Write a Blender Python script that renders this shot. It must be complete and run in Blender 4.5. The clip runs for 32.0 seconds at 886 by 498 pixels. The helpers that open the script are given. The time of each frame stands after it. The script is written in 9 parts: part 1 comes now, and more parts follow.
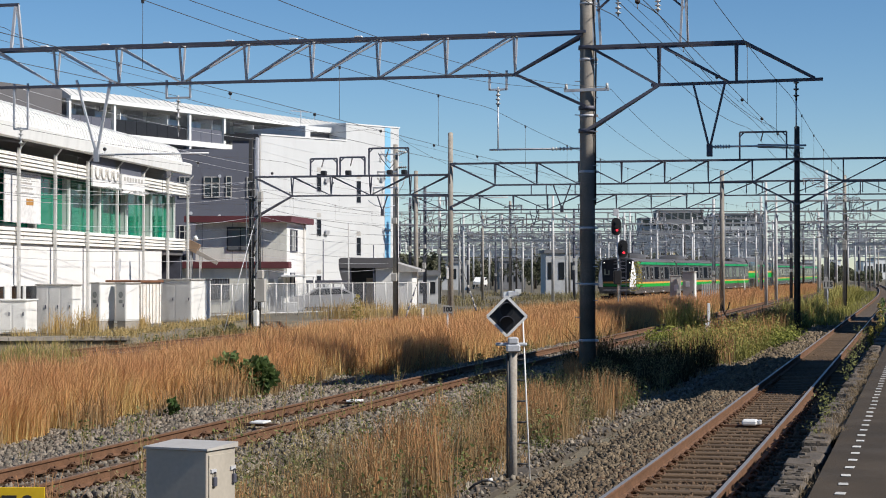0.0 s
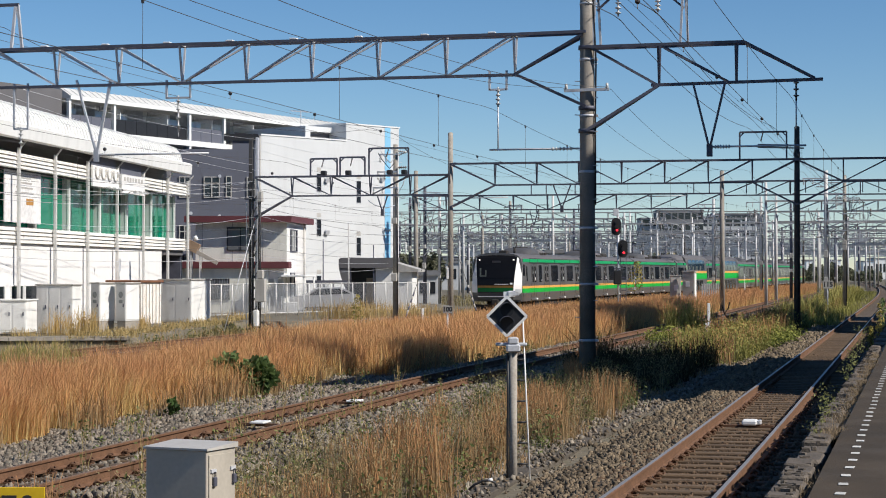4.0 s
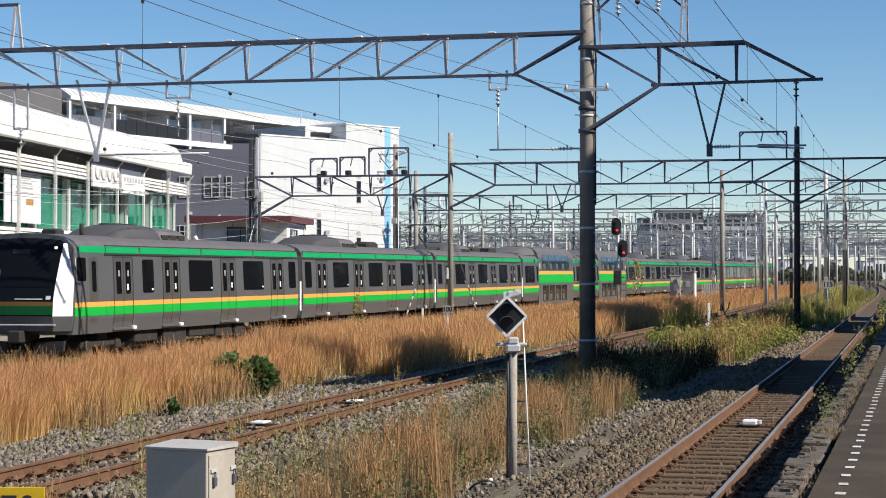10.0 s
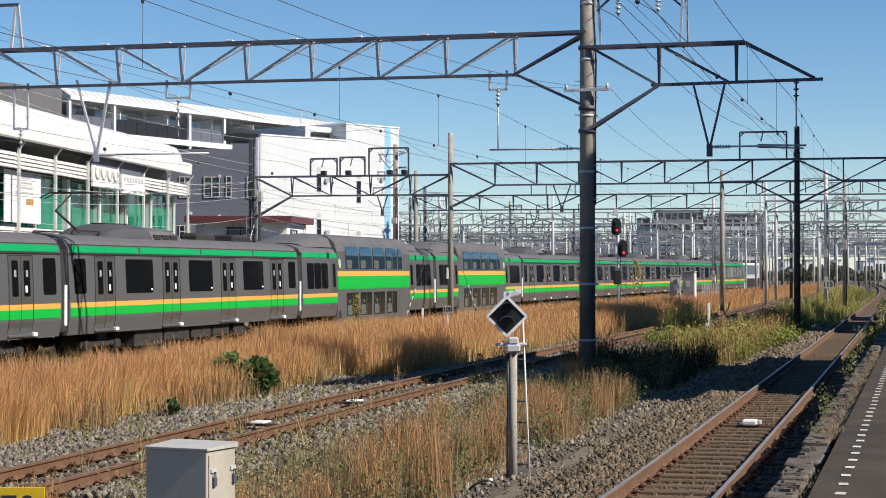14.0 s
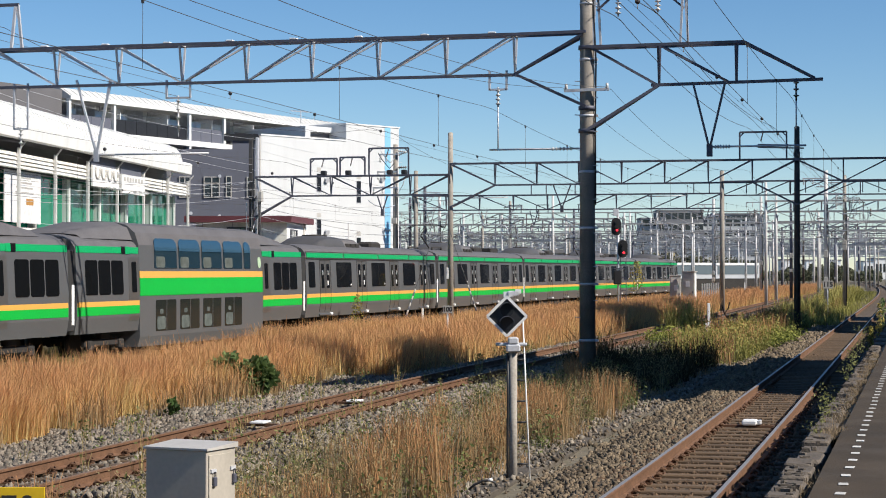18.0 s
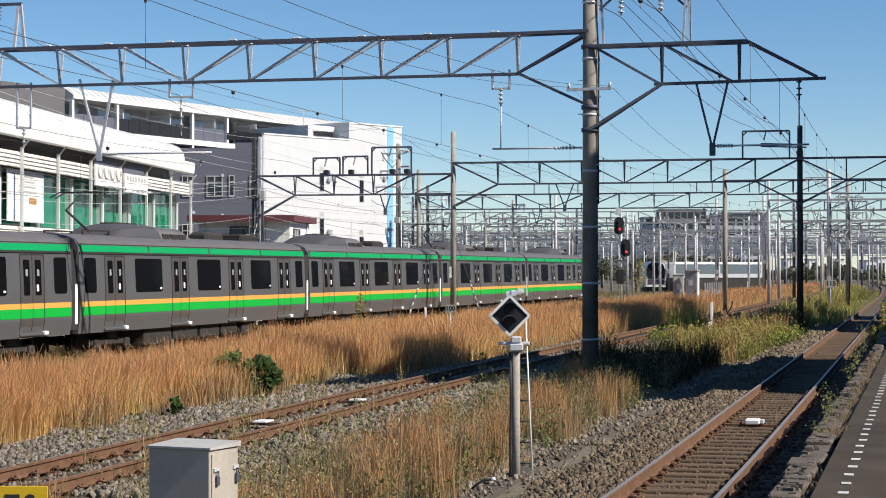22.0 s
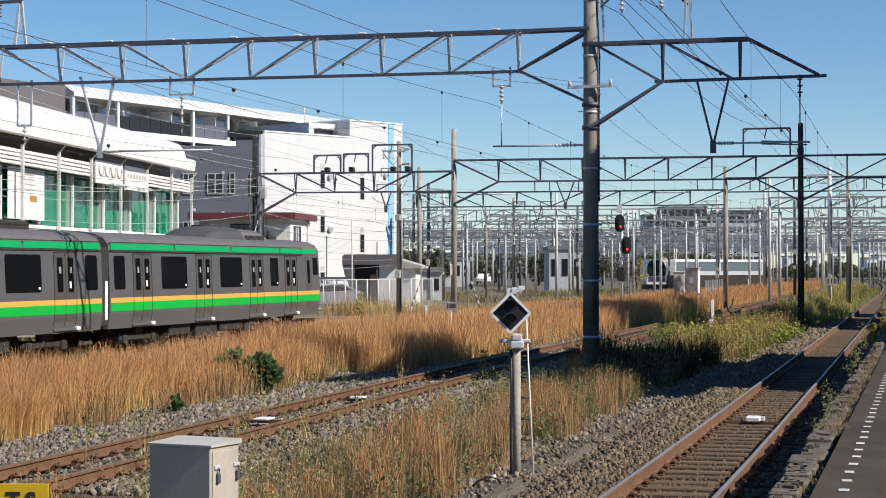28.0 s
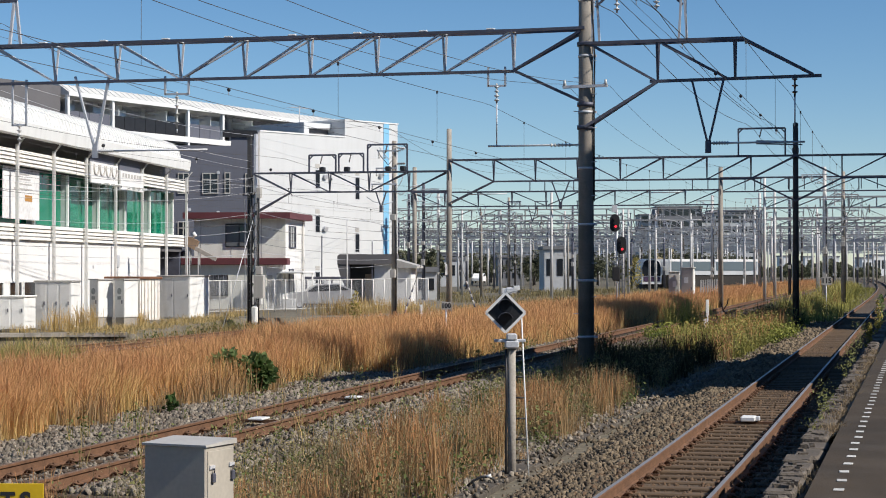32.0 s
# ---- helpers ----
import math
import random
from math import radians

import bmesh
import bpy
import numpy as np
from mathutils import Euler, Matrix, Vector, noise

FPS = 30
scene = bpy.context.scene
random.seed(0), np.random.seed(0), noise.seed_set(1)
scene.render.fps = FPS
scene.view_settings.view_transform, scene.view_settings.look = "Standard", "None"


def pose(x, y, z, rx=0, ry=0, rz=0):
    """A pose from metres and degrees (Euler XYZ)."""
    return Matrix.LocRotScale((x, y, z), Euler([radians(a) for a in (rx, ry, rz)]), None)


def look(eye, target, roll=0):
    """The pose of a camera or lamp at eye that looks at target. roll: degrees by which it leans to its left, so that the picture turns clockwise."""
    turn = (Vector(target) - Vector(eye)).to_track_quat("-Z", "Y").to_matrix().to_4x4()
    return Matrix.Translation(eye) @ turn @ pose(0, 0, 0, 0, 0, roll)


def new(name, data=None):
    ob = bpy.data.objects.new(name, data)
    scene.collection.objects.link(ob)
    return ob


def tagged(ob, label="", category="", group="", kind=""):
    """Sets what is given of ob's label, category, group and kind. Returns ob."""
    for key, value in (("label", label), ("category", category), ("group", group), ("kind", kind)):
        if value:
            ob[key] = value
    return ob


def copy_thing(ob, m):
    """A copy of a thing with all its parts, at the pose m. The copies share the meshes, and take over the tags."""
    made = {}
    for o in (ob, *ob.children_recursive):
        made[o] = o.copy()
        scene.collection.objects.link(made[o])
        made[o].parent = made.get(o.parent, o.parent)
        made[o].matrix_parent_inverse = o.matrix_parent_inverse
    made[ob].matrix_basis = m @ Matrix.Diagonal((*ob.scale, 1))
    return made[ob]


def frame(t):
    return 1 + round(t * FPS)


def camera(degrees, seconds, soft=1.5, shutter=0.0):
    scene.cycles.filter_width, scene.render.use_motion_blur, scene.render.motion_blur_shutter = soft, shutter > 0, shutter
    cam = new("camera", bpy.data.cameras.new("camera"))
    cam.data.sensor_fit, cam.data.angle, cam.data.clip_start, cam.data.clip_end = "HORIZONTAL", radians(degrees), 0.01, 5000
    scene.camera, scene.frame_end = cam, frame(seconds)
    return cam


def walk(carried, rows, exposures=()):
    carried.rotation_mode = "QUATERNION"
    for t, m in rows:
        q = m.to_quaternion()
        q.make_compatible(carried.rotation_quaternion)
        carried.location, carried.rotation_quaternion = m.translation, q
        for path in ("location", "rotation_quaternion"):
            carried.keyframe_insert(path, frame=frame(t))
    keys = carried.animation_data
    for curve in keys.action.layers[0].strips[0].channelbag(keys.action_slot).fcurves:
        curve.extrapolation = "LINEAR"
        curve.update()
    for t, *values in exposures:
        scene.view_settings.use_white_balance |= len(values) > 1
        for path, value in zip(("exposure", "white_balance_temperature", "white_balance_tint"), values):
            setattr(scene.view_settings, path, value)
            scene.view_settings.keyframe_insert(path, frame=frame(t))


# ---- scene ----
SECONDS = 32.0
EYE = (0.0, 0.0, 2.36)
YAW, PITCH, LENS = 14.04, 0.6526, 25.95
PX = LENS / 1568.0 * 1.017

cam = camera(LENS, SECONDS, soft=1.0)


def aim(dx, dy):
    """The pose of the tripod head, nudged by small shifts of the picture."""
    return pose(*EYE, 90 + PITCH + dy * PX, 0, YAW + dx * PX)


walk(cam, [
    (0.0, aim(0, 0)), (21.0, aim(0, 0)), (21.5, aim(2.2, -1.2)), (22.0, aim(5, -1.5)), (22.5, aim(6.4, -2)),
    (23.0, aim(7.4, -2.1)), (23.5, aim(8, -2.6)), (24.0, aim(8.4, -4)), (24.5, aim(7.9, -4.4)), (25.0, aim(6.8, -4.8)),
    (25.5, aim(7, -5.6)), (26.5, aim(7.2, -6.6)), (27.5, aim(6.8, -7)), (28.0, aim(6.2, -6)), (28.5, aim(6.1, -5)),
    (29.0, aim(6, -4.2)), (29.5, aim(5.2, -3.6)), (30.0, aim(3, -4.3)), (30.5, aim(2, -5.6)), (31.0, aim(0.2, -6.7)),
    (31.5, aim(-0.6, -6.1)), (32.0, aim(-2.4, -6.4))],
    exposures=((0.0, 0.18, 6560, 10), (6.0, 0.18, 6560, 10), (8.0, 0.21, 6590, 10), (9.0, 0.28, 6640, 10), (10.0, 0.39, 6680, 10), (25.0, 0.39, 6680, 10),
               (28.0, 0.37, 6640, 10), (29.0, 0.30, 6600, 10), (30.0, 0.24, 6560, 10), (32.0, 0.19, 6560, 10)))

# ---- daylight ----
SUN_UP = 40.4
SUN_FROM = Vector((1.0, -0.22, 0)).normalized()
sky_world = bpy.data.worlds.new("daylight")
scene.world = sky_world
sky_world.use_nodes = True
wn = sky_world.node_tree.nodes
sky = wn.new("ShaderNodeTexSky")
sky.sky_type = 'NISHITA'
sky.sun_disc = False
sky.sun_elevation = radians(SUN_UP)
sky.sun_rotation = math.atan2(SUN_FROM.x, SUN_FROM.y)
sky.altitude = 2000
sky.air_density, sky.dust_density, sky.ozone_density = 1.0, 0.0, 4.0
wn["Background"].inputs["Strength"].default_value = 0.090
rich = wn.new("ShaderNodeHueSaturation")
rich.inputs["Saturation"].default_value = 1.18
sky_world.node_tree.links.new(sky.outputs[0], rich.inputs["Color"])
cool = wn.new("ShaderNodeMix")
cool.data_type, cool.blend_type = 'RGBA', 'MULTIPLY'
cool.inputs["Factor"].default_value = 1.0
cool.inputs["B"].default_value = (1.0, 0.985, 0.975, 1)
sky_world.node_tree.links.new(rich.outputs[0], cool.inputs["A"])
sky_world.node_tree.links.new(cool.outputs["Result"], wn["Background"].inputs["Color"])
sun_data = bpy.data.lights.new("sun", 'SUN')
sun_data.energy, sun_data.angle, sun_data.color = 5.0, radians(0.5), (1.0, 0.95, 0.87)
sun = new("sun", sun_data)
sun_at = SUN_FROM * math.cos(radians(SUN_UP)) + Vector((0, 0, math.sin(radians(SUN_UP))))
sun.matrix_world = look(sun_at * 100, (0, 0, 0))
scene.view_settings.exposure = 0.0


# ---- materials ----
MATS = {}


def mat(name, col, rough=0.7, metal=0.0, var=0.25, scale=3.0, fine=40.0, bump=0.2, col2=None, stain=0.0, stretch=(1, 1, 1),
        spec=0.5, island=0.0, objrand=0.0, dist=0.01):
    """A surface with coarse and fine variation of its colour and a fine relief."""
    if name in MATS:
        return MATS[name]
    m = bpy.data.materials.new(name)
    m.use_nodes = True
    nt = m.node_tree
    n, l = nt.nodes, nt.links
    b = n["Principled BSDF"]
    b.inputs["Roughness"].default_value = rough
    b.inputs["Metallic"].default_value = metal
    b.inputs["Specular IOR Level"].default_value = spec
    tc = n.new("ShaderNodeTexCoord")
    mp = n.new("ShaderNodeMapping")
    mp.inputs["Scale"].default_value = stretch
    l.new(tc.outputs["Object"], mp.inputs["Vector"])
    n1 = n.new("ShaderNodeTexNoise")
    n1.inputs["Scale"].default_value = scale
    n1.inputs["Detail"].default_value = 4
    n2 = n.new("ShaderNodeTexNoise")
    n2.inputs["Scale"].default_value = fine
    n2.inputs["Detail"].default_value = 3
    for q in (n1, n2):
        l.new(mp.outputs[0], q.inputs["Vector"])
    r1 = n.new("ShaderNodeMapRange")
    r1.inputs["From Min"].default_value, r1.inputs["From Max"].default_value = 0.3, 0.7
    l.new(n1.outputs["Fac"], r1.inputs["Value"])
    mix = n.new("ShaderNodeMix")
    mix.data_type = 'RGBA'
    c2 = col2 if col2 else tuple(c * (1 - var) for c in col[:3]) + (1,)
    mix.inputs["A"].default_value, mix.inputs["B"].default_value = col, c2
    l.new(r1.outputs[0], mix.inputs["Factor"])
    hsv = n.new("ShaderNodeHueSaturation")
    l.new(mix.outputs["Result"], hsv.inputs["Color"])
    r2 = n.new("ShaderNodeMapRange")
    r2.inputs["From Min"].default_value, r2.inputs["From Max"].default_value = 0.3, 0.7
    r2.inputs["To Min"].default_value, r2.inputs["To Max"].default_value = 1 - var * 0.6, 1 + var * 0.6
    l.new(n2.outputs["Fac"], r2.inputs["Value"])
    out = r2.outputs[0]
    for amount, node, sock in ((island, "ShaderNodeNewGeometry", "Random Per Island"), (objrand, "ShaderNodeObjectInfo", "Random")):
        if amount:
            g = n.new(node)
            r3 = n.new("ShaderNodeMapRange")
            r3.inputs["To Min"].default_value, r3.inputs["To Max"].default_value = 1 - amount, 1 + amount
            l.new(g.outputs[sock], r3.inputs["Value"])
            mu = n.new("ShaderNodeMath")
            mu.operation = 'MULTIPLY'
            l.new(out, mu.inputs[0])
            l.new(r3.outputs[0], mu.inputs[1])
            out = mu.outputs[0]
    l.new(out, hsv.inputs["Value"])
    last = hsv.outputs[0]
    if stain:
        ns = n.new("ShaderNodeTexNoise")
        ns.inputs["Scale"].default_value = 0.9
        ns.inputs["Detail"].default_value = 6
        ms = n.new("ShaderNodeMapping")
        ms.inputs["Scale"].default_value = (2.2, 2.2, 0.35)
        l.new(tc.outputs["Object"], ms.inputs["Vector"])
        l.new(ms.outputs[0], ns.inputs["Vector"])
        rs = n.new("ShaderNodeMapRange")
        rs.inputs["From Min"].default_value, rs.inputs["From Max"].default_value = 0.5, 0.72
        rs.inputs["To Max"].default_value = stain
        l.new(ns.outputs["Fac"], rs.inputs["Value"])
        m2 = n.new("ShaderNodeMix")
        m2.data_type = 'RGBA'
        m2.inputs["B"].default_value = (0.09, 0.075, 0.06, 1)
        l.new(rs.outputs[0], m2.inputs["Factor"])
        l.new(last, m2.inputs["A"])
        last = m2.outputs["Result"]
    l.new(last, b.inputs["Base Color"])
    if bump:
        bp = n.new("ShaderNodeBump")
        bp.inputs["Strength"].default_value = bump
        bp.inputs["Distance"].default_value = dist
        l.new(n2.outputs["Fac"], bp.inputs["Height"])
        l.new(bp.outputs[0], b.inputs["Normal"])
    MATS[name] = m
    return m


def glass(name, col, rough=0.05, through_=0.0, ior=1.5, spec=0.5):
    m = bpy.data.materials.new(name)
    m.use_nodes = True
    b = m.node_tree.nodes["Principled BSDF"]
    b.inputs["Base Color"].default_value = col
    b.inputs["Roughness"].default_value = rough
    b.inputs["IOR"].default_value = ior
    b.inputs["Transmission Weight"].default_value = through_
    b.inputs["Specular IOR Level"].default_value = spec
    return m


def glow(name, col, power):
    m = bpy.data.materials.new(name)
    m.use_nodes = True
    b = m.node_tree.nodes["Principled BSDF"]
    b.inputs["Base Color"].default_value = col
    b.inputs["Emission Color"].default_value = col
    b.inputs["Emission Strength"].default_value = power
    return m


M_EARTH = mat("yard_earth", (0.16, 0.13, 0.095, 1), 0.95, var=0.45, scale=0.5, fine=9, bump=0.6, col2=(0.10, 0.095, 0.06, 1), dist=0.03)
M_BALLAST = mat("ballast_bed", (0.105, 0.074, 0.048, 1), 0.95, var=0.5, scale=2, fine=22, bump=1.0, dist=0.03, col2=(0.085, 0.066, 0.05, 1))
M_STONE_BROWN = mat("rust_dusted_stone", (0.155, 0.12, 0.078, 1), 0.9, var=0.4, scale=1.2, fine=60, bump=0.4, island=0.5, col2=(0.13, 0.094, 0.06, 1))
M_STONE_RUST = mat("brake_dusted_stone", (0.12, 0.072, 0.04, 1), 0.9, var=0.35, scale=1.2, fine=60, bump=0.4, island=0.4, col2=(0.10, 0.06, 0.034, 1))
M_STONE = mat("ballast_stone", (0.22, 0.195, 0.155, 1), 0.9, var=0.3, scale=4, fine=60, bump=0.3, island=0.5, col2=(0.15, 0.115, 0.09, 1))
M_RAILSIDE = mat("rusty_rail_side", (0.17, 0.085, 0.045, 1), 0.85, var=0.4, scale=6, fine=60, bump=0.3)
M_RAILTOP = mat("polished_rail_top", (0.47, 0.43, 0.40, 1), 0.5, 0.7, var=0.12, scale=2, fine=30, bump=0.0, stretch=(1, 0.1, 1))
M_RAILTOP_DULL = mat("dull_rail_top", (0.26, 0.16, 0.10, 1), 0.6, 0.4, var=0.3, scale=2, fine=30, bump=0.1, stretch=(1, 0.2, 1))
M_SLEEPER = mat("weathered_sleeper", (0.135, 0.087, 0.05, 1), 0.9, var=0.4, scale=5, fine=40, bump=0.5, stretch=(0.3, 1, 1), objrand=0.25)
M_MAST = mat("weathered_mast_concrete", (0.29, 0.26, 0.225, 1), 0.85, var=0.35, scale=1.6, fine=40, bump=0.25, stain=0.6)
M_CONCRETE = mat("pole_concrete", (0.38, 0.345, 0.30, 1), 0.85, var=0.3, scale=2.0, fine=40, bump=0.25, stain=0.5)
M_CONCRETE_P = mat("platform_concrete", (0.145, 0.119, 0.095, 1), 0.9, var=0.5, scale=3.5, fine=45, bump=0.8, stain=0.5, objrand=0.15)
M_ASPHALT = mat("platform_asphalt", (0.055, 0.037, 0.020, 1), 0.9, var=0.45, scale=1.1, fine=90, bump=0.5, stain=0.3)
M_STEEL = mat("painted_steel", (0.108, 0.112, 0.148, 1), 0.55, 0.2, var=0.3, scale=3, fine=40, bump=0.1, stain=0.2)
M_GALV = mat("galvanised_steel", (0.62, 0.63, 0.66, 1), 0.5, 0.2, var=0.2, scale=3, fine=40, bump=0.1, stain=0.12)
M_FARSTEEL = mat("far_galvanised_steel", (0.46, 0.46, 0.46, 1), 0.6, 0.0, var=0.25, scale=1, fine=20, bump=0)
M_PALE = mat("pale_pole", (0.60, 0.59, 0.575, 1), 0.7, var=0.15, scale=1, fine=20, bump=0.1)
M_DARKPOLE = mat("tarred_pole", (0.07, 0.06, 0.055, 1), 0.8, var=0.4, scale=3, fine=40, bump=0.3)
M_WIRE = mat("copper_wire", (0.09, 0.085, 0.085, 1), 0.6, 0.3, var=0.1, bump=0)
M_INSUL = mat("brown_insulator", (0.16, 0.13, 0.12, 1), 0.3, var=0.2, bump=0)
M_WHITE = mat("white_paint", (0.80, 0.80, 0.78, 1), 0.55, var=0.06, scale=1.5, fine=20, bump=0.05, stain=0.12)
M_WHITE2 = mat("white_render", (0.80, 0.79, 0.77, 1), 0.8, var=0.07, scale=0.5, fine=12, bump=0.1, stain=0.1)
M_BLACK = mat("black_paint", (0.02, 0.02, 0.022, 1), 0.5, var=0.3, bump=0.05)


# ---- building helpers ----
class Shape:
    """Collects solid pieces for one mesh; every face carries a material slot."""

    def __init__(self):
        self.v, self.f, self.s, self.slot, self.sm = [], [], [], 0, []

    def add(self, verts, faces, smooth=False):
        o = len(self.v)
        self.v.extend(tuple(p) for p in verts)
        for q in faces:
            self.f.append(tuple(o + i for i in q))
            self.s.append(self.slot)
            self.sm.append(smooth)

    def box(self, a, b, ch=0.0):
        (x0, y0, z0), (x1, y1, z1) = a, b
        x0, x1 = min(x0, x1), max(x0, x1)
        y0, y1 = min(y0, y1), max(y0, y1)
        z0, z1 = min(z0, z1), max(z0, z1)
        if ch <= 0:
            v = [(x, y, z) for z in (z0, z1) for y in (y0, y1) for x in (x0, x1)]
            self.add(v, [(0, 2, 3, 1), (4, 5, 7, 6), (0, 1, 5, 4), (2, 6, 7, 3), (0, 4, 6, 2), (1, 3, 7, 5)])
            return self
        c = ch
        ring = [(x0 + c, y0), (x1 - c, y0), (x1, y0 + c), (x1, y1 - c), (x1 - c, y1), (x0 + c, y1), (x0, y1 - c), (x0, y0 + c)]
        inn = [(x0 + 2 * c, y0 + c), (x1 - 2 * c, y0 + c), (x1 - c, y0 + 2 * c), (x1 - c, y1 - 2 * c), (x1 - 2 * c, y1 - c), (x0 + 2 * c, y1 - c), (x0 + c, y1 - 2 * c), (x0 + c, y0 + 2 * c)]
        v = [(*p, z0) for p in inn] + [(*p, z0 + c) for p in ring] + [(*p, z1 - c) for p in ring] + [(*p, z1) for p in inn]
        f = [tuple(reversed(range(8))), tuple(range(24, 32))]
        for k in range(3):
            for i in range(8):
                j = (i + 1) % 8
                f.append((k * 8 + i, k * 8 + j, k * 8 + 8 + j, k * 8 + 8 + i))
        self.add(v, f)
        return self

    def beam(self, p, q, w, h=None, up=(0, 0, 1)):
        """A straight bar of section w x h from p to q."""
        p, q = Vector(p), Vector(q)
        h = h or w
        d = (q - p).normalized()
        u = Vector(up)
        if abs(d.dot(u)) > 0.98:
            u = Vector((0, 1, 0))
        s = d.cross(u).normalized()
        u = s.cross(d).normalized()
        v = [e + s * a * w / 2 + u * b * h / 2 for e in (p, q) for a, b in ((-1, -1), (1, -1), (1, 1), (-1, 1))]
        self.add(v, [(3, 2, 1, 0), (4, 5, 6, 7), (0, 1, 5, 4), (1, 2, 6, 5), (2, 3, 7, 6), (3, 0, 4, 7)])
        return self

    def rod(self, p, q, r, r2=None, n=10, smooth=True):
        p, q = Vector(p), Vector(q)
        r2 = r if r2 is None else r2
        d = (q - p).normalized()
        u = Vector((0, 0, 1)) if abs(d.z) < 0.9 else Vector((0, 1, 0))
        s = d.cross(u).normalized()
        u = s.cross(d)
        v = []
        for e, rr in ((p, r), (q, r2)):
            for i in range(n):
                a = 2 * math.pi * i / n
                v.append(e + s * math.cos(a) * rr + u * math.sin(a) * rr)
        o = len(self.v)
        self.add(v, [(i, (i + 1) % n, n + (i + 1) % n, n + i) for i in range(n)], smooth)
        self.add([], [])
        self.f += [tuple(o + i for i in reversed(range(n))), tuple(o + n + i for i in range(n))]
        self.s += [self.slot] * 2
        self.sm += [False] * 2
        return self

    def tube(self, pts, r, n=6):
        """One round strand bent along the points."""
        pts = [Vector(p) for p in pts]
        v, m = [], len(pts)
        for k, p in enumerate(pts):
            d = (pts[min(k + 1, m - 1)] - pts[max(k - 1, 0)]).normalized()
            u = Vector((0, 0, 1)) if abs(d.z) < 0.9 else Vector((0, 1, 0))
            s = d.cross(u).normalized()
            u = s.cross(d)
            v += [p + s * math.cos(2 * math.pi * i / n) * r + u * math.sin(2 * math.pi * i / n) * r for i in range(n)]
        f = [(k * n + i, k * n + (i + 1) % n, (k + 1) * n + (i + 1) % n, (k + 1) * n + i) for k in range(m - 1) for i in range(n)]
        f += [tuple(reversed(range(n))), tuple((m - 1) * n + i for i in range(n))]
        self.add(v, f, True)
        return self

    def lathe(self, profile, centre=(0, 0, 0), n=14):
        cx, cy, cz = centre
        v = [(cx + r * math.cos(2 * math.pi * i / n), cy + r * math.sin(2 * math.pi * i / n), cz + z) for r, z in profile for i in range(n)]
        f = []
        for k in range(len(profile) - 1):
            for i in range(n):
                j = (i + 1) % n
                f.append((k * n + i, k * n + j, k * n + n + j, k * n + n + i))
        f.append(tuple(reversed(range(n))))
        f.append(tuple((len(profile) - 1) * n + i for i in range(n)))
        self.add(v, f, True)
        return self

    def prism(self, outline, axis, a, b):
        """Extrude a 2D outline along axis x, y or z from a to b."""
        def place(p, t):
            return {"x": (t, p[0], p[1]), "y": (p[0], t, p[1]), "z": (p[0], p[1], t)}[axis]
        n = len(outline)
        v = [place(p, a) for p in outline] + [place(p, b) for p in outline]
        self.add(v, [tuple(range(n)), tuple(reversed(range(n, 2 * n)))] + [(i, n + i, n + (i + 1) % n, (i + 1) % n) for i in range(n)])
        return self

    def mesh(self, name, *mats):
        m = bpy.data.meshes.new(name)
        m.from_pydata(self.v, [], self.f)
        for k in mats:
            m.materials.append(k)
        if len(mats) > 1:
            m.polygons.foreach_set("material_index", self.s)
        m.polygons.foreach_set("use_smooth", self.sm)
        bm = bmesh.new()
        bm.from_mesh(m)
        bmesh.ops.recalc_face_normals(bm, faces=bm.faces)
        bm.to_mesh(m)
        bm.free()
        m.update()
        return m


def S():
    return Shape()


def part(name, shape, material, parent, label=""):
    data = shape if isinstance(shape, bpy.types.Mesh) else shape.mesh(name, *(material if isinstance(material, tuple) else (material,)))
    ob = new(name, data)
    ob.parent = parent
    if label:
        tagged(ob, label)
    return ob


def thing(name, label, category, at=None, group="", kind="", shape=None, material=None):
    if shape is not None:
        ob = new(name, shape if isinstance(shape, bpy.types.Mesh) else shape.mesh(name, *(material if isinstance(material, tuple) else (material,))))
    else:
        ob = new(name)
        ob.empty_display_size = 0.3
    if at is not None:
        ob.matrix_world = at
    return tagged(ob, label, category, group, kind)


def soup(name, verts, faces_per, count, material, label, category, kind="stuff", parent=None):
    """One mesh of many alike small pieces from arrays. verts: (count*k, 3); faces_per: faces of one piece."""
    k = len(verts) // count
    faces = np.array(faces_per)
    w = faces.shape[1]
    idx = (np.arange(count)[:, None, None] * k + faces[None]).reshape(-1, w)
    m = bpy.data.meshes.new(name)
    m.vertices.add(len(verts))
    m.vertices.foreach_set("co", np.asarray(verts, np.float32).ravel())
    m.loops.add(idx.size)
    m.loops.foreach_set("vertex_index", idx.astype(np.int32).ravel())
    m.polygons.add(len(idx))
    m.polygons.foreach_set("loop_start", np.arange(0, idx.size, w, dtype=np.int32))
    m.update(calc_edges=True)
    m.materials.append(material)
    ob = new(name, m)
    ob.parent = parent
    return tagged(ob, label, category, kind=kind)


def spot(px, depth, z=None, py=None):
    """The place seen straight at that bearing and depth, at height z or seen at row py."""
    th = radians(YAW)
    X = (px - 784.0) / 3403.0 * depth
    x, y = X * math.cos(th) - depth * math.sin(th), X * math.sin(th) + depth * math.cos(th)
    if z is None:
        z = EYE[2] + (479.8 - py) / 3403.0 * depth
    return Vector((x, y, z))


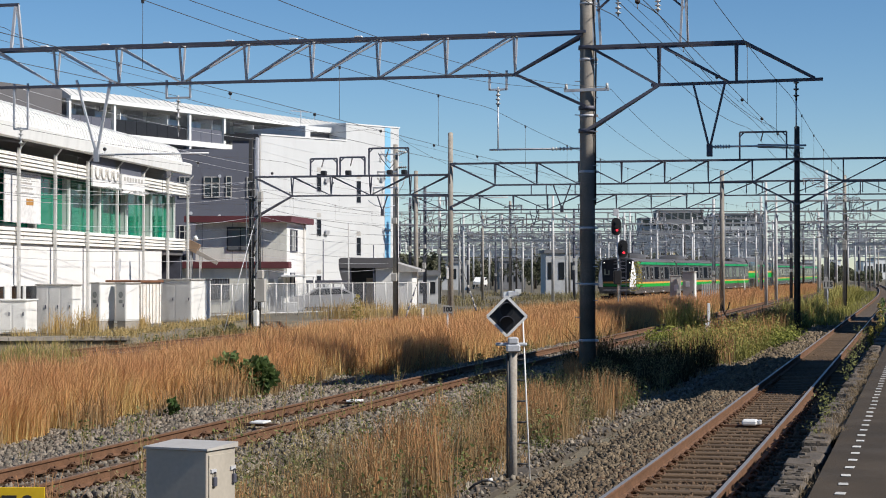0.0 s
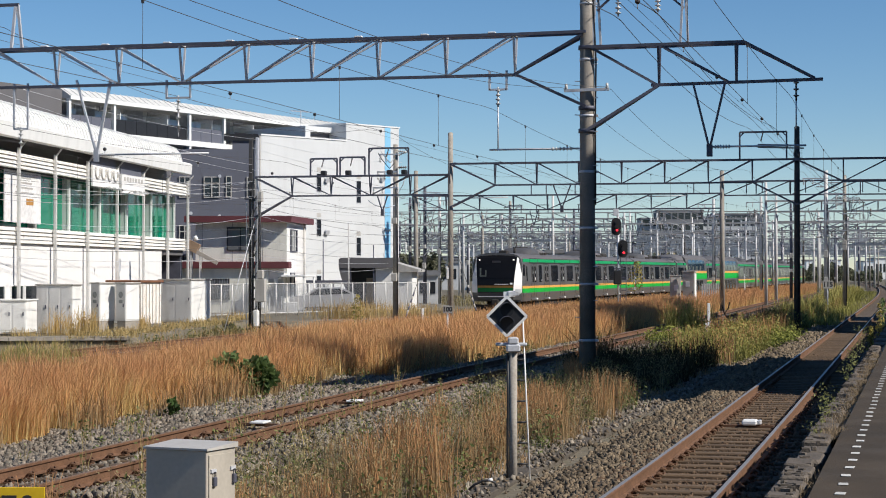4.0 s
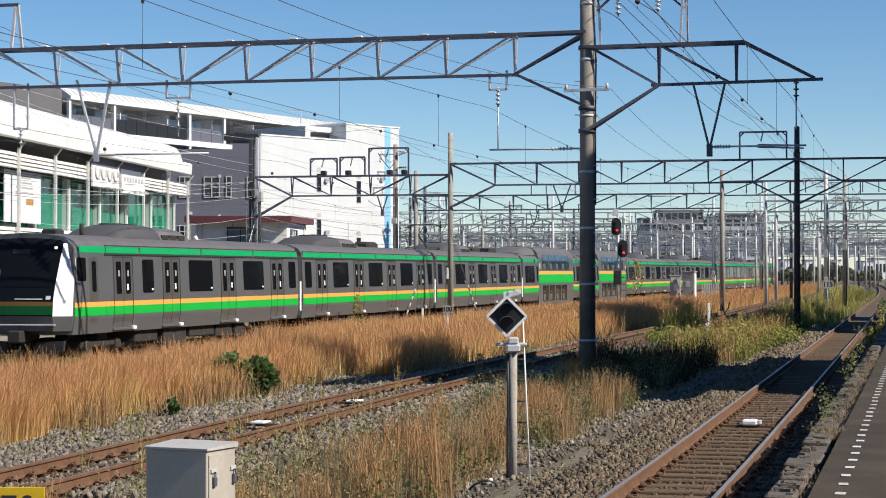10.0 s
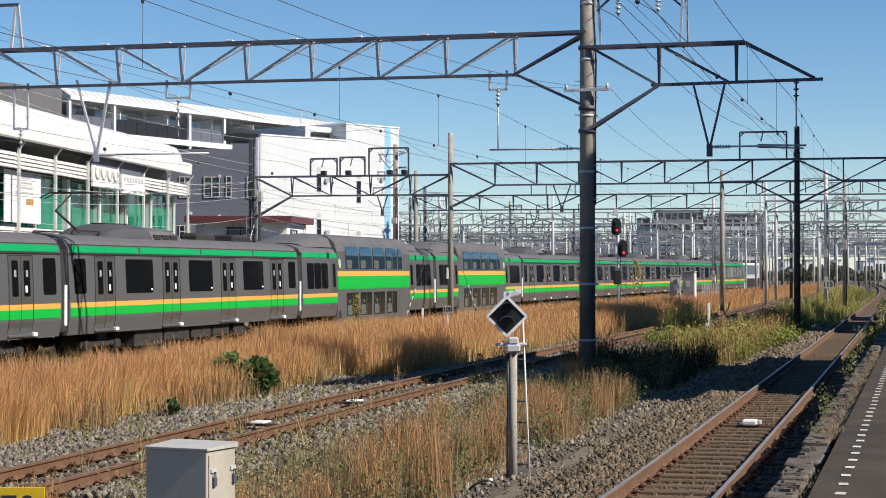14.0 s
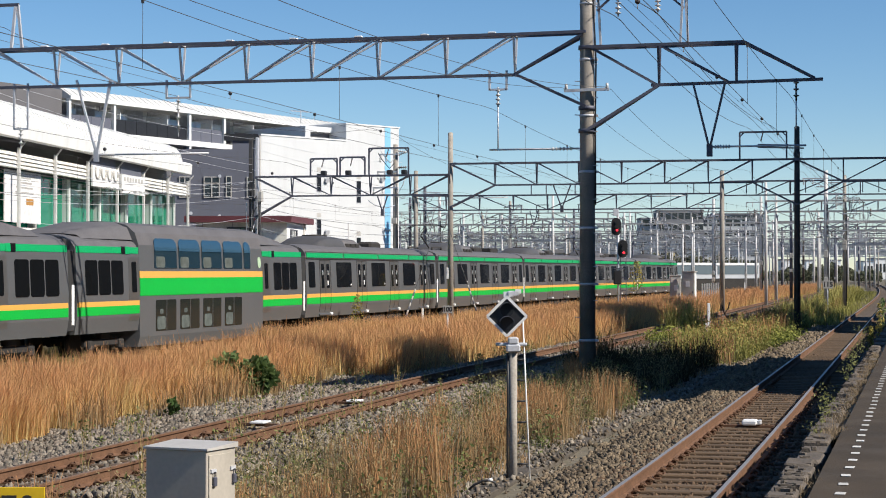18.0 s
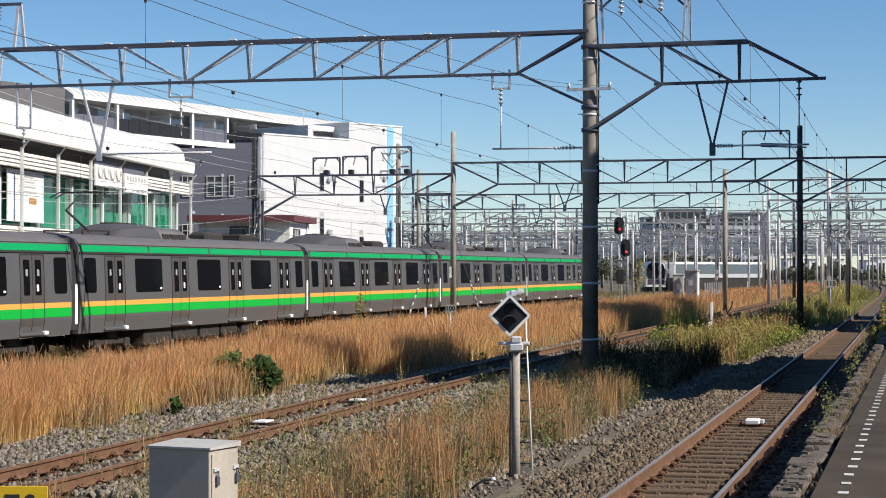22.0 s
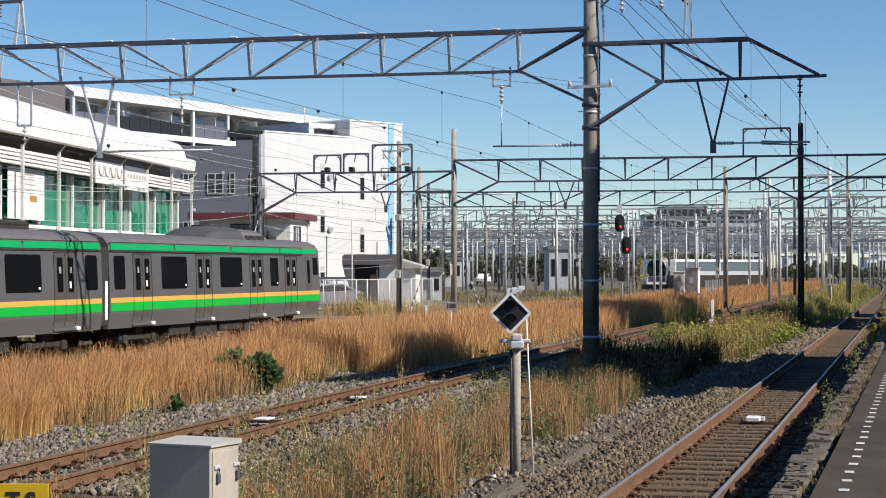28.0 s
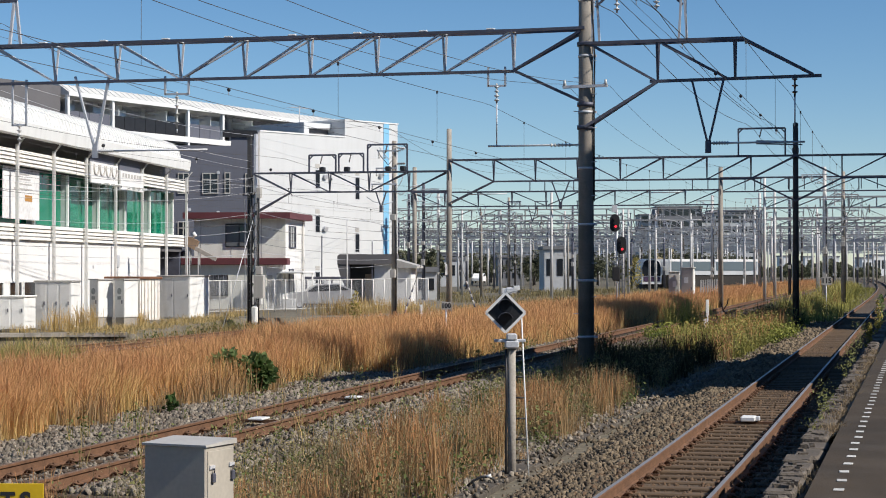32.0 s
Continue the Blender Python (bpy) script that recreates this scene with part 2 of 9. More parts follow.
# ---- lines of the yard ----
NEAR_X, MID_X = -2.695, -10.06
MAIN_BEND = ((0, 0.0), (115, 0.0), (130, 0.18), (145, 0.5), (160, 0.92), (172, 1.4), (184, 2.1), (196, 2.9), (208, 3.32), (225, 3.4), (600, 3.4))


def main_x(u):
    """Centre of the main line's track, which swings over at a crossover far up the yard."""
    us, es = [p[0] for p in MAIN_BEND], [p[1] for p in MAIN_BEND]
    e = sum(float(np.interp(u + k, us, es)) for k in (-8, -4, 0, 4, 8)) / 5
    return -24.25 + 0.0042 * u + e


def near_x(u):
    return NEAR_X - 0.0055 * max(0, u - 25) - 0.0001 * max(0, u - 150) ** 2


MID_RUN = ((-220, -9.2), (0, -9.9), (22, -10.08), (32, -10.27), (40, -10.4), (50, -10.51), (70, -10.5), (100, -10.7), (130, -11.0), (300, -13.2))


def mid_x(u):
    """Centre of the middle line's track, which bows gently away from the platform."""
    us, xs = [p[0] for p in MID_RUN], [p[1] for p in MID_RUN]
    return sum(float(np.interp(u + k, us, xs)) for k in (-6, -3, 0, 3, 6)) / 5


def steps(a, b, d):
    return [a + (b - a) * i / max(1, round((b - a) / d)) for i in range(max(1, round((b - a) / d)) + 1)]


def ribbon(xs, ys, zs):
    """A sheet across offsets: xs is a function list evaluated along ys."""
    v, f = [], []
    n = len(zs)
    for y in ys:
        for k in range(n):
            v.append((xs(y)[k], y, zs[k]))
    for j in range(len(ys) - 1):
        for k in range(n - 1):
            f.append((j * n + k, j * n + k + 1, (j + 1) * n + k + 1, (j + 1) * n + k))
    return v, f


def heave(x, y):
    return noise.noise(Vector((x * 0.35, y * 0.35, 3.1))) * 0.10 + noise.noise(Vector((x * 1.3, y * 1.3, 7.7))) * 0.035


# ground: fine near the lines, coarse out to the horizon
GROUND_Z = -0.42
gx = [-3000, -900, -300, -120, -70] + steps(-48, -1.2, 0.6) + [0.5, 8, 60, 300, 900, 3000]
gy = [-3000, -300, -40] + steps(4, 60, 0.7) + steps(63, 150, 3) + [180, 240, 400, 900, 4000]
gv, gf = [], []
for y in gy:
    for x in gx:
        inside = -48.1 < x < -1 and 3 < y < 151
        drop = -0.22 * min(1, max(0, (-12 - x) / 8)) if x < -12 else 0
        gv.append((x, y, GROUND_Z + drop + (heave(x, y) if inside else 0)))
for j in range(len(gy) - 1):
    for i in range(len(gx) - 1):
        k = j * len(gx) + i
        gf.append((k, k + 1, k + 1 + len(gx), k + len(gx)))
sh = S()
sh.add(gv, gf, True)
thing("ground", "bare dusty yard earth between the railway lines", "ground", kind="structure", shape=sh, material=M_EARTH)


def rail_section(w=0.065, h=0.153, foot=0.127):
    a, b = w / 2, foot / 2
    return [(-b, -h), (b, -h), (b, -h + 0.012), (0.012, -h + 0.03), (0.010, -0.045), (a, -0.032), (a, -0.006), (a - 0.008, 0), (-a + 0.008, 0), (-a, -0.006), (-a, -0.032), (-0.010, -0.045), (-0.012, -h + 0.03), (-b, -h + 0.012)]


def track(label, line, z, y0, y1, top_mat, sleepers_to, bed_h=0.42, bed_w=1.55, group="tracks"):
    t = thing("railway_track", label, "railway track", group=group, kind="structure")
    ys = [-220, -120, -60, -20] + steps(y0, y1, 4)
    sec = rail_section()
    for side in (-1, 1):
        r = S()
        n = len(sec)
        v = [(line(y) + side * (0.5335 + 0.0325) + p[0], y, z + p[1]) for y in ys for p in sec]
        for j in range(len(ys) - 1):
            for k in range(n):
                r.slot = 1 if k == 7 else 0
                r.add([v[j * n + k], v[j * n + (k + 1) % n], v[(j + 1) * n + (k + 1) % n], v[(j + 1) * n + k]], [(0, 1, 2, 3)])
        part("rail", r, (M_RAILSIDE, top_mat), t, "rusty steel rail with a worn running head")
    bed = S()
    base = z - bed_h - 0.12
    offs = (-bed_w - 0.75, -bed_w, -0.62, 0.62, bed_w, bed_w + 0.75)
    zs = (base, z - 0.20, z - 0.205, z - 0.205, z - 0.20, base)
    yb = [-220, -120, -60, -20] + steps(y0, min(y1, 75), 0.5) + (steps(78, y1, 4) if y1 > 78 else [])
    v, f = ribbon(lambda y: [line(y) + o + (0.05 * noise.noise(Vector((o, y * 1.7, z))) if abs(o) > 1 else 0) for o in offs], yb, zs)
    v = [(x, y, zz + 0.03 * noise.noise(Vector((x * 3, y * 3, 1)))) for x, y, zz in v]
    bed.add(v, f)
    part("ballast_bed", bed, M_BALLAST, t, "bed of brownish crushed stone")
    shape = S()
    shape.box((-1.05, -0.11, -0.14), (1.05, 0.11, 0), 0.015)
    me = shape.mesh("sleeper", M_SLEEPER)
    plate = S()
    for s in (-1, 1):
        for o in (-0.1, 0.1):
            plate.box((s * 0.566 + o - 0.045, -0.075, 0), (s * 0.566 + o + 0.045, 0.075, 0.022))
            c_ = s * 0.566 + o * 1.12
            plate.tube([(c_ - o * 0.35, -0.05, 0.03), (c_ + o * 0.1, -0.055, 0.075), (c_ + o * 0.45, -0.02, 0.055), (c_ + o * 0.45, 0.03, 0.05), (c_ + o * 0.1, 0.055, 0.08), (c_ - o * 0.35, 0.05, 0.03)], 0.014, 5)
            plate.rod((c_, 0.0, 0.02), (c_, 0.0, 0.085), 0.02, n=6)
    pm = plate.mesh("rail_clip", M_RAILSIDE)
    y = y0 + 0.3
    while y < sleepers_to:
        ob = part("sleeper", me, None, t)
        ob.location = (line(y) + random.uniform(-0.02, 0.02), y, z - 0.165)
        ob.rotation_euler = (0, 0, random.uniform(-0.012, 0.012))
        if y < 46:
            c = part("rail_clip", pm, None, ob)
        y += 0.6
    return t


track("railway line beside the platform with rusty sided rails", near_x, 0.0, 8, 420, M_RAILTOP, 100)
track("disused looking railway line with brown rails", mid_x, 0.0, 8, 300, M_RAILTOP_DULL, 70)
track("main line track in the tall brown grass", main_x, -0.22, 20, 420, M_RAILTOP, 110)
track("rusty siding track beside the main line", lambda u: main_x(u) - 3.55, -0.3, 40, 300, M_RAILTOP_DULL, 84, 0.3)


def ground_z(x, y):
    return GROUND_Z + (-0.22 * min(1, max(0, (-12 - x) / 8)) if x < -12 else 0) + heave(x, y)


def loose_stones(name, label, zones, material, seed):
    """Crushed stones lying on beds and ground; zones are (line, offset range, y range, rail height, count, size)."""
    base = np.array([(-1, -1, -1), (1, -1, -1), (1, 1, -1), (-1, 1, -1), (-1, -1, 1), (1, -1, 1), (1, 1, 1), (-1, 1, 1)], float)
    faces = [(0, 3, 2, 1), (4, 5, 6, 7), (0, 1, 5, 4), (1, 2, 6, 5), (2, 3, 7, 6), (3, 0, 4, 7)]
    rng = np.random.default_rng(seed)
    out = []
    for line, o0, o1, y0, y1, z, n, size in zones:
        ys = y0 + (y1 - y0) * rng.random(n) ** 1.35
        os_ = rng.uniform(o0, o1, n)
        for y, o in zip(ys, os_):
            r = (0.4 + 0.8 * rng.random() ** 1.6) * size * (1 + 0.2 * (y > 30))
            q = Euler(rng.uniform(0, 6.28, 3)).to_matrix()
            v = (base * (1 + rng.uniform(-0.7, 0.4, (8, 3)))) * (r * np.array((1.3, rng.uniform(0.6, 1.1), rng.uniform(0.45, 0.9))))
            v = v @ np.array(q).T
            x = line(y) + o
            zb = z - (0.196 if abs(o) < 0.5 else 0.18) if abs(o) < 1.55 else z - 0.19 - (abs(o) - 1.55) * 0.44
            if z > 5:
                zb = -9
            zg = ground_z(x, y)
            if -5.5 < x < -5.16:
                zg = max(zg, -0.375)
            out.append(v + (x, y, max(zb, zg) + r * 0.2))
    v = np.concatenate(out)
    return soup(name, v, faces, len(out), material, label, "ballast")


loose_stones("ballast_stones", "loose rust-dusted brown crushed stones along the platform line", [
    (near_x, -2.25, -0.66, 11, 46, 0.0, 17000, 0.031), (near_x, -2.3, -0.66, 46, 92, 0.0, 6500, 0.05), (near_x, -2.9, -2.2, 11, 60, 0.0, 900, 0.026), (near_x, 0.66, 1.3, 11, 40, 0.0, 1500, 0.036)], M_STONE_BROWN, 5)
loose_stones("ballast_stones", "dark brown crushed stones between the rails of the platform line", [(near_x, -0.47, 0.47, 11, 62, 0.0, 5200, 0.02), (near_x, -1.15, -0.66, 11, 60, 0.0, 2600, 0.028)], M_STONE_RUST, 7)
loose_stones("ballast_stones", "loose grey crushed stones beside the brown rails", [
    (mid_x, -4.9, -0.7, 22, 72, 0.0, 34000, 0.036), (mid_x, -0.47, 0.47, 20, 66, 0.0, 4500, 0.032), (mid_x, 0.7, 2.4, 20, 64, 0.0, 7000, 0.04), (lambda y: -6.6, -1.4, 1.1, 14, 60, 9, 7000, 0.034), (lambda y: -5.4, -0.3, 0.35, 14, 60, 9, 900, 0.028)], M_STONE, 6)

loose_stones("ballast_stones", "loose grey stones and rubble between the siding and the paving", [(main_x, -7.5, -1.9, 50, 72, 9, 4200, 0.06), (main_x, -5.2, -1.7, 72, 96, 9, 2600, 0.06)], M_STONE, 8)
# concrete cable trough along the platform line
tr_ = thing("cable_trough", "line of worn concrete cable trough lids beside the ballast", "cable trough", kind="structure")
rng = random.Random(14)
sh = S()
sh.box((-0.15, 0.01, -0.09), (0.15, 0.98, 0.0), 0.012)
lid = sh.mesh("lid", mat("trough_concrete", (0.115, 0.096, 0.076, 1), 0.9, var=0.45, scale=3, fine=30, bump=0.4, objrand=0.2))
y = 12.0
while y < 74:
    ob = part("lid", lid, None, tr_)
    ob.location = (-5.33 + rng.uniform(-0.015, 0.015), y, -0.375 + rng.uniform(-0.025, 0.015))
    ob.rotation_euler = (rng.uniform(-0.015, 0.015), rng.uniform(-0.03, 0.03), rng.uniform(-0.01, 0.01))
    y += 1.0

# ---- platform ----
plat = thing("platform", "low station platform with broken concrete edge blocks and dark asphalt", "platform", kind="structure")
PZ = 0.92
sh = S()
sh.box((-0.725, -90, -0.6), (5.8, 170, PZ - 0.01))
part("surface", sh, M_ASPHALT, plat, "dark worn asphalt surface")
rng = random.Random(3)
y = 6.0
while y < 120:
    far = y > 40
    L = 1.2 if far else rng.uniform(0.24, 0.7)
    w = rng.uniform(0.096, 0.118)
    sh = S()
    sh.box((-w, 0.008, -0.22), (w, L - rng.uniform(0.008, 0.045), 0.0), rng.uniform(0.01, 0.03))
    ob = part("edge_block", sh, M_CONCRETE_P, plat)
    ob.location = (-1.03 + w + rng.uniform(-0.02, 0.02), y, PZ - 0.05 + rng.uniform(-0.035, 0.012))
    ob.rotation_euler = (rng.uniform(-0.03, 0.03), rng.uniform(-0.04, 0.03), rng.uniform(-0.03, 0.03))
    y += L
sh = S()
sh.box((-0.98, -90, -0.6), (-0.80, 120, PZ - 0.15))
part("side_wall", sh, M_CONCRETE_P, plat, "stained concrete platform wall")
sh = S()
fy = steps(17.5, 120, 0.4)
v, f = ribbon(lambda y: (-0.86 + 0.03 * noise.noise(Vector((y * 2, 0, 1))), -0.79, -0.722), fy, (PZ - 0.15, PZ - 0.08, PZ - 0.03))
sh.add([(p[0], p[1], p[2] + 0.02 * noise.noise(Vector((p[0] * 9, p[1] * 3, 2)))) for p in v], f)
part("joint_fill", sh, M_EARTH, plat, "earth filled joint behind the edge blocks")
# spalled flakes and crumbs along the broken edge blocks
rk_ = random.Random(14)
sh = S()
for k in range(150):
    cx_, cy_ = -0.93 + rk_.uniform(-0.06, 0.06), 8.0 + 30.0 * rk_.random() ** 1.4
    a_, lx, ly, lz = rk_.gauss(0, 0.35), rk_.uniform(0.015, 0.05), rk_.uniform(0.008, 0.028), rk_.uniform(0.004, 0.016)
    ca, sa = math.cos(a_), math.sin(a_)
    v = []
    for z_ in (-0.03, lz):
        for ux, uy in ((-1, -1), (1, -1), (1, 1), (-1, 1)):
            jx, jy = ux * lx * rk_.uniform(0.6, 1.1), uy * ly * rk_.uniform(0.6, 1.1)
            v.append((cx_ + jx * ca - jy * sa, cy_ + jx * sa + jy * ca, PZ - 0.045 + z_ * rk_.uniform(0.7, 1.2)))
    sh.add(v, [(3, 2, 1, 0), (4, 5, 6, 7), (0, 1, 5, 4), (1, 2, 6, 5), (2, 3, 7, 6), (3, 0, 4, 7)])
thing("concrete_flakes", "spalled concrete flakes along the platform edge", "rubble", kind="stuff", shape=sh, material=M_CONCRETE_P)
dash = S()
dash.box((-0.034, 0, 0), (0.034, 0.115, 0.006), 0.002)
dm = dash.mesh("marking", mat("worn_marking", (0.62, 0.61, 0.58, 1), 0.7, var=0.25, scale=20, fine=90, bump=0.1, objrand=0.15))
y = 7.0
while y < 60:
    ob = part("marking", dm, None, plat, "white painted dash")
    ob.location = (-0.535 + rng.uniform(-0.006, 0.006), y, PZ - 0.008)
    ob.rotation_euler = (0, 0, rng.uniform(-0.05, 0.05))
    y += 0.57 if y < 30 else 1.14

# raised forecourt round the hall and the cabinets
fo = [spot(px, d, -0.07) for px, d in ((-160, 70.2), (-45, 70.35), (228, 71.3), (300, 79), (385, 91), (600, 94), (760, 99), (800, 135), (560, 210), (-300, 210), (-300, 70))]
sh = S()
m_ = len(fo)
sh.add([tuple(p) for p in fo] + [(p.x + 0.5, p.y - 0.15, -0.75) for p in fo], [tuple(range(m_))] + [(i, i + m_, (i + 1) % m_ + m_, (i + 1) % m_) for i in range(m_)])
thing("forecourt", "dusty worn pale paving round the station hall", "pavement", kind="structure", shape=sh, material=mat("dusty_paving", (0.19, 0.165, 0.125, 1), 0.9, var=0.5, scale=0.9, fine=9, bump=0.6, col2=(0.115, 0.10, 0.07, 1), dist=0.03))

# ---- unseen blocks added beside the platform to throw the long shadows ----
def shade_block(label, x0, x1, y0, y1, h, roof):
    b = thing("station_building", label, "building")
    sh = S()
    sh.box((x0, y0, -0.5), (x1, y1, h))
    part("wall", sh, M_STEEL, b)
    sh = S()
    sh.box((x0 - 0.4, y0 - 0.3, h), (x1 + 0.4, y1 + 0.3, h + roof))
    part("roof", sh, M_STEEL, b)


shade_block("unseen dark block added to cast the platform shadow", 9, 21, 37.4, 40.0, 18.3, 0.3)
shade_block("tall unseen dark block added to cast the platform shadow", 9, 21, 40.0, 46.3, 19.5, 0.3)
shade_block("tall unseen dark block added to cast the platform shadow", 9, 21, 46.3, 50.0, 20.3, 0.3)
shade_block("tall unseen block added to cast the second shadow", 9, 21, 77, 92, 22, 0.3)
shade_block("tall unseen block added to cast a farther shadow", 9, 21, 98, 104, 20.8, 0.3)
# Two more unseen blocks: one darkens window reflections, one cuts sky light.
shade_block("long low unseen block added for dark window reflections", 11, 20, 100, 330, 6.5, 0.3)
shade_block("unseen dark block added to cut the sky light", 27, 34, -120, 220, 15.5, 0.3)

# ---- overhead line gantries ----
def insulator(sh, p, q, discs=4, r=0.07):
    """A turned string of sheds in one closed skin."""
    p, q = Vector(p), Vector(q)
    L = (q - p).length
    d = (q - p) / L
    u = Vector((0, 0, 1)) if abs(d.z) < 0.9 else Vector((0, 1, 0))
    e = d.cross(u).normalized()
    u = e.cross(d)
    prof = [(0, 0.002), (0, 0.022)]
    for i in range(discs):
        a = L * (i + 0.55) / (discs + 0.5)
        prof += [(a, 0.022), (a + 0.02, r), (a + 0.045, r * 0.7), (a + 0.05, 0.025)]
    prof += [(L, 0.022), (L, 0.002)]
    n = 10
    v = [p + d * t + (e * math.cos(2 * math.pi * k / n) + u * math.sin(2 * math.pi * k / n)) * rr for t, rr in prof for k in range(n)]
    f = [(i * n + k, i * n + (k + 1) % n, (i + 1) * n + (k + 1) % n, (i + 1) * n + k) for i in range(len(prof) - 1) for k in range(n)]
    sh.add(v, f, True)


def truss(parent, x0, x1, y, zb, zt, pitch, spread, first=None, mats=M_STEEL, w=0.07, joined=False, node=None, web=None):
    """A lattice beam with two upper chords and one lower chord; every member a piece of its own."""
    top, low = S(), S()
    for s in (-1, 1):
        top.beam((x0, y + s * spread, zt), (x1, y + s * spread, zt), w, w)
    low.beam((x0, y, zb), (x1, y, zb), w, w)
    rest = S()
    n = max(1, round(abs(x1 - x0) / pitch))
    one = []
    for i in range(n + 1):
        x = x0 + (x1 - x0) * i / n
        m = S()
        for s in (-1, 1):
            m.beam((x, y + s * spread * 0.95, zt), (x, y, zb), w * 0.7, w * 0.5)
        m.beam((x, y - spread, zt), (x, y + spread, zt), w * 0.6)
        one.append(("upright", m))
        if i < n:
            xn = x0 + (x1 - x0) * (i + 1) / n
            m = S()
            flip = (i < n / 2) if node is None else (i >= node)
            for s in (-1, 1):
                a, b = ((x, zb), (xn, zt)) if flip else ((x, zt), (xn, zb))
                m.beam((a[0], y + s * spread * (0.95 if a[1] == zt else 0), a[1]), (b[0], y + s * spread * (0.95 if b[1] == zt else 0), b[1]), w * 0.7, w * 0.6)
            one.append(("diagonal", m))
    if joined:
        for nm, m in one:
            rest.add(m.v, m.f)
        for m in (top, low):
            rest.add(m.v, m.f)
        part("truss", rest, mats, parent)
        return
    part("top_chord", top, mats, parent)
    part("bottom_chord", low, mats, parent)
    for nm, m in one:
        part(nm, m, web or mats, parent)


def pole(parent, x, y, h, r0=0.2, r1=0.16, material=None, z0=-0.5, label="", bands=0):
    m = S()
    m.rod((x, y, z0), (x, y, h), r0, r1, n=18)
    m.rod((x, y, h), (x, y, h + 0.03), r1 * 0.9, r1 * 0.5, n=12)
    ob = part("pole", m, material or M_CONCRETE, parent, label)
    for i in range(bands):
        z = 0.6 + i * (h - 1) / max(1, bands - 1)
        b = S()
        rr = r0 + (r1 - r0) * (z - z0) / (h - z0)
        b.rod((x, y, z), (x, y, z + 0.06), rr + 0.012, n=18)
        b.box((x + rr, y - 0.03, z), (x + rr + 0.08, y + 0.03, z + 0.06))
        part("pole_band", b, M_GALV, ob)
    return ob


def vee(parent, xa, xb, xt, y, za, zt, mats=M_STEEL):
    m = S()
    m.beam((xa, y, za), (xt, y, zt), 0.07, 0.05)
    m.beam((xb, y, za), (xt, y, zt), 0.07, 0.05)
    m.box((xt - 0.07, y - 0.05, zt - 0.18), (xt + 0.07, y + 0.05, zt + 0.12))
    part("drop_bracket", m, mats, parent, "V-shaped steel bracket hanging from the beam")


class Members:
    """Bars of a lattice, each one a part of its own."""

    def __init__(self, name):
        self.name, self.bars = name, []

    def beam(self, *a):
        self.bars.append(a)

    def make(self, material, parent):
        for a in self.bars:
            q = S()
            q.beam(*a)
            part(self.name, q, material, parent)


G1Y, G2Y, G3Y = 47.4, 85.8, 124.5
# first gantry
M_DIMPORC = mat("pale_porcelain", (0.55, 0.55, 0.54, 1), 0.3, var=0.1, bump=0)
g = thing("overhead_line_gantry", "concrete mast carrying a grey steel lattice beam over the tracks", "gantry")
GX = -8.14
pole(g, GX, G1Y, 12.2, 0.205, 0.175, M_MAST, label="tall grey concrete mast", bands=9)
truss(g, GX - 1.84, GX - 23.32, G1Y, 7.3, 8.3, 1.79, 0.22, w=0.075, node=5, web=M_GALV)
m = Members("haunch_member")
for s in (-1, 1):
    m.beam((GX - 1.84, G1Y + s * 0.2, 8.3), (GX, G1Y + s * 0.2, 8.32), 0.075)
    m.beam((GX - 1.84, G1Y + s * 0.02, 7.32), (GX, G1Y + s * 0.2, 6.45), 0.07)
    m.beam((GX - 1.84, G1Y + s * 0.02, 7.32), (GX - 0.1, G1Y + s * 0.2, 8.25), 0.06)
m.make(M_STEEL, g)
m = Members("arm_member")
for s in (-1, 1):
    m.beam((GX, G1Y + s * 0.2, 7.93), (GX + 3.9, G1Y + s * 0.2, 7.95), 0.075)
    m.beam((GX + 3.9, G1Y + s * 0.2, 7.95), (GX + 5.58, G1Y + s * 0.04, 7.04), 0.07)
    m.beam((GX + 1.76, G1Y, 6.96), (GX + 0.1, G1Y + s * 0.2, 7.93), 0.06)
    m.beam((GX + 1.8, G1Y, 6.96), (GX + 1.8, G1Y + s * 0.2, 7.93), 0.055)
    m.beam((GX + 3.7, G1Y, 6.98), (GX + 3.7, G1Y + s * 0.2, 7.93), 0.06)
    m.beam((GX + 1.9, G1Y + s * 0.2, 7.9), (GX + 3.5, G1Y, 7.0), 0.06)
    m.beam((GX, G1Y + s * 0.2, 5.85), (GX + 1.78, G1Y, 6.95), 0.07)
m.beam((GX + 1.6, G1Y, 6.96), (GX + 5.78, G1Y, 7.01), 0.075)
m.make(M_STEEL, g)
vee(g, GX + 2.64, GX + 3.42, GX + 3.04, G1Y, 6.98, 5.35)
vee(g, GX - 13.8, GX - 12.82, GX - 13.22, G1Y, 7.45, 5.45, M_GALV)
# band and steel clamps on the mast
for z in (7.93, 6.42, 5.85):
    m = S()
    m.rod((GX, G1Y, z - 0.05), (GX, G1Y, z + 0.05), 0.225, n=18)
    part("clamp", m, M_STEEL, g)
for k in range(16):
    m = S()
    z = 1.2 + 0.42 * k
    d = 1 if k % 2 else -1
    m.rod((GX + d * 0.15, G1Y - 0.1, z), (GX + d * 0.29, G1Y - 0.14, z + 0.01), 0.012, n=6)
    part("step_bolt", m, M_GALV, g)
m = S()
m.beam((GX - 0.55, G1Y - 0.2, 6.85), (GX + 0.58, G1Y - 0.2, 6.87), 0.08, 0.07)
part("cross_arm", m, M_GALV, g)
for x in (GX - 0.5, GX + 0.53):
    m = S()
    m.rod((x, G1Y - 0.2, 6.88), (x, G1Y - 0.2, 7.02), 0.045, 0.03, n=8)
    part("pin_insulator", m, M_DIMPORC, g)
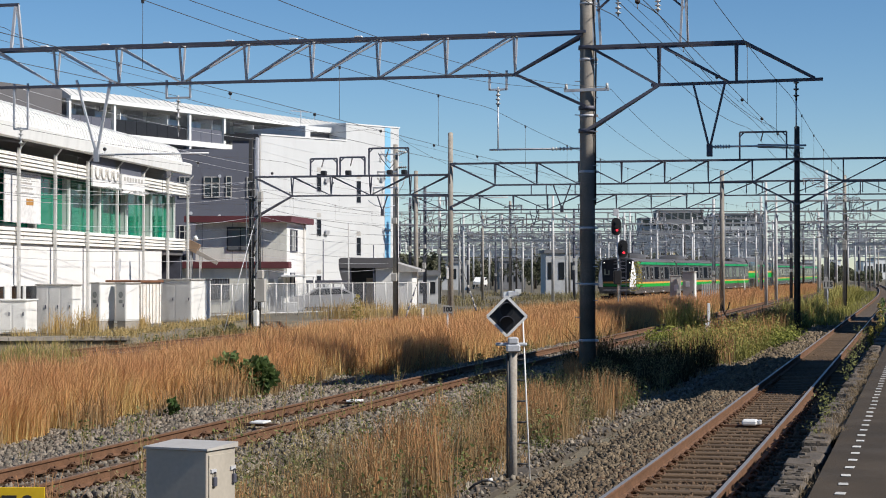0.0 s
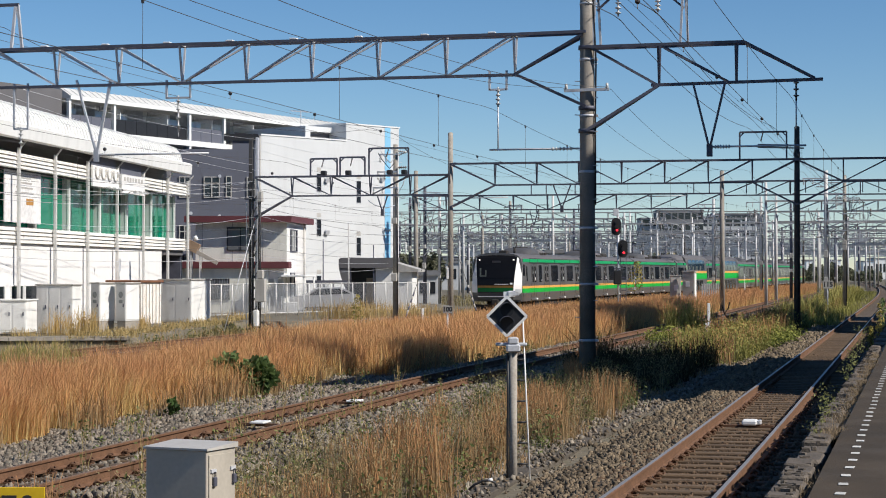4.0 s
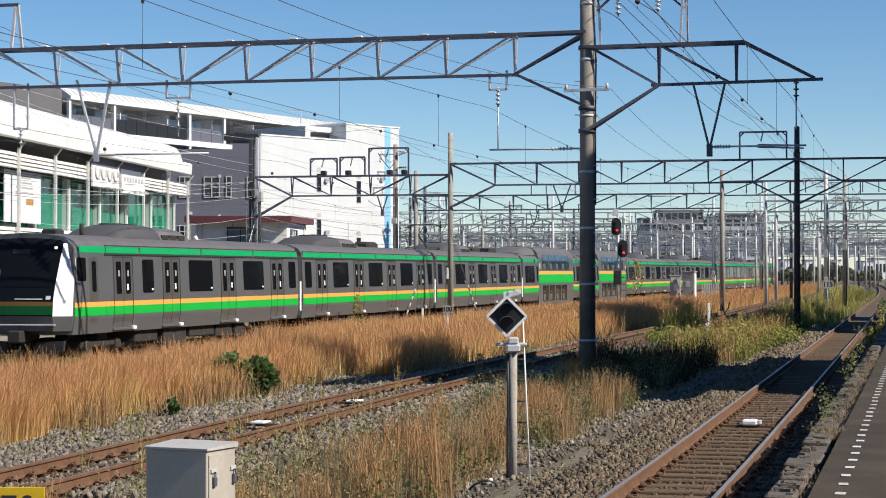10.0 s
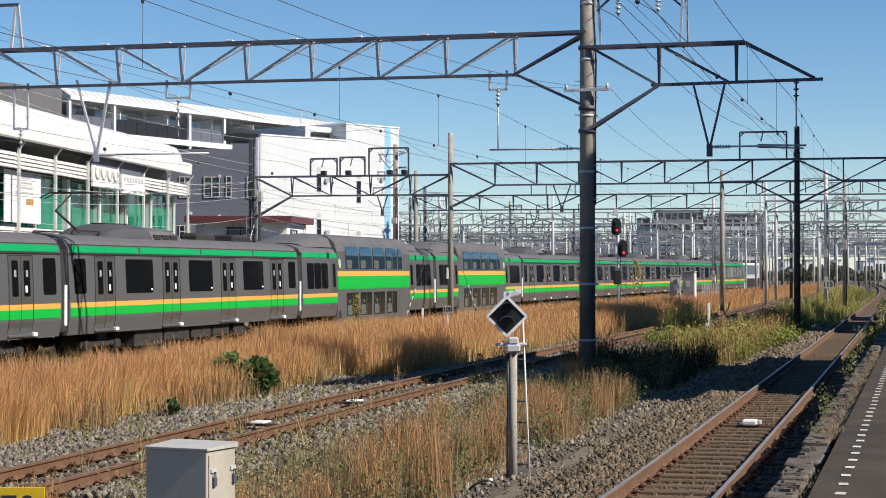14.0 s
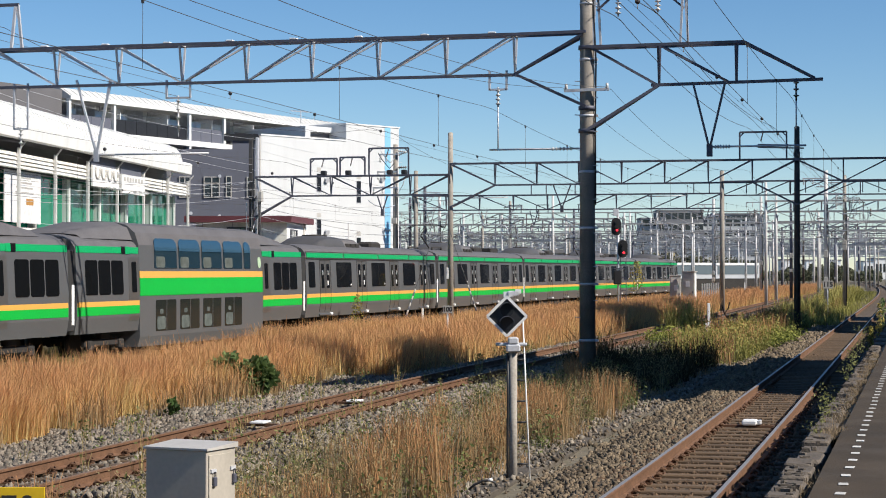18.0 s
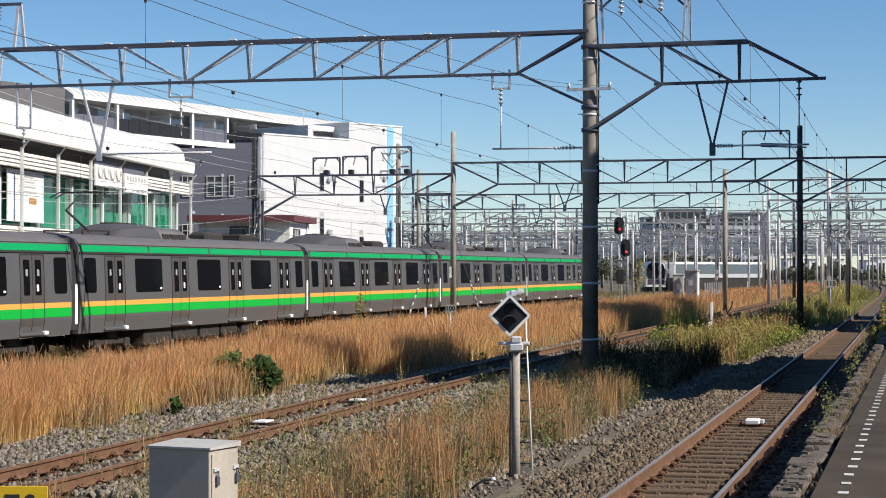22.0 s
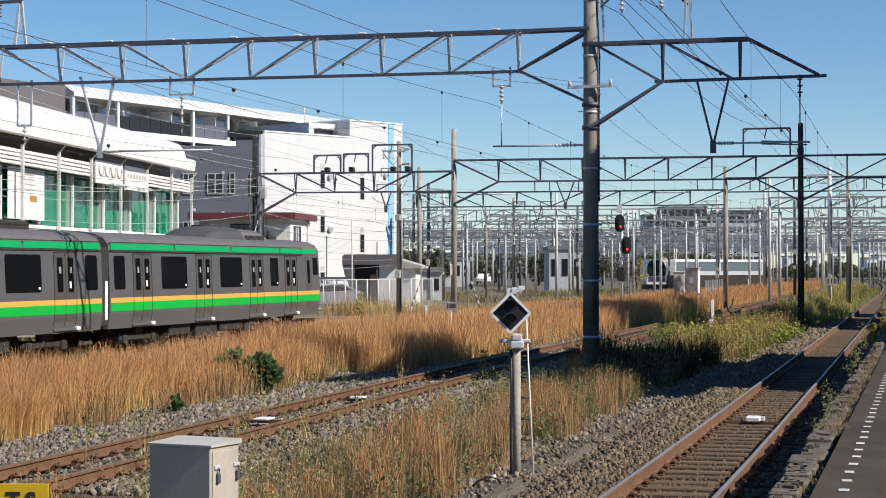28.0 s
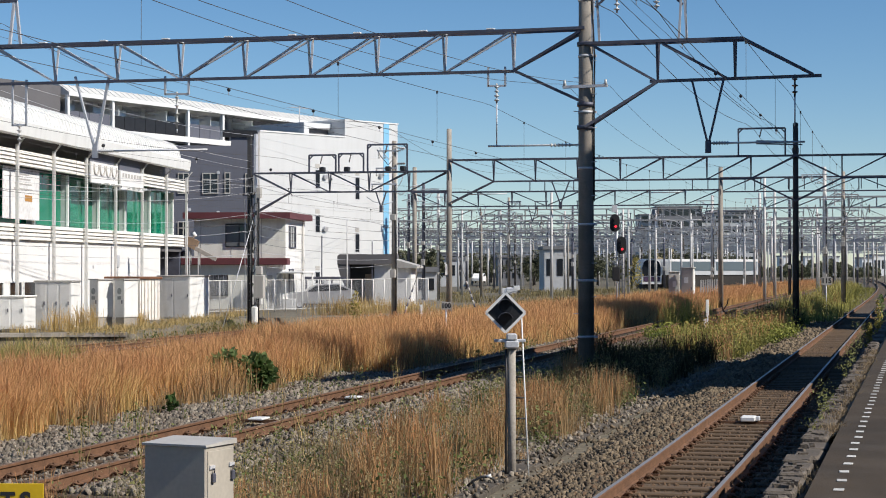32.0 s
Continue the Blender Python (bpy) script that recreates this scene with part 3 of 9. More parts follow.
m = S()
m.tube([(GX + 0.22, G1Y - 0.08, 4.0), (GX + 0.215, G1Y - 0.08, 6.0), (GX + 0.23, G1Y - 0.06, 7.6), (GX + 0.17, G1Y - 0.1, 9.0), (GX + 0.2, G1Y - 0.1, 12.0)], 0.022, 6)
part("mast_cable", m, M_BLACK, g, "black cable strapped to the mast")

# second gantry
g2 = thing("overhead_line_gantry", "dark steel lattice beam on three masts across the yard", "gantry")
for x, mt, lab in ((-5.4, M_DARKPOLE, "dark tarred mast"), (-21.1, M_CONCRETE, "grey concrete mast")):
    pole(g2, x, G2Y, 8.7, 0.145, 0.115, mt, -0.6, lab)
M_MASTDARK = mat("dark_mast_steel", (0.085, 0.08, 0.078, 1), 0.6, 0.3, var=0.3, scale=3, fine=30, bump=0.1, stain=0.3)
for dx, wd, mt, lab in ((-0.1, 0.2, M_MASTDARK, "dark channel of the steel mast"), (0.2, 0.13, M_GALV, "pale channel of the steel mast")):
    m = S()
    m.box((-30.68 + dx - wd / 2, G2Y - 0.1, -0.6), (-30.68 + dx + wd / 2, G2Y + 0.1, 8.65), 0.015)
    part("mast_channel", m, mt, g2, lab)
m = Members("lacing_bar")
for k in range(11):
    z = 0.2 + 0.52 * k
    m.beam((-30.78, G2Y - 0.11, z), (-30.46, G2Y - 0.11, z + 0.5), 0.045, 0.03)
    m.beam((-30.46, G2Y + 0.11, z), (-30.78, G2Y + 0.11, z + 0.5), 0.045, 0.03)
m.make(M_MASTDARK, g2)
truss(g2, -7.35, -19.0, G2Y, 6.28, 7.28, 1.95, 0.2, w=0.075, mats=M_STEEL, node=3)
truss(g2, -21.1, -28.75, G2Y, 5.87, 6.78, 1.9, 0.2, w=0.075, mats=M_STEEL, node=2)
truss(g2, 6.5, -3.4, G2Y, 6.28, 7.28, 1.95, 0.2, w=0.075, mats=M_STEEL)
pole(g2, 6.5, G2Y, 8.7, 0.2, 0.17, M_CONCRETE, -0.6)

# farther gantries
rng = random.Random(11)
FAR = [(124.5, (-12.6, -33)), (163, (-12.0, -31, -46)), (201, (-10.5, -30, -48)), (240, (-9, -28, -46)), (280, (-8, -26, -45)), (325, (-6, -25, -44)), (372, (-5, -24, -42)), (425, (-4, -22, -42)), (480, (-3, -22, -44)), (540, (-3, -24, -46))]
for k, (gy_, xs) in enumerate(FAR):
    gg = thing("overhead_line_gantry", "pale distant lattice gantry over the yard", "gantry", group="distant gantries")
    for x in (7.0,) + xs + ((xs[-1] - 13 - k * 2, xs[-1] - 26 - k * 4) if k else ()):
        pole(gg, x, gy_, 8.6 + rng.uniform(-0.2, 0.5), *((0.17, 0.14) if k == 0 else (0.14, 0.105)), M_CONCRETE if k == 0 else M_PALE, -0.6)
    if k == 0:
        truss(gg, 7.0, xs[0], gy_, 7.22, 8.12, 2.2, 0.2, mats=M_STEEL, w=0.085, joined=True)
        truss(gg, xs[0], xs[-1] - 0.2, gy_, 6.4, 7.36, 2.2, 0.2, mats=M_STEEL, w=0.085, joined=True, node=5)
    else:
        truss(gg, 7.0, xs[-1] - 26 - k * 4, gy_, 6.35, 7.35, 2.4, 0.2, mats=M_FARSTEEL, w=0.07 + 0.012 * k, joined=True)

# lighter cross spans of the neighbouring yard tracks, between the main gantries
rng = random.Random(23)
for k, (y_, xa, xb, zb) in enumerate(((146, -11.5, 7, 6.8), (176, -13, 7, 6.0), (184, -28, -42, 6.6), (214, -11, 7, 6.4), (222, -27, -80, 5.9),
                                      (232, -10, 7, 5.4), (256, -26, -90, 6.3), (266, -9, 7, 6.0), (300, -8, -60, 6.4), (312, -7, -95, 5.6), (345, -6, -95, 6.5), (396, -5, -100, 6.2), (450, -4, -110, 6.4), (510, -3, -120, 6.6))):
    gg = thing("overhead_line_gantry", "slender pale lattice span over the neighbouring tracks", "gantry", group="distant gantries")
    n_ = max(1, round(abs(xb - xa) / 13))
    for i in range(n_ + 1):
        pole(gg, xa + (xb - xa) * i / n_, y_, zb + rng.uniform(1.2, 2.4), 0.13, 0.10, rng.choice((M_PALE, M_PALE, M_CONCRETE)), -0.6)
    truss(gg, xa, xb, y_, zb, zb + 0.8, 2.0, 0.18, mats=M_FARSTEEL, w=0.07 + 0.0004 * y_, joined=True)
    for i in range(2 * n_):
        x = xa + (xb - xa) * (i + 0.5) / (2 * n_)
        s_ = S()
        s_.beam((x, y_, zb), (x, y_, zb - 0.9), 0.06 + 0.0003 * y_)
        s_.beam((x - 0.8, y_, zb - 0.85), (x + 0.8, y_, zb - 0.75), 0.05 + 0.0003 * y_)
        part("drop_arm", s_, M_GALV, gg)
# registration hardware hung from the farther gantries, track by track
rng = random.Random(61)
for gy_, xs_ in ((124.5, steps(-32, -3, 3.6)), (163, steps(-50, -2, 3.8)), (201, steps(-54, 2, 4.0)), (240, steps(-56, 4, 4.2)), (280, steps(-58, 5, 4.4))):
    for x in xs_:
        x += rng.uniform(-0.6, 0.6)
        hw = thing("registration_arm", "drop bracket with a steady arm and insulators over a yard track", "bracket", pose(x, gy_, 6.35), group="registration arms")
        k_ = 1 + (gy_ - 124.5) / 300
        d = rng.choice((-1, 1))
        s_ = S()
        s_.beam((-0.28, 0, 0), (0, 0, -1.0), 0.06 * k_, 0.05 * k_)
        s_.beam((0.28, 0, 0), (0, 0, -1.0), 0.06 * k_, 0.05 * k_)
        part("drop_bracket", s_, rng.choice((M_GALV, M_FARSTEEL, M_STEEL)), hw)
        s_ = S()
        s_.tube([(0, 0, -0.95), (d * 0.9, 0, -0.9), (d * 1.5, 0, -1.02), (d * 1.75, 0, -1.3)], 0.028 * k_, 6)
        part("steady_arm", s_, M_GALV, hw)
        s_ = S()
        insulator(s_, (d * 0.1, 0, -0.95), (d * 0.5, 0, -0.92), 4, 0.075 * k_)
        part("insulator", s_, rng.choice((M_INSUL, M_DIMPORC)), hw)
        s_ = S()
        xi = rng.uniform(-1.2, 1.2)
        insulator(s_, (xi, 0, 0.0), (xi, 0, -0.55), 4, 0.075 * k_)
        part("insulator", s_, M_INSUL, hw)
        if rng.random() < 0.5:
            s_ = S()
            s_.beam((xi - 0.5, 0, 1.0), (xi - 0.5, 0, 1.7), 0.06 * k_)
            s_.beam((xi + 0.5, 0, 1.0), (xi + 0.5, 0, 1.7), 0.06 * k_)
            s_.beam((xi - 0.6, 0, 1.7), (xi + 0.6, 0, 1.7), 0.06 * k_)
            part("feeder_frame", s_, M_STEEL, hw)
# knee braces of the second gantry
for x0, x1, zl, zt in ((-30.6, -28.75, 5.87, 6.78), (-21.1, -19.0, 6.28, 7.28), (-5.4, -7.35, 6.28, 7.28), (-5.4, -3.4, 6.28, 7.28)):
    for s in (-1, 1):
        for nm, a, b in (("haunch_member", (x0, zt), (x1, zt)), ("haunch_member", (x0, zt - 0.02), (x1, zl)), ("knee_brace", (x0, zl - 1.0), (x1, zl))):
            m = S()
            m.beam((a[0], G2Y + s * 0.17, a[1]), (b[0], G2Y + s * (0.2 if b[1] == zt else 0.03), b[1]), 0.07)
            part(nm, m, M_STEEL, g2)


# ---- train ----
CAR = 20.0
M_BODY = mat("train_grey", (0.117, 0.121, 0.126, 1), 0.42, 0.2, var=0.06, scale=1, fine=15, bump=0.02)
M_ROOF = mat("train_roof", (0.12, 0.115, 0.12, 1), 0.7, var=0.2, scale=1.5, fine=20, bump=0.1)
M_ACHOOD = mat("air_conditioner_grey", (0.075, 0.073, 0.075, 1), 0.6, var=0.15, scale=2, fine=20, bump=0.05)
M_GREEN = mat("train_green", (0.003, 0.39, 0.05, 1), 0.45, var=0.05, scale=1, fine=12, bump=0.0, spec=0.2)
M_GREENTOP = mat("train_teal_green", (0.004, 0.34, 0.115, 1), 0.45, var=0.05, scale=1, fine=12, bump=0.0, spec=0.2)
# Dotted film of the front stripes, colours darkened for the front's shade.
M_SHADEDOTGREEN = mat("shaded_dotted_green_film", (0.004, 0.11, 0.03, 1), 0.3, var=0.1, scale=3, fine=60, bump=0.0, spec=0.2)
M_SHADEDOTORANGE = mat("shaded_dotted_orange_film", (0.23, 0.12, 0.035, 1), 0.3, var=0.1, scale=3, fine=60, bump=0.0, spec=0.2)
M_SEAT = mat("dim_seat_cloth", (0.105, 0.125, 0.115, 1), 0.9, var=0.5, scale=4, fine=30, bump=0)
M_ORANGE = mat("train_orange", (0.73, 0.385, 0.085, 1), 0.4, var=0.05, scale=1, fine=12, bump=0.0)
M_FACE = mat("train_black_face", (0.009, 0.009, 0.010, 1), 0.15, var=0.1, bump=0, spec=0.18)
M_TRAINWHITE = mat("train_white", (0.82, 0.82, 0.82, 1), 0.4, var=0.04, bump=0)
M_DIMSTICK = mat("faded_sticker", (0.34, 0.36, 0.36, 1), 0.5, var=0.3, scale=12, fine=40, bump=0)
M_UNDER = mat("underfloor_grime", (0.035, 0.031, 0.028, 1), 0.85, var=0.4, bump=0.3)
M_GLASS = glass("train_window_glass", (0.006, 0.0065, 0.007, 1), 0.05, 0.0, 1.4, 0.25)
M_GLASSLOW = glass("lower_deck_glass", (0.018, 0.021, 0.019, 1), 0.05, 0.0, 1.4, 0.12)
# Blue base colours put the reflected sky into the upper deck panes.
M_GLASSTOP = glass("curved_roof_glass", (0.02, 0.06, 0.10, 1), 0.12, 0.0, 1.5, 0.9)
M_GLASSBLUE = glass("upper_deck_glass", (0.014, 0.034, 0.05, 1), 0.05, 0.0, 1.45, 0.5)
M_BELLOWS = mat("gangway_rubber", (0.03, 0.03, 0.03, 1), 0.8, bump=0.2)
M_LAMPW = glow("head_lamp", (1.0, 0.98, 0.92, 1), 0.8)
M_STEELDOOR = mat("brushed_door", (0.15, 0.145, 0.14, 1), 0.35, 0.5, var=0.08, bump=0.02)


def side_x(z, hi):
    """Half width of the body at height z."""
    if z < 1.25 and hi:
        return 1.40 + 0.075 * min(1.0, max(0.0, z - 0.32) / 0.3)
    if z < 1.25:
        return 1.40 + 0.075 * max(0.0, (z - 0.80)) / 0.45
    top = 3.2 if not hi else 3.45
    return 1.475 - 0.055 * max(0.0, (z - 2.0)) / (top - 2.0)


def section(hi):
    """Outline of body from the lower edge round the roof."""
    pts = [(side_x(0.82, hi), 0.82), (side_x(1.25, hi), 1.25), (side_x(2.0, hi), 2.0)]
    if hi:
        pts[1] = (1.475, 0.62)
        roof = [(1.42, 3.35), (1.30, 3.72), (1.02, 3.95), (0.6, 4.04), (0.0, 4.07)]
    else:
        roof = [(1.425, 3.08), (1.40, 3.24), (1.27, 3.42), (1.0, 3.54), (0.55, 3.61), (0.0, 3.63)]
    return pts, roof


def shell(y0, y1, hi, low=0.82):
    pts, roof = section(hi)
    pts = [(side_x(low, hi), low)] + [p for p in pts[1:] if p[1] > low + 0.05]
    wall, top = S(), S()
    half = pts + [roof[0]]
    for s in (-1, 1):
        o = [(s * x, z) for x, z in half]
        for a, b in zip(o[:-1], o[1:]):
            wall.add([(a[0], y0, a[1]), (a[0], y1, a[1]), (b[0], y1, b[1]), (b[0], y0, b[1])], [(0, 1, 2, 3)])
    out = half + [p for p in roof[1:]] + [(-x, z) for x, z in reversed(roof[:-1])] + [(-x, z) for x, z in reversed(pts)]
    for y in (y0, y1):
        wall.add([(x, y, z) for x, z in out], [tuple(range(len(out)))])
    wall.add([(-1.38, y0, low), (1.38, y0, low), (1.38, y1, low), (-1.38, y1, low)], [(0, 1, 2, 3)])
    ro = roof + [(-x, z) for x, z in reversed(roof[:-1])]
    for a, b in zip(ro[:-1], ro[1:]):
        top.add([(a[0], y0, a[1]), (a[0], y1, a[1]), (b[0], y1, b[1]), (b[0], y0, b[1])], [(0, 1, 2, 3)], True)
    return wall, top


def panel(sh, s, y0, y1, z0, z1, hi=False, out=0.006, deep=0.02):
    """A plate that follows the body side, a little proud of it."""
    zs = [z0] + [z for z in (1.25, 2.0) if z0 < z < z1] + [z1]
    v = []
    for z in zs:
        x = side_x(z, hi) + out
        v += [(s * x, y0, z), (s * x, y1, z), (s * (x - deep), y1, z), (s * (x - deep), y0, z)]
    n = len(zs)
    f = [(0, 1, 2, 3), tuple(4 * (n - 1) + k for k in range(4))]
    for j in range(n - 1):
        f += [(4 * j + a, 4 * j + b, 4 * j + 4 + b, 4 * j + 4 + a) for a, b in ((0, 1), (1, 2), (3, 0))]
    sh.add(v, f)


def rounded_pane(sh, s, y0, y1, z0, z1, hi, out, r=0.09):
    k = []
    for cy, cz, a0 in ((y1 - r, z1 - r, 0), (y0 + r, z1 - r, 90), (y0 + r, z0 + r, 180), (y1 - r, z0 + r, 270)):
        for a in (0, 30, 60, 90):
            k.append((cy + r * math.cos(radians(a0 + a)), cz + r * math.sin(radians(a0 + a))))
    v = [(s * (side_x(z, hi) + out), y, z) for y, z in k]
    n = len(v)
    v2 = [(s * (side_x(z, hi) - 0.02), y, z) for y, z in k]
    sh.add(v + v2, [tuple(range(n))] + [(i, (i + 1) % n, n + (i + 1) % n, n + i) for i in range(n)])


def bogie(parent, yc):
    b = S()
    for s in (-1, 1):
        b.box((s * 0.98, yc - 1.35, 0.42), (s * 1.12, yc + 1.35, 0.62), 0.03)
        b.box((s * 0.95, yc - 0.3, 0.62), (s * 1.15, yc + 0.3, 0.82), 0.03)
        for d in (-1.05, 1.05):
            b.box((s * 1.0, yc + d - 0.16, 0.32), (s * 1.2, yc + d + 0.16, 0.6), 0.04)
    b.box((-0.9, yc - 0.2, 0.4), (0.9, yc + 0.2, 0.6))
    ob = part("bogie", b, M_UNDER, parent, "black grimy bogie frame")
    for d in (-1.05, 1.05):
        for s in (-1, 1):
            w = S()
            w.rod((s * 0.53, yc + d, 0.43), (s * 0.67, yc + d, 0.43), 0.43, n=24)
            part("wheel", w, M_UNDER, ob, "steel wheel")


def roof_unit(parent, yc, L=6.2, h=0.56, z=3.5):
    """Streamlined air-conditioner housing: a tall rounded hood with a lower louvred rear deck."""
    cross = [(1.0, -0.12), (0.99, 0.25), (0.9, 0.62), (0.72, 0.86), (0.4, 0.97), (0.0, 1.0)]
    cross = [(-x, q) for x, q in cross] + [(x, q) for x, q in reversed(cross[:-1])]

    def hood(prof, half):
        u = S()
        rows = [[(x * half * (0.90 + 0.10 * k), yc + y, z - 0.06 + (q * k * h if q > 0 else q)) for x, q in cross] for y, k in prof]
        n = len(cross)
        v = [p for r in rows for p in r]
        f = [(j * n + i, j * n + i + 1, (j + 1) * n + i + 1, (j + 1) * n + i) for j in range(len(rows) - 1) for i in range(n - 1)]
        f += [tuple(range(n)), tuple((len(rows) - 1) * n + i for i in range(n))]
        u.add(v, f, True)
        return u
    a = -L / 2
    ob = part("air_conditioner", hood([(a, 0.06), (a + 0.25, 0.42), (a + 0.6, 0.72), (a + 1.0, 0.9), (a + 1.5, 1.0), (a + 3.1, 1.0), (a + 3.25, 0.86)], 1.0), M_ACHOOD, parent, "streamlined dark grey roof air-conditioner hood")
    part("rear_deck", hood([(a + 3.2, 0.93), (a + 5.3, 0.88), (a + 5.8, 0.6), (L / 2, 0.06)], 0.985), M_ROOF, ob, "lower pale grey rear deck of the air-conditioner")
    for s in (-1, 1):
        for k in range(3):
            g_ = S()
            g_.box((s * 0.93, yc + a + 3.4 + k * 0.66, z + 0.05), (s * 0.985, yc + a + 3.95 + k * 0.66, z + 0.2), 0.008)
            part("side_grille", g_, M_UNDER, ob)
    for k in range(2):
        g_ = S()
        g_.rod((0, yc + a + 1.75 + k * 0.95, z + h - 0.08), (0, yc + a + 1.75 + k * 0.95, z + h - 0.035), 0.36, n=16)
        part("fan_grille", g_, M_UNDER, ob)


def pantograph(parent, yc, up=True):
    p = S()
    base, top = 3.72, 4.85 if up else 4.05
    for s in (-1, 1):
        p.beam((s * 0.6, yc - 0.9, base), (s * 0.6, yc + 0.9, base), 0.05)
        for d in (-0.9, 0.9):
            p.rod((s * 0.6, yc + d, 3.5), (s * 0.6, yc + d, base), 0.05, n=8)
    if up:
        p.rod((0, yc + 0.8, base), (0, yc - 0.75, 4.3), 0.035, n=8)
        p.rod((0, yc - 0.75, 4.3), (0, yc + 0.25, top - 0.05), 0.025, n=8)
    else:
        p.rod((0, yc + 0.8, base), (0, yc - 0.8, base + 0.14), 0.035, n=8)
        p.rod((0, yc - 0.8, base + 0.14), (0, yc + 0.6, top - 0.05), 0.025, n=8)
    yt = yc + (0.25 if up else 0.6)
    for d in (-0.18, 0.18):
        p.beam((-0.6, yt + d, top), (0.6, yt + d, top), 0.04)
        for s in (-1, 1):
            p.beam((s * 0.6, yt + d, top), (s * 0.9, yt + d, top - 0.15), 0.03)
    part("pantograph", p, M_UNDER, parent, "black single-arm pantograph")


DOORS_MID = (2.61, 7.53, 12.47, 17.39)
DOORS_CAB = (3.85, 7.5, 12.45, 17.39)


def dress_side(car, doors, y0, y1, flip, end_windows=True):
    def Y(a):
        return a if not flip else CAR - a
    for s in (-1, 1):
        band = S()
        cuts = sorted([y0 + 0.06] + [Y(d) for d in (5.05, 10.0, 14.9)] + [y1 - 0.06])
        for a, b in zip(cuts[:-1], cuts[1:]):
            panel(band, s, a + 0.07, b - 0.07, 3.09, 3.275, out=0.012)
        part("upper_stripe", band, M_GREENTOP, car, "bright green stripe below the roof")
        gut = S()
        panel(gut, s, y0 + 0.02, y1 - 0.02, 3.035, 3.075, out=0.03)
        panel(gut, s, y0 + 0.02, y1 - 0.02, 3.285, 3.315, out=0.028)
        part("rain_gutter", gut, M_UNDER, car, "dark rain gutter along the roof edge")
        o, gr = S(), S()
        edges = [y0 + 0.05]
        for d in sorted(Y(q) for q in doors):
            edges += [d - 0.67, d + 0.67]
        edges.append(y1 - 0.05)
        for a, b in zip(edges[:-1], edges[1:]):
            panel(o, s, a + 0.015, b - 0.015, 1.57, 1.71, out=0.008)
            panel(gr, s, a + 0.015, b - 0.015, 1.325, 1.57, out=0.008)
        part("orange_stripe", o, M_ORANGE, car, "orange waist stripe")
        part("green_stripe", gr, M_GREEN, car, "green waist stripe")
        for d in doors:
            yc = Y(d)
            fr = S()
            panel(fr, s, yc - 0.70, yc + 0.70, 2.975, 3.0, out=0.012)
            ob = part("door", fr, M_UNDER, car, "closed double-leaf sliding door with dark rubber seams")
            for a in (yc - 0.70, yc + 0.675, yc - 0.01):
                fr = S()
                panel(fr, s, a, a + 0.025, 1.0, 2.97, out=0.009)
                part("door_seam", fr, M_UNDER, ob)
            for a in (-0.33, 0.33):
                dr = S()
                panel(dr, s, yc + a - 0.32, yc + a + 0.32, 1.12, 2.97, out=0.004, deep=0.03)
                part("door_leaf", dr, M_STEELDOOR, ob)
                gl = S()
                rounded_pane(gl, s, yc + a - 0.17, yc + a + 0.17, 1.92, 2.85, False, 0.012, 0.05)
                part("door_window", gl, M_GLASS, ob)
                st = S()
                rounded_pane(st, s, yc + a - 0.06, yc + a + 0.06, 2.42, 2.6, False, 0.016, 0.02)
                part("sticker", st, M_DIMSTICK, ob)
            st = S()
            rounded_pane(st, s, yc + 0.22, yc + 0.34, 2.02, 2.2, False, 0.016, 0.02)
            part("sticker", st, M_TRAINWHITE, ob)
            stp = S()
            stp.box((s * 1.38, yc - 0.66, 0.86), (s * 1.47, yc + 0.66, 0.94), 0.015)
            part("door_step", stp, M_BODY, ob)
            lamp = S()
            lamp.box((s * 1.40, yc + 0.7, 0.86), (s * 1.5, yc + 0.92, 0.97), 0.02)
            part("step_lamp", lamp, M_TRAINWHITE, ob)
        ds = sorted(Y(q) for q in doors)
        gaps = [(a + 1.45, b - 1.45) for a, b in zip(ds[:-1], ds[1:])]
        for a, b in gaps:
            if b - a < 1.2:
                a, b = (a + b) / 2 - 0.42, (a + b) / 2 + 0.42
            w = S()
            rounded_pane(w, s, a, b, 1.93, 2.92, False, 0.010)
            ob = part("window", w, M_GLASS, car, "dark tinted side window")
            st = S()
            rounded_pane(st, s, b - 0.2, b - 0.06, 2.0, 2.06, False, 0.014, 0.02)
            part("sticker", st, M_TRAINWHITE, ob)
        if end_windows:
            for c in ((0.95, 19.05) if not flip and y0 < 0.5 else (19.05,)):
                w = S()
                rounded_pane(w, s, Y(c) - 0.38, Y(c) + 0.38, 1.95, 2.92, False, 0.010)
                part("window", w, M_GLASS, car, "small end window")


def underfloor(car, seed, motor):
    r = random.Random(seed)
    y = 5.2
    while y < 14.2:
        L = r.uniform(0.9, 2.2)
        for s in (-1, 1):
            b = S()
            b.box((s * 0.3, y, 0.3 + r.uniform(0, 0.2)), (s * 1.25, min(y + L, 14.6), 0.84), 0.03)
            part("equipment_box", b, M_UNDER, car, "dark equipment box under the floor")
        y += L + r.uniform(0.15, 0.5)


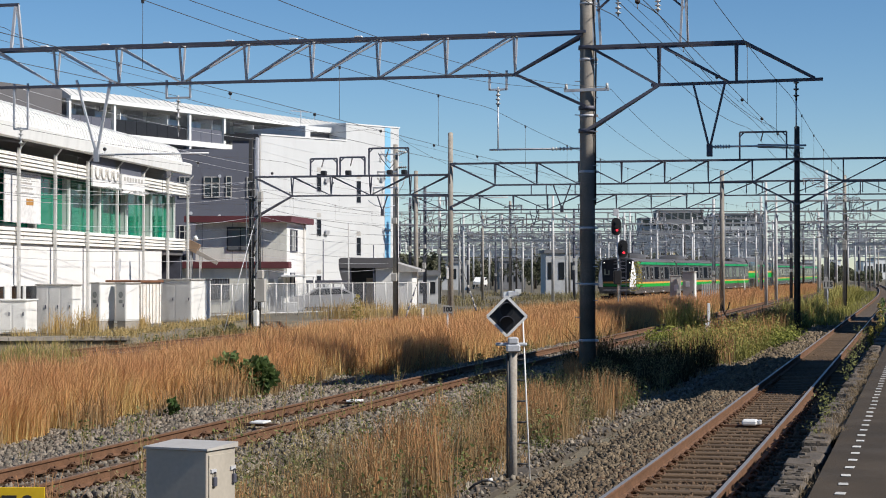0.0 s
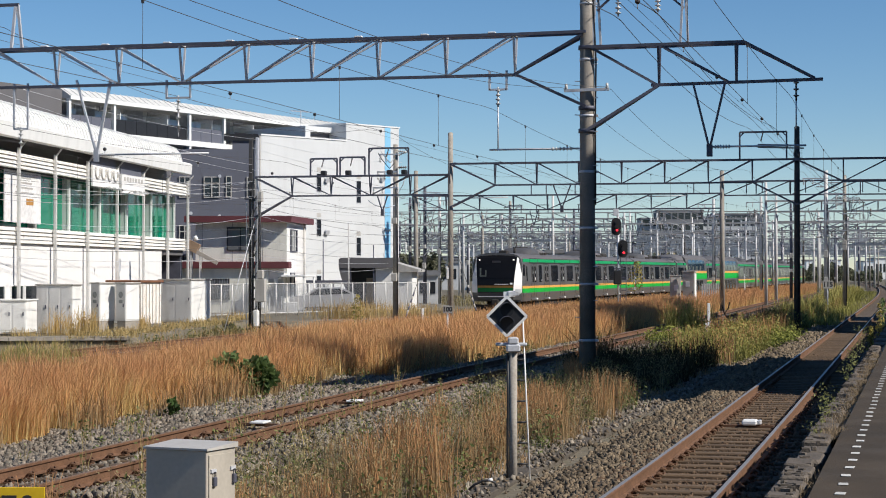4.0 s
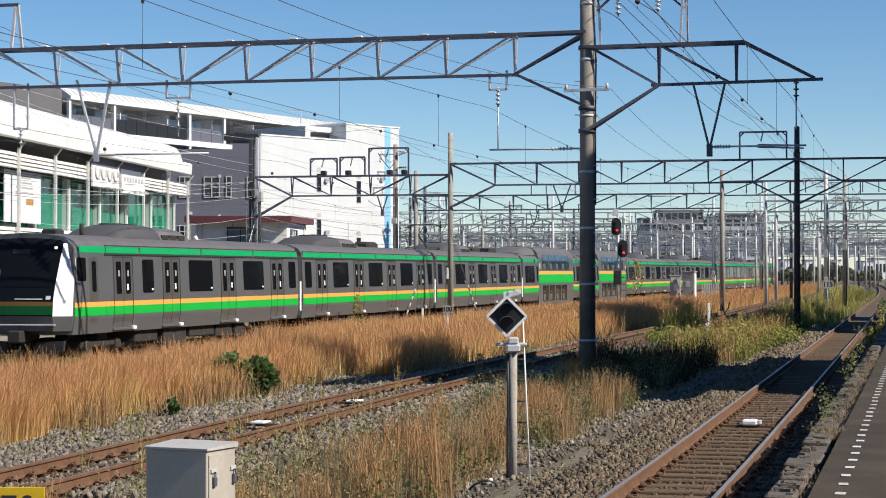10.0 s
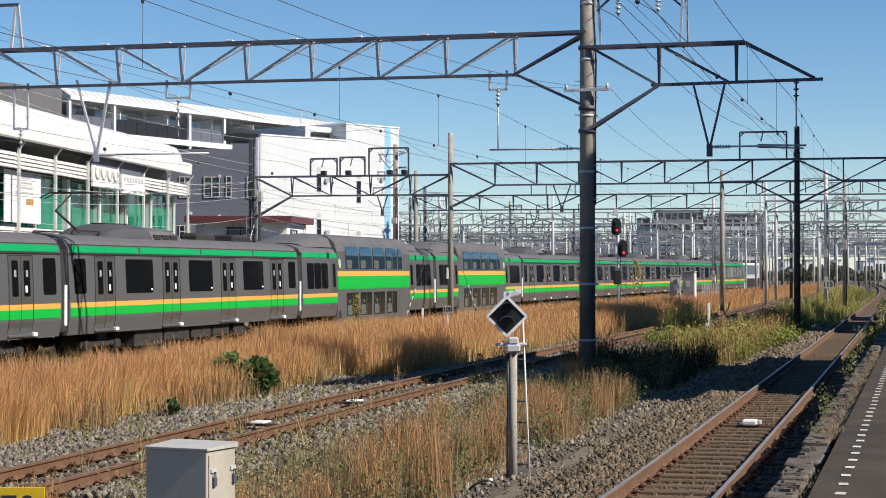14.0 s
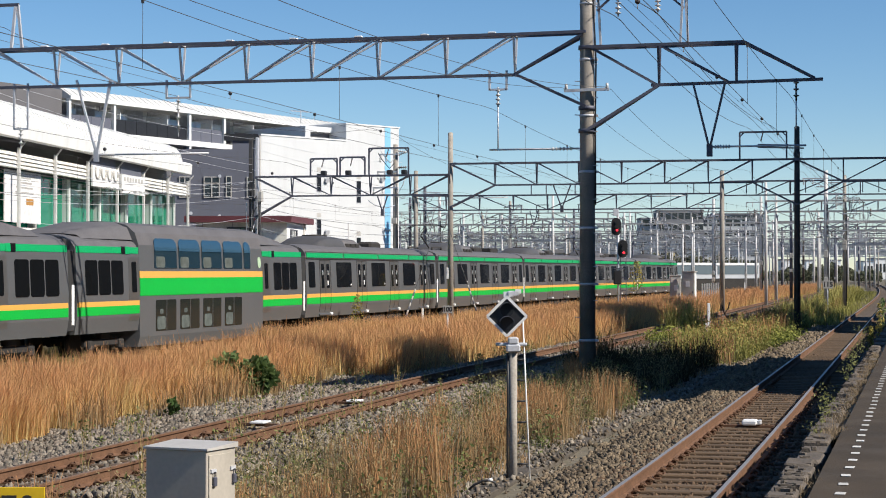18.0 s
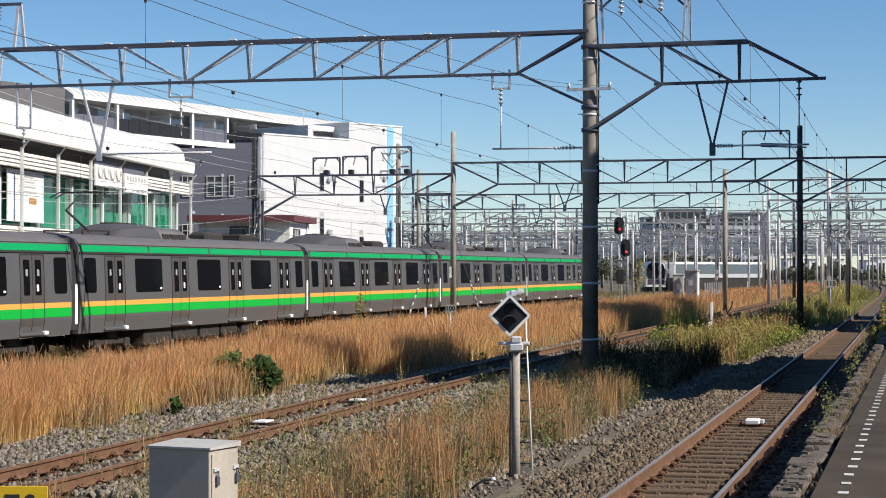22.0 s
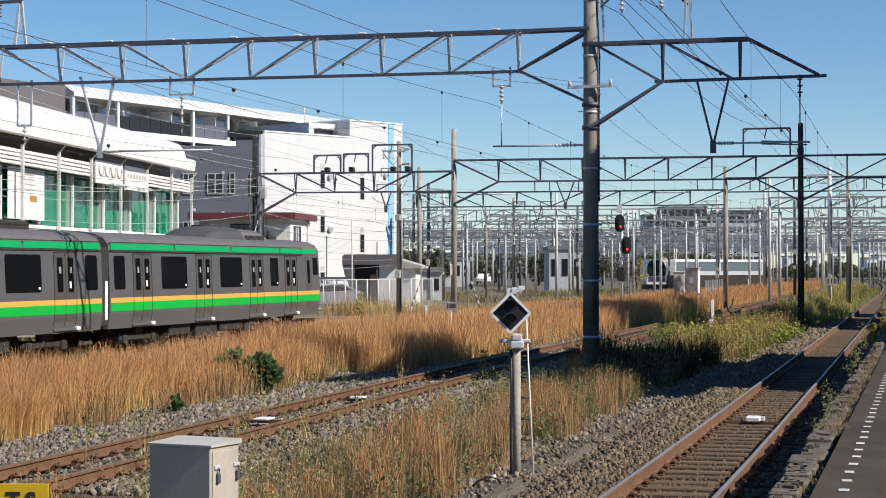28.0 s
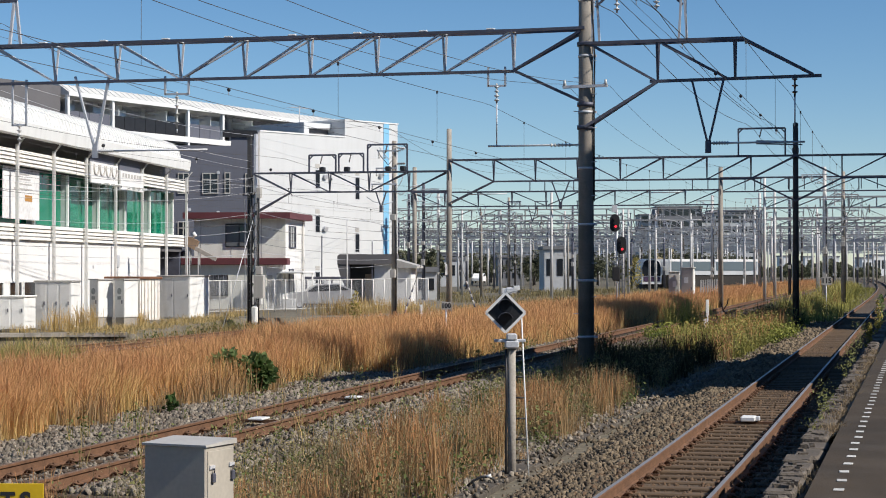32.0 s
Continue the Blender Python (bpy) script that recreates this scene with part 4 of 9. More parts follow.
def gangway(car, y):
    b = S()
    for k in range(4):
        b.box((-0.75, y + k * 0.12 - 0.02, 1.05), (0.75, y + k * 0.12 + 0.06, 3.15), 0.02)
    part("gangway", b, M_BELLOWS, car, "black rubber gangway bellows")
    h = S()
    for s in (-1, 1):
        h.box((s * 1.30, y + 0.27, 1.08), (s * 1.45, y + 0.42, 2.2), 0.02)
    part("side_guard", h, M_TRAINWHITE, car, "white guard strip at the car end")
    # Black filler added to darken the shaded gap between the cars.
    h = S()
    for s in (-1, 1):
        h.box((s * 1.26, y - 0.02, 0.92), (s * 1.43, y + 0.46, 3.15), 0.02)
    h.box((-1.2, y - 0.02, 3.1), (1.2, y + 0.46, 3.5), 0.06)
    part("end_shield", h, M_BELLOWS, car, "black filler added for the shade between the car ends")


def middle_car(name, seed, pan=False, hi_power=True):
    car = thing(name, "grey commuter train carriage with green and orange stripes", "train", group="cars of the train")
    wall, top = shell(0.25, 19.75, False)
    part("body", wall, M_BODY, car, "grey metal body side")
    part("roof", top, M_ROOF, car, "grey curved roof")
    dress_side(car, DOORS_MID, 0.25, 19.75, False)
    roof_unit(car, 6.6 if seed % 2 else 7.0)
    if pan:
        pantograph(car, 3.2)
        box = S()
        box.box((-0.6, 15.2, 3.5), (0.6, 17.0, 3.84), 0.05)
        part("roof_box", box, M_UNDER, car)
    v = S()
    v.box((-0.35, 12.6, 3.5), (0.35, 14.2, 3.86), 0.1)
    part("ventilator", v, M_UNDER, car)
    for y in (3.1, 16.9):
        bogie(car, y)
    underfloor(car, seed, hi_power)
    gangway(car, 19.76)
    return car


def cab_car(name, flip=False):
    """Leading carriage: the cab is at y = 0; flipped it trails with the cab at the far end."""
    car = thing(name, "grey commuter train cab car with black front and white pillars", "train", group="cars of the train")
    a, b = (0.55, 19.75) if not flip else (0.25, 19.45)
    wall, top = shell(a, b, False)
    part("body", wall, M_BODY, car, "grey metal body side")
    part("roof", top, M_ROOF, car, "grey curved roof")
    dress_side(car, DOORS_CAB, 2.55 if not flip else 0.25, 19.75 if not flip else 17.45, flip)

    def Y(q):
        return q if not flip else CAR - q
    sg = 1 if not flip else -1
    # front: rows of height, set-back, flat half width and body half width, with chamfered corners
    rows = [(0.93, 0.10, 1.03, 1.39), (1.34, 0.0, 1.05, 1.462), (1.78, 0.0, 1.07, 1.475), (2.3, 0.09, 1.11, 1.465), (2.9, 0.24, 1.165, 1.44), (3.18, 0.34, 1.19, 1.405), (3.34, 0.42, 1.18, 1.33), (3.5, 0.56, 0.92, 1.0), (3.59, 0.8, 0.5, 0.56)]
    CH = 0.40

    def front_at(z):
        k = max(i for i in range(len(rows) - 1) if rows[i][0] <= z + 1e-6)
        p, q = rows[k], rows[k + 1]
        f_ = (z - p[0]) / (q[0] - p[0])
        return tuple(p[i] + (q[i] - p[i]) * f_ for i in (1, 2, 3))

    def strip(z0, z1, c0, c1, out, n=6):
        """A piece of the flat front between two heights and two fractions of its width."""
        sh_ = S()
        for i in range(n):
            q = []
            for c in (c0 + (c1 - c0) * i / n, c0 + (c1 - c0) * (i + 1) / n):
                for z in (z0, z1):
                    bk, wi, _ = front_at(z)
                    q.append((c * wi, Y(bk + 0.05 * c * c - out), z))
            sh_.add([q[0], q[2], q[3], q[1]], [(0, 1, 2, 3)], True)
        return sh_
    face, apron, pill = S(), S(), {1: S(), -1: S()}
    cheek = S()
    for p, q in zip(rows[:-1], rows[1:]):
        tgt = apron if q[0] <= 1.35 else face
        st = strip(p[0], q[0], -1, 1, 0.0)
        tgt.add(st.v, st.f, True)
        for s in (-1, 1):
            t2 = apron if q[0] <= 1.35 else (pill[s] if q[0] < 3.4 else face)
            dp, dq = (CH if z[0] < 3.2 else CH * 0.5 for z in (p, q))
            t2.add([(s * p[2], Y(p[1] + 0.05), p[0]), (s * q[2], Y(q[1] + 0.05), q[0]), (s * q[3], Y(q[1] + 0.05 + dq), q[0]), (s * p[3], Y(p[1] + 0.05 + dp), p[0])], [(0, 1, 2, 3)])
            xa = [side_x(z[0], False) if z[0] < 3.1 else z[3] for z in (p, q)]
            cheek.add([(s * p[3], Y(p[1] + 0.05 + dp), p[0]), (s * q[3], Y(q[1] + 0.05 + dq), q[0]), (s * xa[1], Y(1.0), q[0]), (s * xa[0], Y(1.0), p[0])], [(0, 1, 2, 3)])
    part("front_mask", face, M_FACE, car, "glossy black front mask")
    part("front_apron", apron, M_BODY, car, "grey lower apron")
    part("cab_cheek", cheek, M_BODY, car)
    cap = S()
    cap.add([(-0.5, Y(0.8), 3.59), (0.5, Y(0.8), 3.59), (1.0, Y(1.05), 3.54), (-1.0, Y(1.05), 3.54)], [(0, 1, 2, 3)])
    cap.add([(-1.0, Y(0.56), 3.5), (-0.5, Y(0.8), 3.59), (-1.0, Y(1.05), 3.54)], [(0, 1, 2)])
    cap.add([(1.0, Y(0.56), 3.5), (0.5, Y(0.8), 3.59), (1.0, Y(1.05), 3.54)], [(0, 1, 2)])
    part("roof_cap", cap, M_ROOF, car)
    for s in (-1, 1):
        part("corner_pillar", pill[s], M_TRAINWHITE, car, "white chamfered front pillar")
        hl = S()
        hl.box((s * 0.97, Y(0.33), 3.18), (s * 1.04, Y(0.5), 3.25), 0.01)
        part("headlight", hl, M_LAMPW, car, "lit square headlight")
        cd = S()
        panel(cd, s, min(Y(1.55), Y(2.1)), max(Y(1.55), Y(2.1)), 1.12, 2.97, out=0.004)
        ob = part("crew_door", cd, M_STEELDOOR, car, "narrow crew door")
        w = S()
        rounded_pane(w, s, min(Y(1.7), Y(1.97)), max(Y(1.7), Y(1.97)), 2.0, 2.85, False, 0.012, 0.05)
        part("door_window", w, M_GLASS, ob)
        w = S()
        rounded_pane(w, s, min(Y(0.74), Y(1.3)), max(Y(0.74), Y(1.3)), 2.3, 2.95, False, 0.014, 0.06)
        part("cab_window", w, M_GLASS, car)
        for z0, z1, mt, nm in ((1.57, 1.71, M_ORANGE, "orange_stripe"), (1.325, 1.57, M_GREEN, "green_stripe"), (3.09, 3.275, M_GREENTOP, "upper_stripe")):
            pn = S()
            panel(pn, s, min(Y(0.55 if z0 < 3 else 0.9), Y(2.6)), max(Y(0.55 if z0 < 3 else 0.9), Y(2.6)), z0, z1, out=0.008 if z0 < 3 else 0.012)
            part(nm, pn, mt, car)
    part("front_orange_stripe", strip(1.62, 1.74, -0.995, 0.995, 0.012), M_SHADEDOTORANGE, car)
    part("front_green_stripe", strip(1.38, 1.62, -0.995, 0.995, 0.010), M_SHADEDOTGREEN, car)
    ws = part("windscreen", strip(2.15, 2.95, -0.93, 0.93, 0.012), M_FACE, car, "wide dark windscreen")
    for z0, z1, c0, c1 in ((2.35, 2.75, -0.84, -0.76), (2.3, 2.62, -0.55, -0.48), (2.25, 2.33, -0.84, -0.5)):
        part("cab_fitting", strip(z0, z1, c0, c1, 0.014), M_SEAT, ws, "pale fitting seen through the windscreen")
    part("destination_display", strip(3.05, 3.17, -0.22, 0.22, 0.012), M_BLACK, car)
    part("emblem_line", strip(1.80, 1.825, -0.05, 0.72, 0.014), M_TRAINWHITE, car)
    part("emblem", strip(1.80, 1.9, 0.8, 0.93, 0.014), M_TRAINWHITE, car, "small pale emblem")
    hb = S()
    hb.box((-1.05, Y(0.04), 1.08), (1.12, Y(0.12), 1.12), 0.01)
    part("grab_rail", hb, M_GALV, car)
    for s in (-1, 1):
        sb = S()
        sb.prism([(s * 0.45, 0.62), (s * 1.28, 0.66), (s * 1.24, 0.4), (s * 1.12, 0.28), (s * 0.35, 0.3)], "y", min(Y(0.3), Y(0.42)), max(Y(0.3), Y(0.42)))
        part("skirt", sb, M_UNDER, car, "grimy dark snowplough skirt")
    cp = S()
    cp.box((-0.2, Y(-0.15), 0.6), (0.2, Y(0.5), 0.95), 0.04)
    cp.rod((0, Y(0.0), 0.76), (0, Y(1.0), 0.76), 0.12)
    part("coupler", cp, M_UNDER, car, "black automatic coupler")
    roof_unit(car, Y(7.6))
    v = S()
    v.box((-0.25, min(Y(2.0), Y(2.5)), 3.5), (0.25, max(Y(2.0), Y(2.5)), 3.78), 0.05)
    v.rod((0.4, Y(3.3), 3.5), (0.4, Y(3.3), 3.95), 0.07, n=8)
    part("antenna", v, M_UNDER, car)
    for y in (3.1, 16.9):
        bogie(car, y)
    underfloor(car, 5, False)
    if not flip:
        gangway(car, 19.76)
    return car


def double_deck(name, flip):
    car = thing(name, "double-deck train carriage with curved upper windows", "train", group="cars of the train")

    def Y(q):
        return q if not flip else CAR - q
    for a, b, hi, low in ((0.25, 4.62, False, 0.82), (4.62, 15.4, True, 0.32), (15.4, 19.75, False, 0.82)):
        a, b = sorted((Y(a), Y(b)))
        wall, top = shell(a, b, hi, low)
        part("body", wall, M_BODY, car, "grey metal body side")
        part("roof", top, M_ROOF, car, "tall grey roof")
        for s in (-1, 1):
            if not hi:
                for z0, z1, mt, nm in ((1.57, 1.71, M_ORANGE, "orange_stripe"), (1.325, 1.57, M_GREEN, "green_stripe"), (3.09, 3.275, M_GREENTOP, "upper_stripe")):
                    p = S()
                    panel(p, s, a + 0.04, b - 0.04, z0, z1, False, out=0.008 if z0 < 3 else 0.012)
                    part(nm, p, mt, car)
                inner = 4.2 if (a + b) / 2 < 10 else 15.8
                dr = S()
                panel(dr, s, inner - 0.38, inner + 0.38, 1.12, 2.97, False, out=0.004)
                ob = part("door", dr, M_STEELDOOR, car, "single-leaf sliding door")
                w = S()
                rounded_pane(w, s, inner - 0.17, inner + 0.17, 1.95, 2.85, False, 0.012, 0.06)
                part("door_window", w, M_GLASS, ob)
                for c, mt in ((inner + (-0.75 if inner < 10 else 0.75), M_FACE), (inner + (-0.45 if inner < 10 else 0.45), M_GREENTOP)):
                    w = S()
                    panel(w, s, c - 0.13, c + 0.13, 3.075, 3.29, False, out=0.02)
                    part("indicator", w, mt, car, "small side indicator above the door")
                for c in ((1.24, 2.12, 3.0) if inner < 10 else (17.0, 17.88, 18.76)):
                    w = S()
                    rounded_pane(w, s, c - 0.4, c + 0.4, 1.9, 2.88, False, 0.012)
                    part("window", w, M_GLASS, car)
            else:
                for z0, z1, mt, nm in ((2.37, 2.57, M_ORANGE, "orange_stripe"), (1.84, 2.37, M_GREEN, "green_stripe")):
                    p = S()
                    panel(p, s, a, b, z0, z1, True, out=0.010)
                    part(nm, p, mt, car)
                n = 5
                for k in range(n):
                    y0 = a + 1.15 + k * 1.95
                    y1 = y0 + 1.76 if k < n - 1 else y0 + 0.62
                    w = S()
                    arc = [(side_x(3.19, True) + 0.014, 3.19), (side_x(3.2, True) + 0.014, 3.2), (1.432, 3.30), (1.408, 3.43), (1.390, 3.49), (1.375, 3.54), (1.362, 3.57)]
                    cut = (0.0, 0.0, 0.0, 0.012, 0.05, 0.12, 0.24)
                    for (xa, za), (xb, zb), ca, cb in zip(arc[:-1], arc[1:], cut[:-1], cut[1:]):
                        w.add([(s * (xa + 0.012), y0 + ca, za), (s * (xa + 0.012), y1 - ca, za), (s * (xb + 0.012), y1 - cb, zb), (s * (xb + 0.012), y0 + cb, zb)], [(0, 1, 2, 3)], True)
                    part("upper_window", w, M_GLASSTOP, car, "curved upper deck window with sky blue painted into the glass")
                    w = S()
                    rounded_pane(w, s, y0, y1, 2.66, 3.2, True, 0.013, 0.03)
                    uw = part("upper_window", w, M_GLASSBLUE, car, "lower pane of the upper deck window, sky blue painted in")
                    if k < n - 1:
                        w = S()
                        rounded_pane(w, s, y0 + 0.1, y0 + 0.82, 2.68, 3.02, True, 0.017, 0.09)
                        part("seat_back", w, M_SEAT, uw, "dim seat back seen through the glass")
                    if k < n - 1:
                        w = S()
                        rounded_pane(w, s, y0 + 0.06, y1 - 0.1, 0.76, 1.70, True, 0.012, 0.04)
                        lw = part("lower_window", w, M_GLASSLOW, car, "lower deck window")
                        w = S()
                        rounded_pane(w, s, y0 + 0.14, y0 + 0.8, 0.80, 1.2, True, 0.016, 0.1)
                        part("seat_back", w, M_SEAT, lw, "dim seat back seen through the glass")
                        w = S()
                        rounded_pane(w, s, y0 + 0.35, y0 + 0.62, 1.28, 1.42, True, 0.016, 0.05)
                        part("head_rest", w, M_SEAT, lw)
                        w = S()
                        panel(w, s, y0 + 0.86, y0 + 0.90, 0.76, 1.70, True, out=0.018)
                        part("mullion", w, M_STEELDOOR, lw)
                em = S()
                rounded_pane(em, s, (b - 0.46) if flip else a + 0.16, (b - 0.16) if flip else a + 0.46, 2.68, 3.06, True, 0.016, 0.14)
                part("emblem", em, mat("pale_green_emblem", (0.45, 0.62, 0.42, 1), 0.4, var=0.2, scale=14, fine=60, bump=0), car, "round pale green emblem")
    for a, d in ((4.62, -1), (15.4, 1)):
        v = S()
        prof = [(0.0, 0.40, 1.0), (0.9, 0.38, 0.98), (2.0, 0.24, 0.95), (3.1, 0.08, 0.92), (3.3, 0.0, 0.9)]
        n_ = 7
        pts_ = [(1.22 * wf * math.cos(math.pi * k / (n_ - 1)), a + d * y_, 3.5 + (0.14 + hh) * min(1.0, 1.35 * math.sin(math.pi * k / (n_ - 1)))) for y_, hh, wf in prof for k in range(n_)]
        v.add(pts_, [(j * n_ + k, j * n_ + k + 1, (j + 1) * n_ + k + 1, (j + 1) * n_ + k) for j in range(len(prof) - 1) for k in range(n_ - 1)], True)
        part("roof_fairing", v, M_ROOF, car, "grey fairing sloping down from the tall roof")
    for y in (2.9, 17.1):
        bogie(car, y)
    gangway(car, 19.76)
    return car


CARS = [cab_car("train_cab_car")]
mid_a = middle_car("train_carriage", 1)
mid_p = middle_car("train_carriage", 2, True)
CARS += [mid_a, mid_p]
CARS += [double_deck("double_deck_carriage", False), double_deck("double_deck_carriage", True)]
CARS += [copy_thing(mid_a, Matrix()), copy_thing(mid_p, Matrix()), copy_thing(mid_a, Matrix()), copy_thing(mid_p, Matrix())]
CARS.append(cab_car("train_cab_car", True))


# ---- buildings beyond the tracks ----
M_TAUPE = mat("taupe_cladding", (0.13, 0.125, 0.13, 1), 0.7, var=0.12, scale=0.7, fine=15, bump=0.1)
M_SLATE = mat("slate_blue_render", (0.115, 0.122, 0.155, 1), 0.8, var=0.1, scale=0.5, fine=12, bump=0.1, stain=0.15)
M_LOUVRE = mat("beige_louvre", (0.80, 0.77, 0.71, 1), 0.6, var=0.1, scale=1, fine=20, bump=0.05, stain=0.25)
M_BEIGE = mat("beige_siding", (0.84, 0.83, 0.75, 1), 0.8, var=0.12, scale=0.8, fine=18, bump=0.1, stain=0.22)
M_HALLWHITE = mat("bright_white_render", (0.80, 0.79, 0.775, 1), 0.8, var=0.05, scale=0.5, fine=12, bump=0.05, stain=0.04)
M_BLOCKWHITE = mat("aged_white_render", (0.60, 0.61, 0.612, 1), 0.8, var=0.06, scale=0.4, fine=12, bump=0.1, stain=0.06)
M_MAROON = mat("maroon_metal", (0.15, 0.045, 0.05, 1), 0.5, var=0.2, scale=2, fine=20, bump=0.05)
M_GREENGLASS = glass("green_tinted_glass", (0.0, 0.18, 0.10, 1), 0.06)
M_DARKGLASS = glass("dark_glass", (0.02, 0.024, 0.03, 1), 0.06)
M_GREYBOX = mat("grey_cabinet_paint", (0.47, 0.45, 0.42, 1), 0.55, var=0.08, scale=1.5, fine=25, bump=0.05, stain=0.25)
# Grey base colour stands in for the pale reflection on office windows.
M_PANE = glass("painted_reflection_pane", (0.16, 0.17, 0.18, 1), 0.05)
M_STAINED = mat("rust_streaked_sheet", (0.80, 0.785, 0.76, 1), 0.75, var=0.22, scale=2.5, fine=14, bump=0.1, col2=(0.68, 0.62, 0.55, 1), stretch=(6, 6, 0.5))
M_RUST = mat("rusty_sheet", (0.22, 0.10, 0.055, 1), 0.85, var=0.4, scale=4, fine=30, bump=0.3)
M_BLUE = mat("pale_blue_stripe", (0.22, 0.50, 0.72, 1), 0.7, var=0.05, bump=0.02)
M_POSTER = mat("poster_paper", (0.85, 0.84, 0.83, 1), 0.6, var=0.2, scale=1.2, fine=6, bump=0)
M_YELLOW = mat("yellow_sign", (0.56, 0.37, 0.01, 1), 0.5, var=0.08, scale=4, fine=30, bump=0.02)
M_DIMWHITE = mat("sign_white", (0.75, 0.75, 0.74, 1), 0.5, var=0.05, bump=0)


def frame_box(parent, name, y0, y1, z0, z1, x, t=0.06, d=0.1, material=None):
    f = S()
    f.box((x - d / 2, y0 - t, z0 - t), (x + d / 2, y1 + t, z0))
    f.box((x - d / 2, y0 - t, z1), (x + d / 2, y1 + t, z1 + t))
    f.box((x - d / 2, y0 - t, z0), (x + d / 2, y0, z1))
    f.box((x - d / 2, y1, z0), (x + d / 2, y1 + t, z1))
    return part(name, f, material or M_WHITE, parent)


M_GALVPOST = mat("pale_galvanised_post", (0.62, 0.61, 0.59, 1), 0.55, 0.1, var=0.12, scale=2, fine=30, bump=0.05, stain=0.15)

# long station building; its own y axis runs up the line, x points to the tracks
corner = spot(318, 105, 0)
hall = thing("station_hall", "white two-storey station hall with green windows and curved eaves", "building", pose(corner.x, corner.y, 0, 0, 0, 8.24))
LEN = 46.0
w_ = S()
w_.box((-9, -LEN, -0.4), (0.25, -5.0, 3.45))
part("lower_wall", w_, M_HALLWHITE, hall, "plain white lower wall")
# Dark wall colour stands in for the shade of the open passage.
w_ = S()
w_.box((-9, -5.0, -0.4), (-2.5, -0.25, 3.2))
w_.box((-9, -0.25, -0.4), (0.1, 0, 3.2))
part("recess_wall", w_, M_STEEL, hall, "passage wall coloured dark for the shade under the corner")
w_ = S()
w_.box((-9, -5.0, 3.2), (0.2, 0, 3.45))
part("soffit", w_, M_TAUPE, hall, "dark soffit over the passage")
w_ = S()
w_.box((-9, -LEN, 3.45), (-0.5, 0, 7.9))
part("upper_wall", w_, M_TAUPE, hall)
for z in (6.42, 6.58, 6.74, 6.9):
    w_ = S()
    w_.prism([(0.33, z), (0.44, z + 0.02), (0.38, z + 0.15), (0.32, z + 0.15)], "y", -LEN, 0.0)
    part("upper_louvre", w_, M_LOUVRE, hall, "beige horizontal louvre")
for z in (3.46, 3.62, 3.78, 3.94):
    w_ = S()
    w_.prism([(0.27, z), (0.38, z + 0.02), (0.32, z + 0.15), (0.26, z + 0.15)], "y", -LEN, 0.0)
    part("lower_louvre", w_, M_LOUVRE, hall, "beige horizontal louvre")
w_ = S()
w_.box((-0.45, -LEN, 3.9), (0.27, 0, 4.1))
part("sill", w_, M_WHITE, hall)
w_ = S()
w_.prism([(0.8, 7.5), (0.93, 7.56), (0.98, 8.08), (0.88, 8.15), (-9, 8.15), (-9, 7.9), (-0.5, 7.9)], "y", -LEN, -1.2)
part("fascia", w_, M_WHITE, hall, "straight white fascia under the roof")
w_ = S()
w_.prism([(0.88, 8.155), (0.78, 8.52), (0.55, 8.82), (0.1, 9.0), (-2, 9.2), (-9, 9.2), (-9, 8.155)], "y", -LEN, -3.1)
part("roof", w_, M_WHITE, hall, "white curved metal roof")
rb = S()
for k in range(92):
    y = -0.46 * k - 3.3
    o = [(0.905, 8.16), (0.805, 8.53), (0.57, 8.84), (0.1, 9.02)]
    for a, b in zip(o[:-1], o[1:]):
        rb.beam((a[0], y, a[1]), (b[0], y, b[1]), 0.05, 0.06)
tagged(part("roof_ribs", rb, M_WHITE, hall, "fine ribs of the metal roof"), kind="stuff")
posts_l = (0.15, 4.63, 9.6, 14.45, 19.3, 24.1, 28.9, 33.7, 38.5)
for L in posts_l:
    p = S()
    p.box((0.42, -L - 0.07, -0.3), (0.55, -L + 0.07, 7.25), 0.015)
    p.beam((0.48, -L, 7.15), (0.8, -L, 7.55), 0.06)
    for z in (3.5, 4.0, 6.45, 6.95):
        p.box((0.05, -L - 0.04, z), (0.45, -L + 0.04, z + 0.06))
    part("post", p, M_GALVPOST, hall, "pale galvanised screen post")
for i, L in enumerate((0.95, 5.9, 10.7, 15.4, 20.3, 25.1, 29.9, 34.7)):
    p = S()
    p.box((-0.38, -L - 0.025, 4.1), (-0.14, -L + 0.025, 6.38))
    ob = part("panel", p, mat("grey_green_panel", (0.46, 0.49, 0.47, 1), 0.5, var=0.1, bump=0), hall, "pale grey panel standing out between the windows")
    p = S()
    p.box((-0.14, -L - 0.05, 4.1), (-0.03, -L + 0.05, 6.42), 0.01)
    part("fin", p, M_WHITE, ob, "white upright edge of the panel")
for i in range(9):
    a, b = -posts_l[i] - 0.1, -(posts_l[i] + 4.7)
    w_ = S()
    w_.box((-0.42, b + 0.03, 4.12), (-0.38, a - 0.03, 6.42))
    ob = part("window", w_, M_GREENGLASS, hall, "large green-tinted window pane")
    frame_box(ob, "window_frame", b + 0.03, a - 0.03, 4.12, 6.42, -0.38, 0.03, 0.04, M_GALV)
w_ = S()
w_.box((0.10, -29.6, 4.3), (0.14, -25.0, 6.38))
ob = part("poster", w_, M_POSTER, hall, "large pale poster panel")
w_ = S()
w_.box((0.14, -26.9, 5.05), (0.152, -26.0, 5.3))
part("poster_bar", w_, mat("ochre_print", (0.5, 0.25, 0.06, 1), 0.6, bump=0), ob)
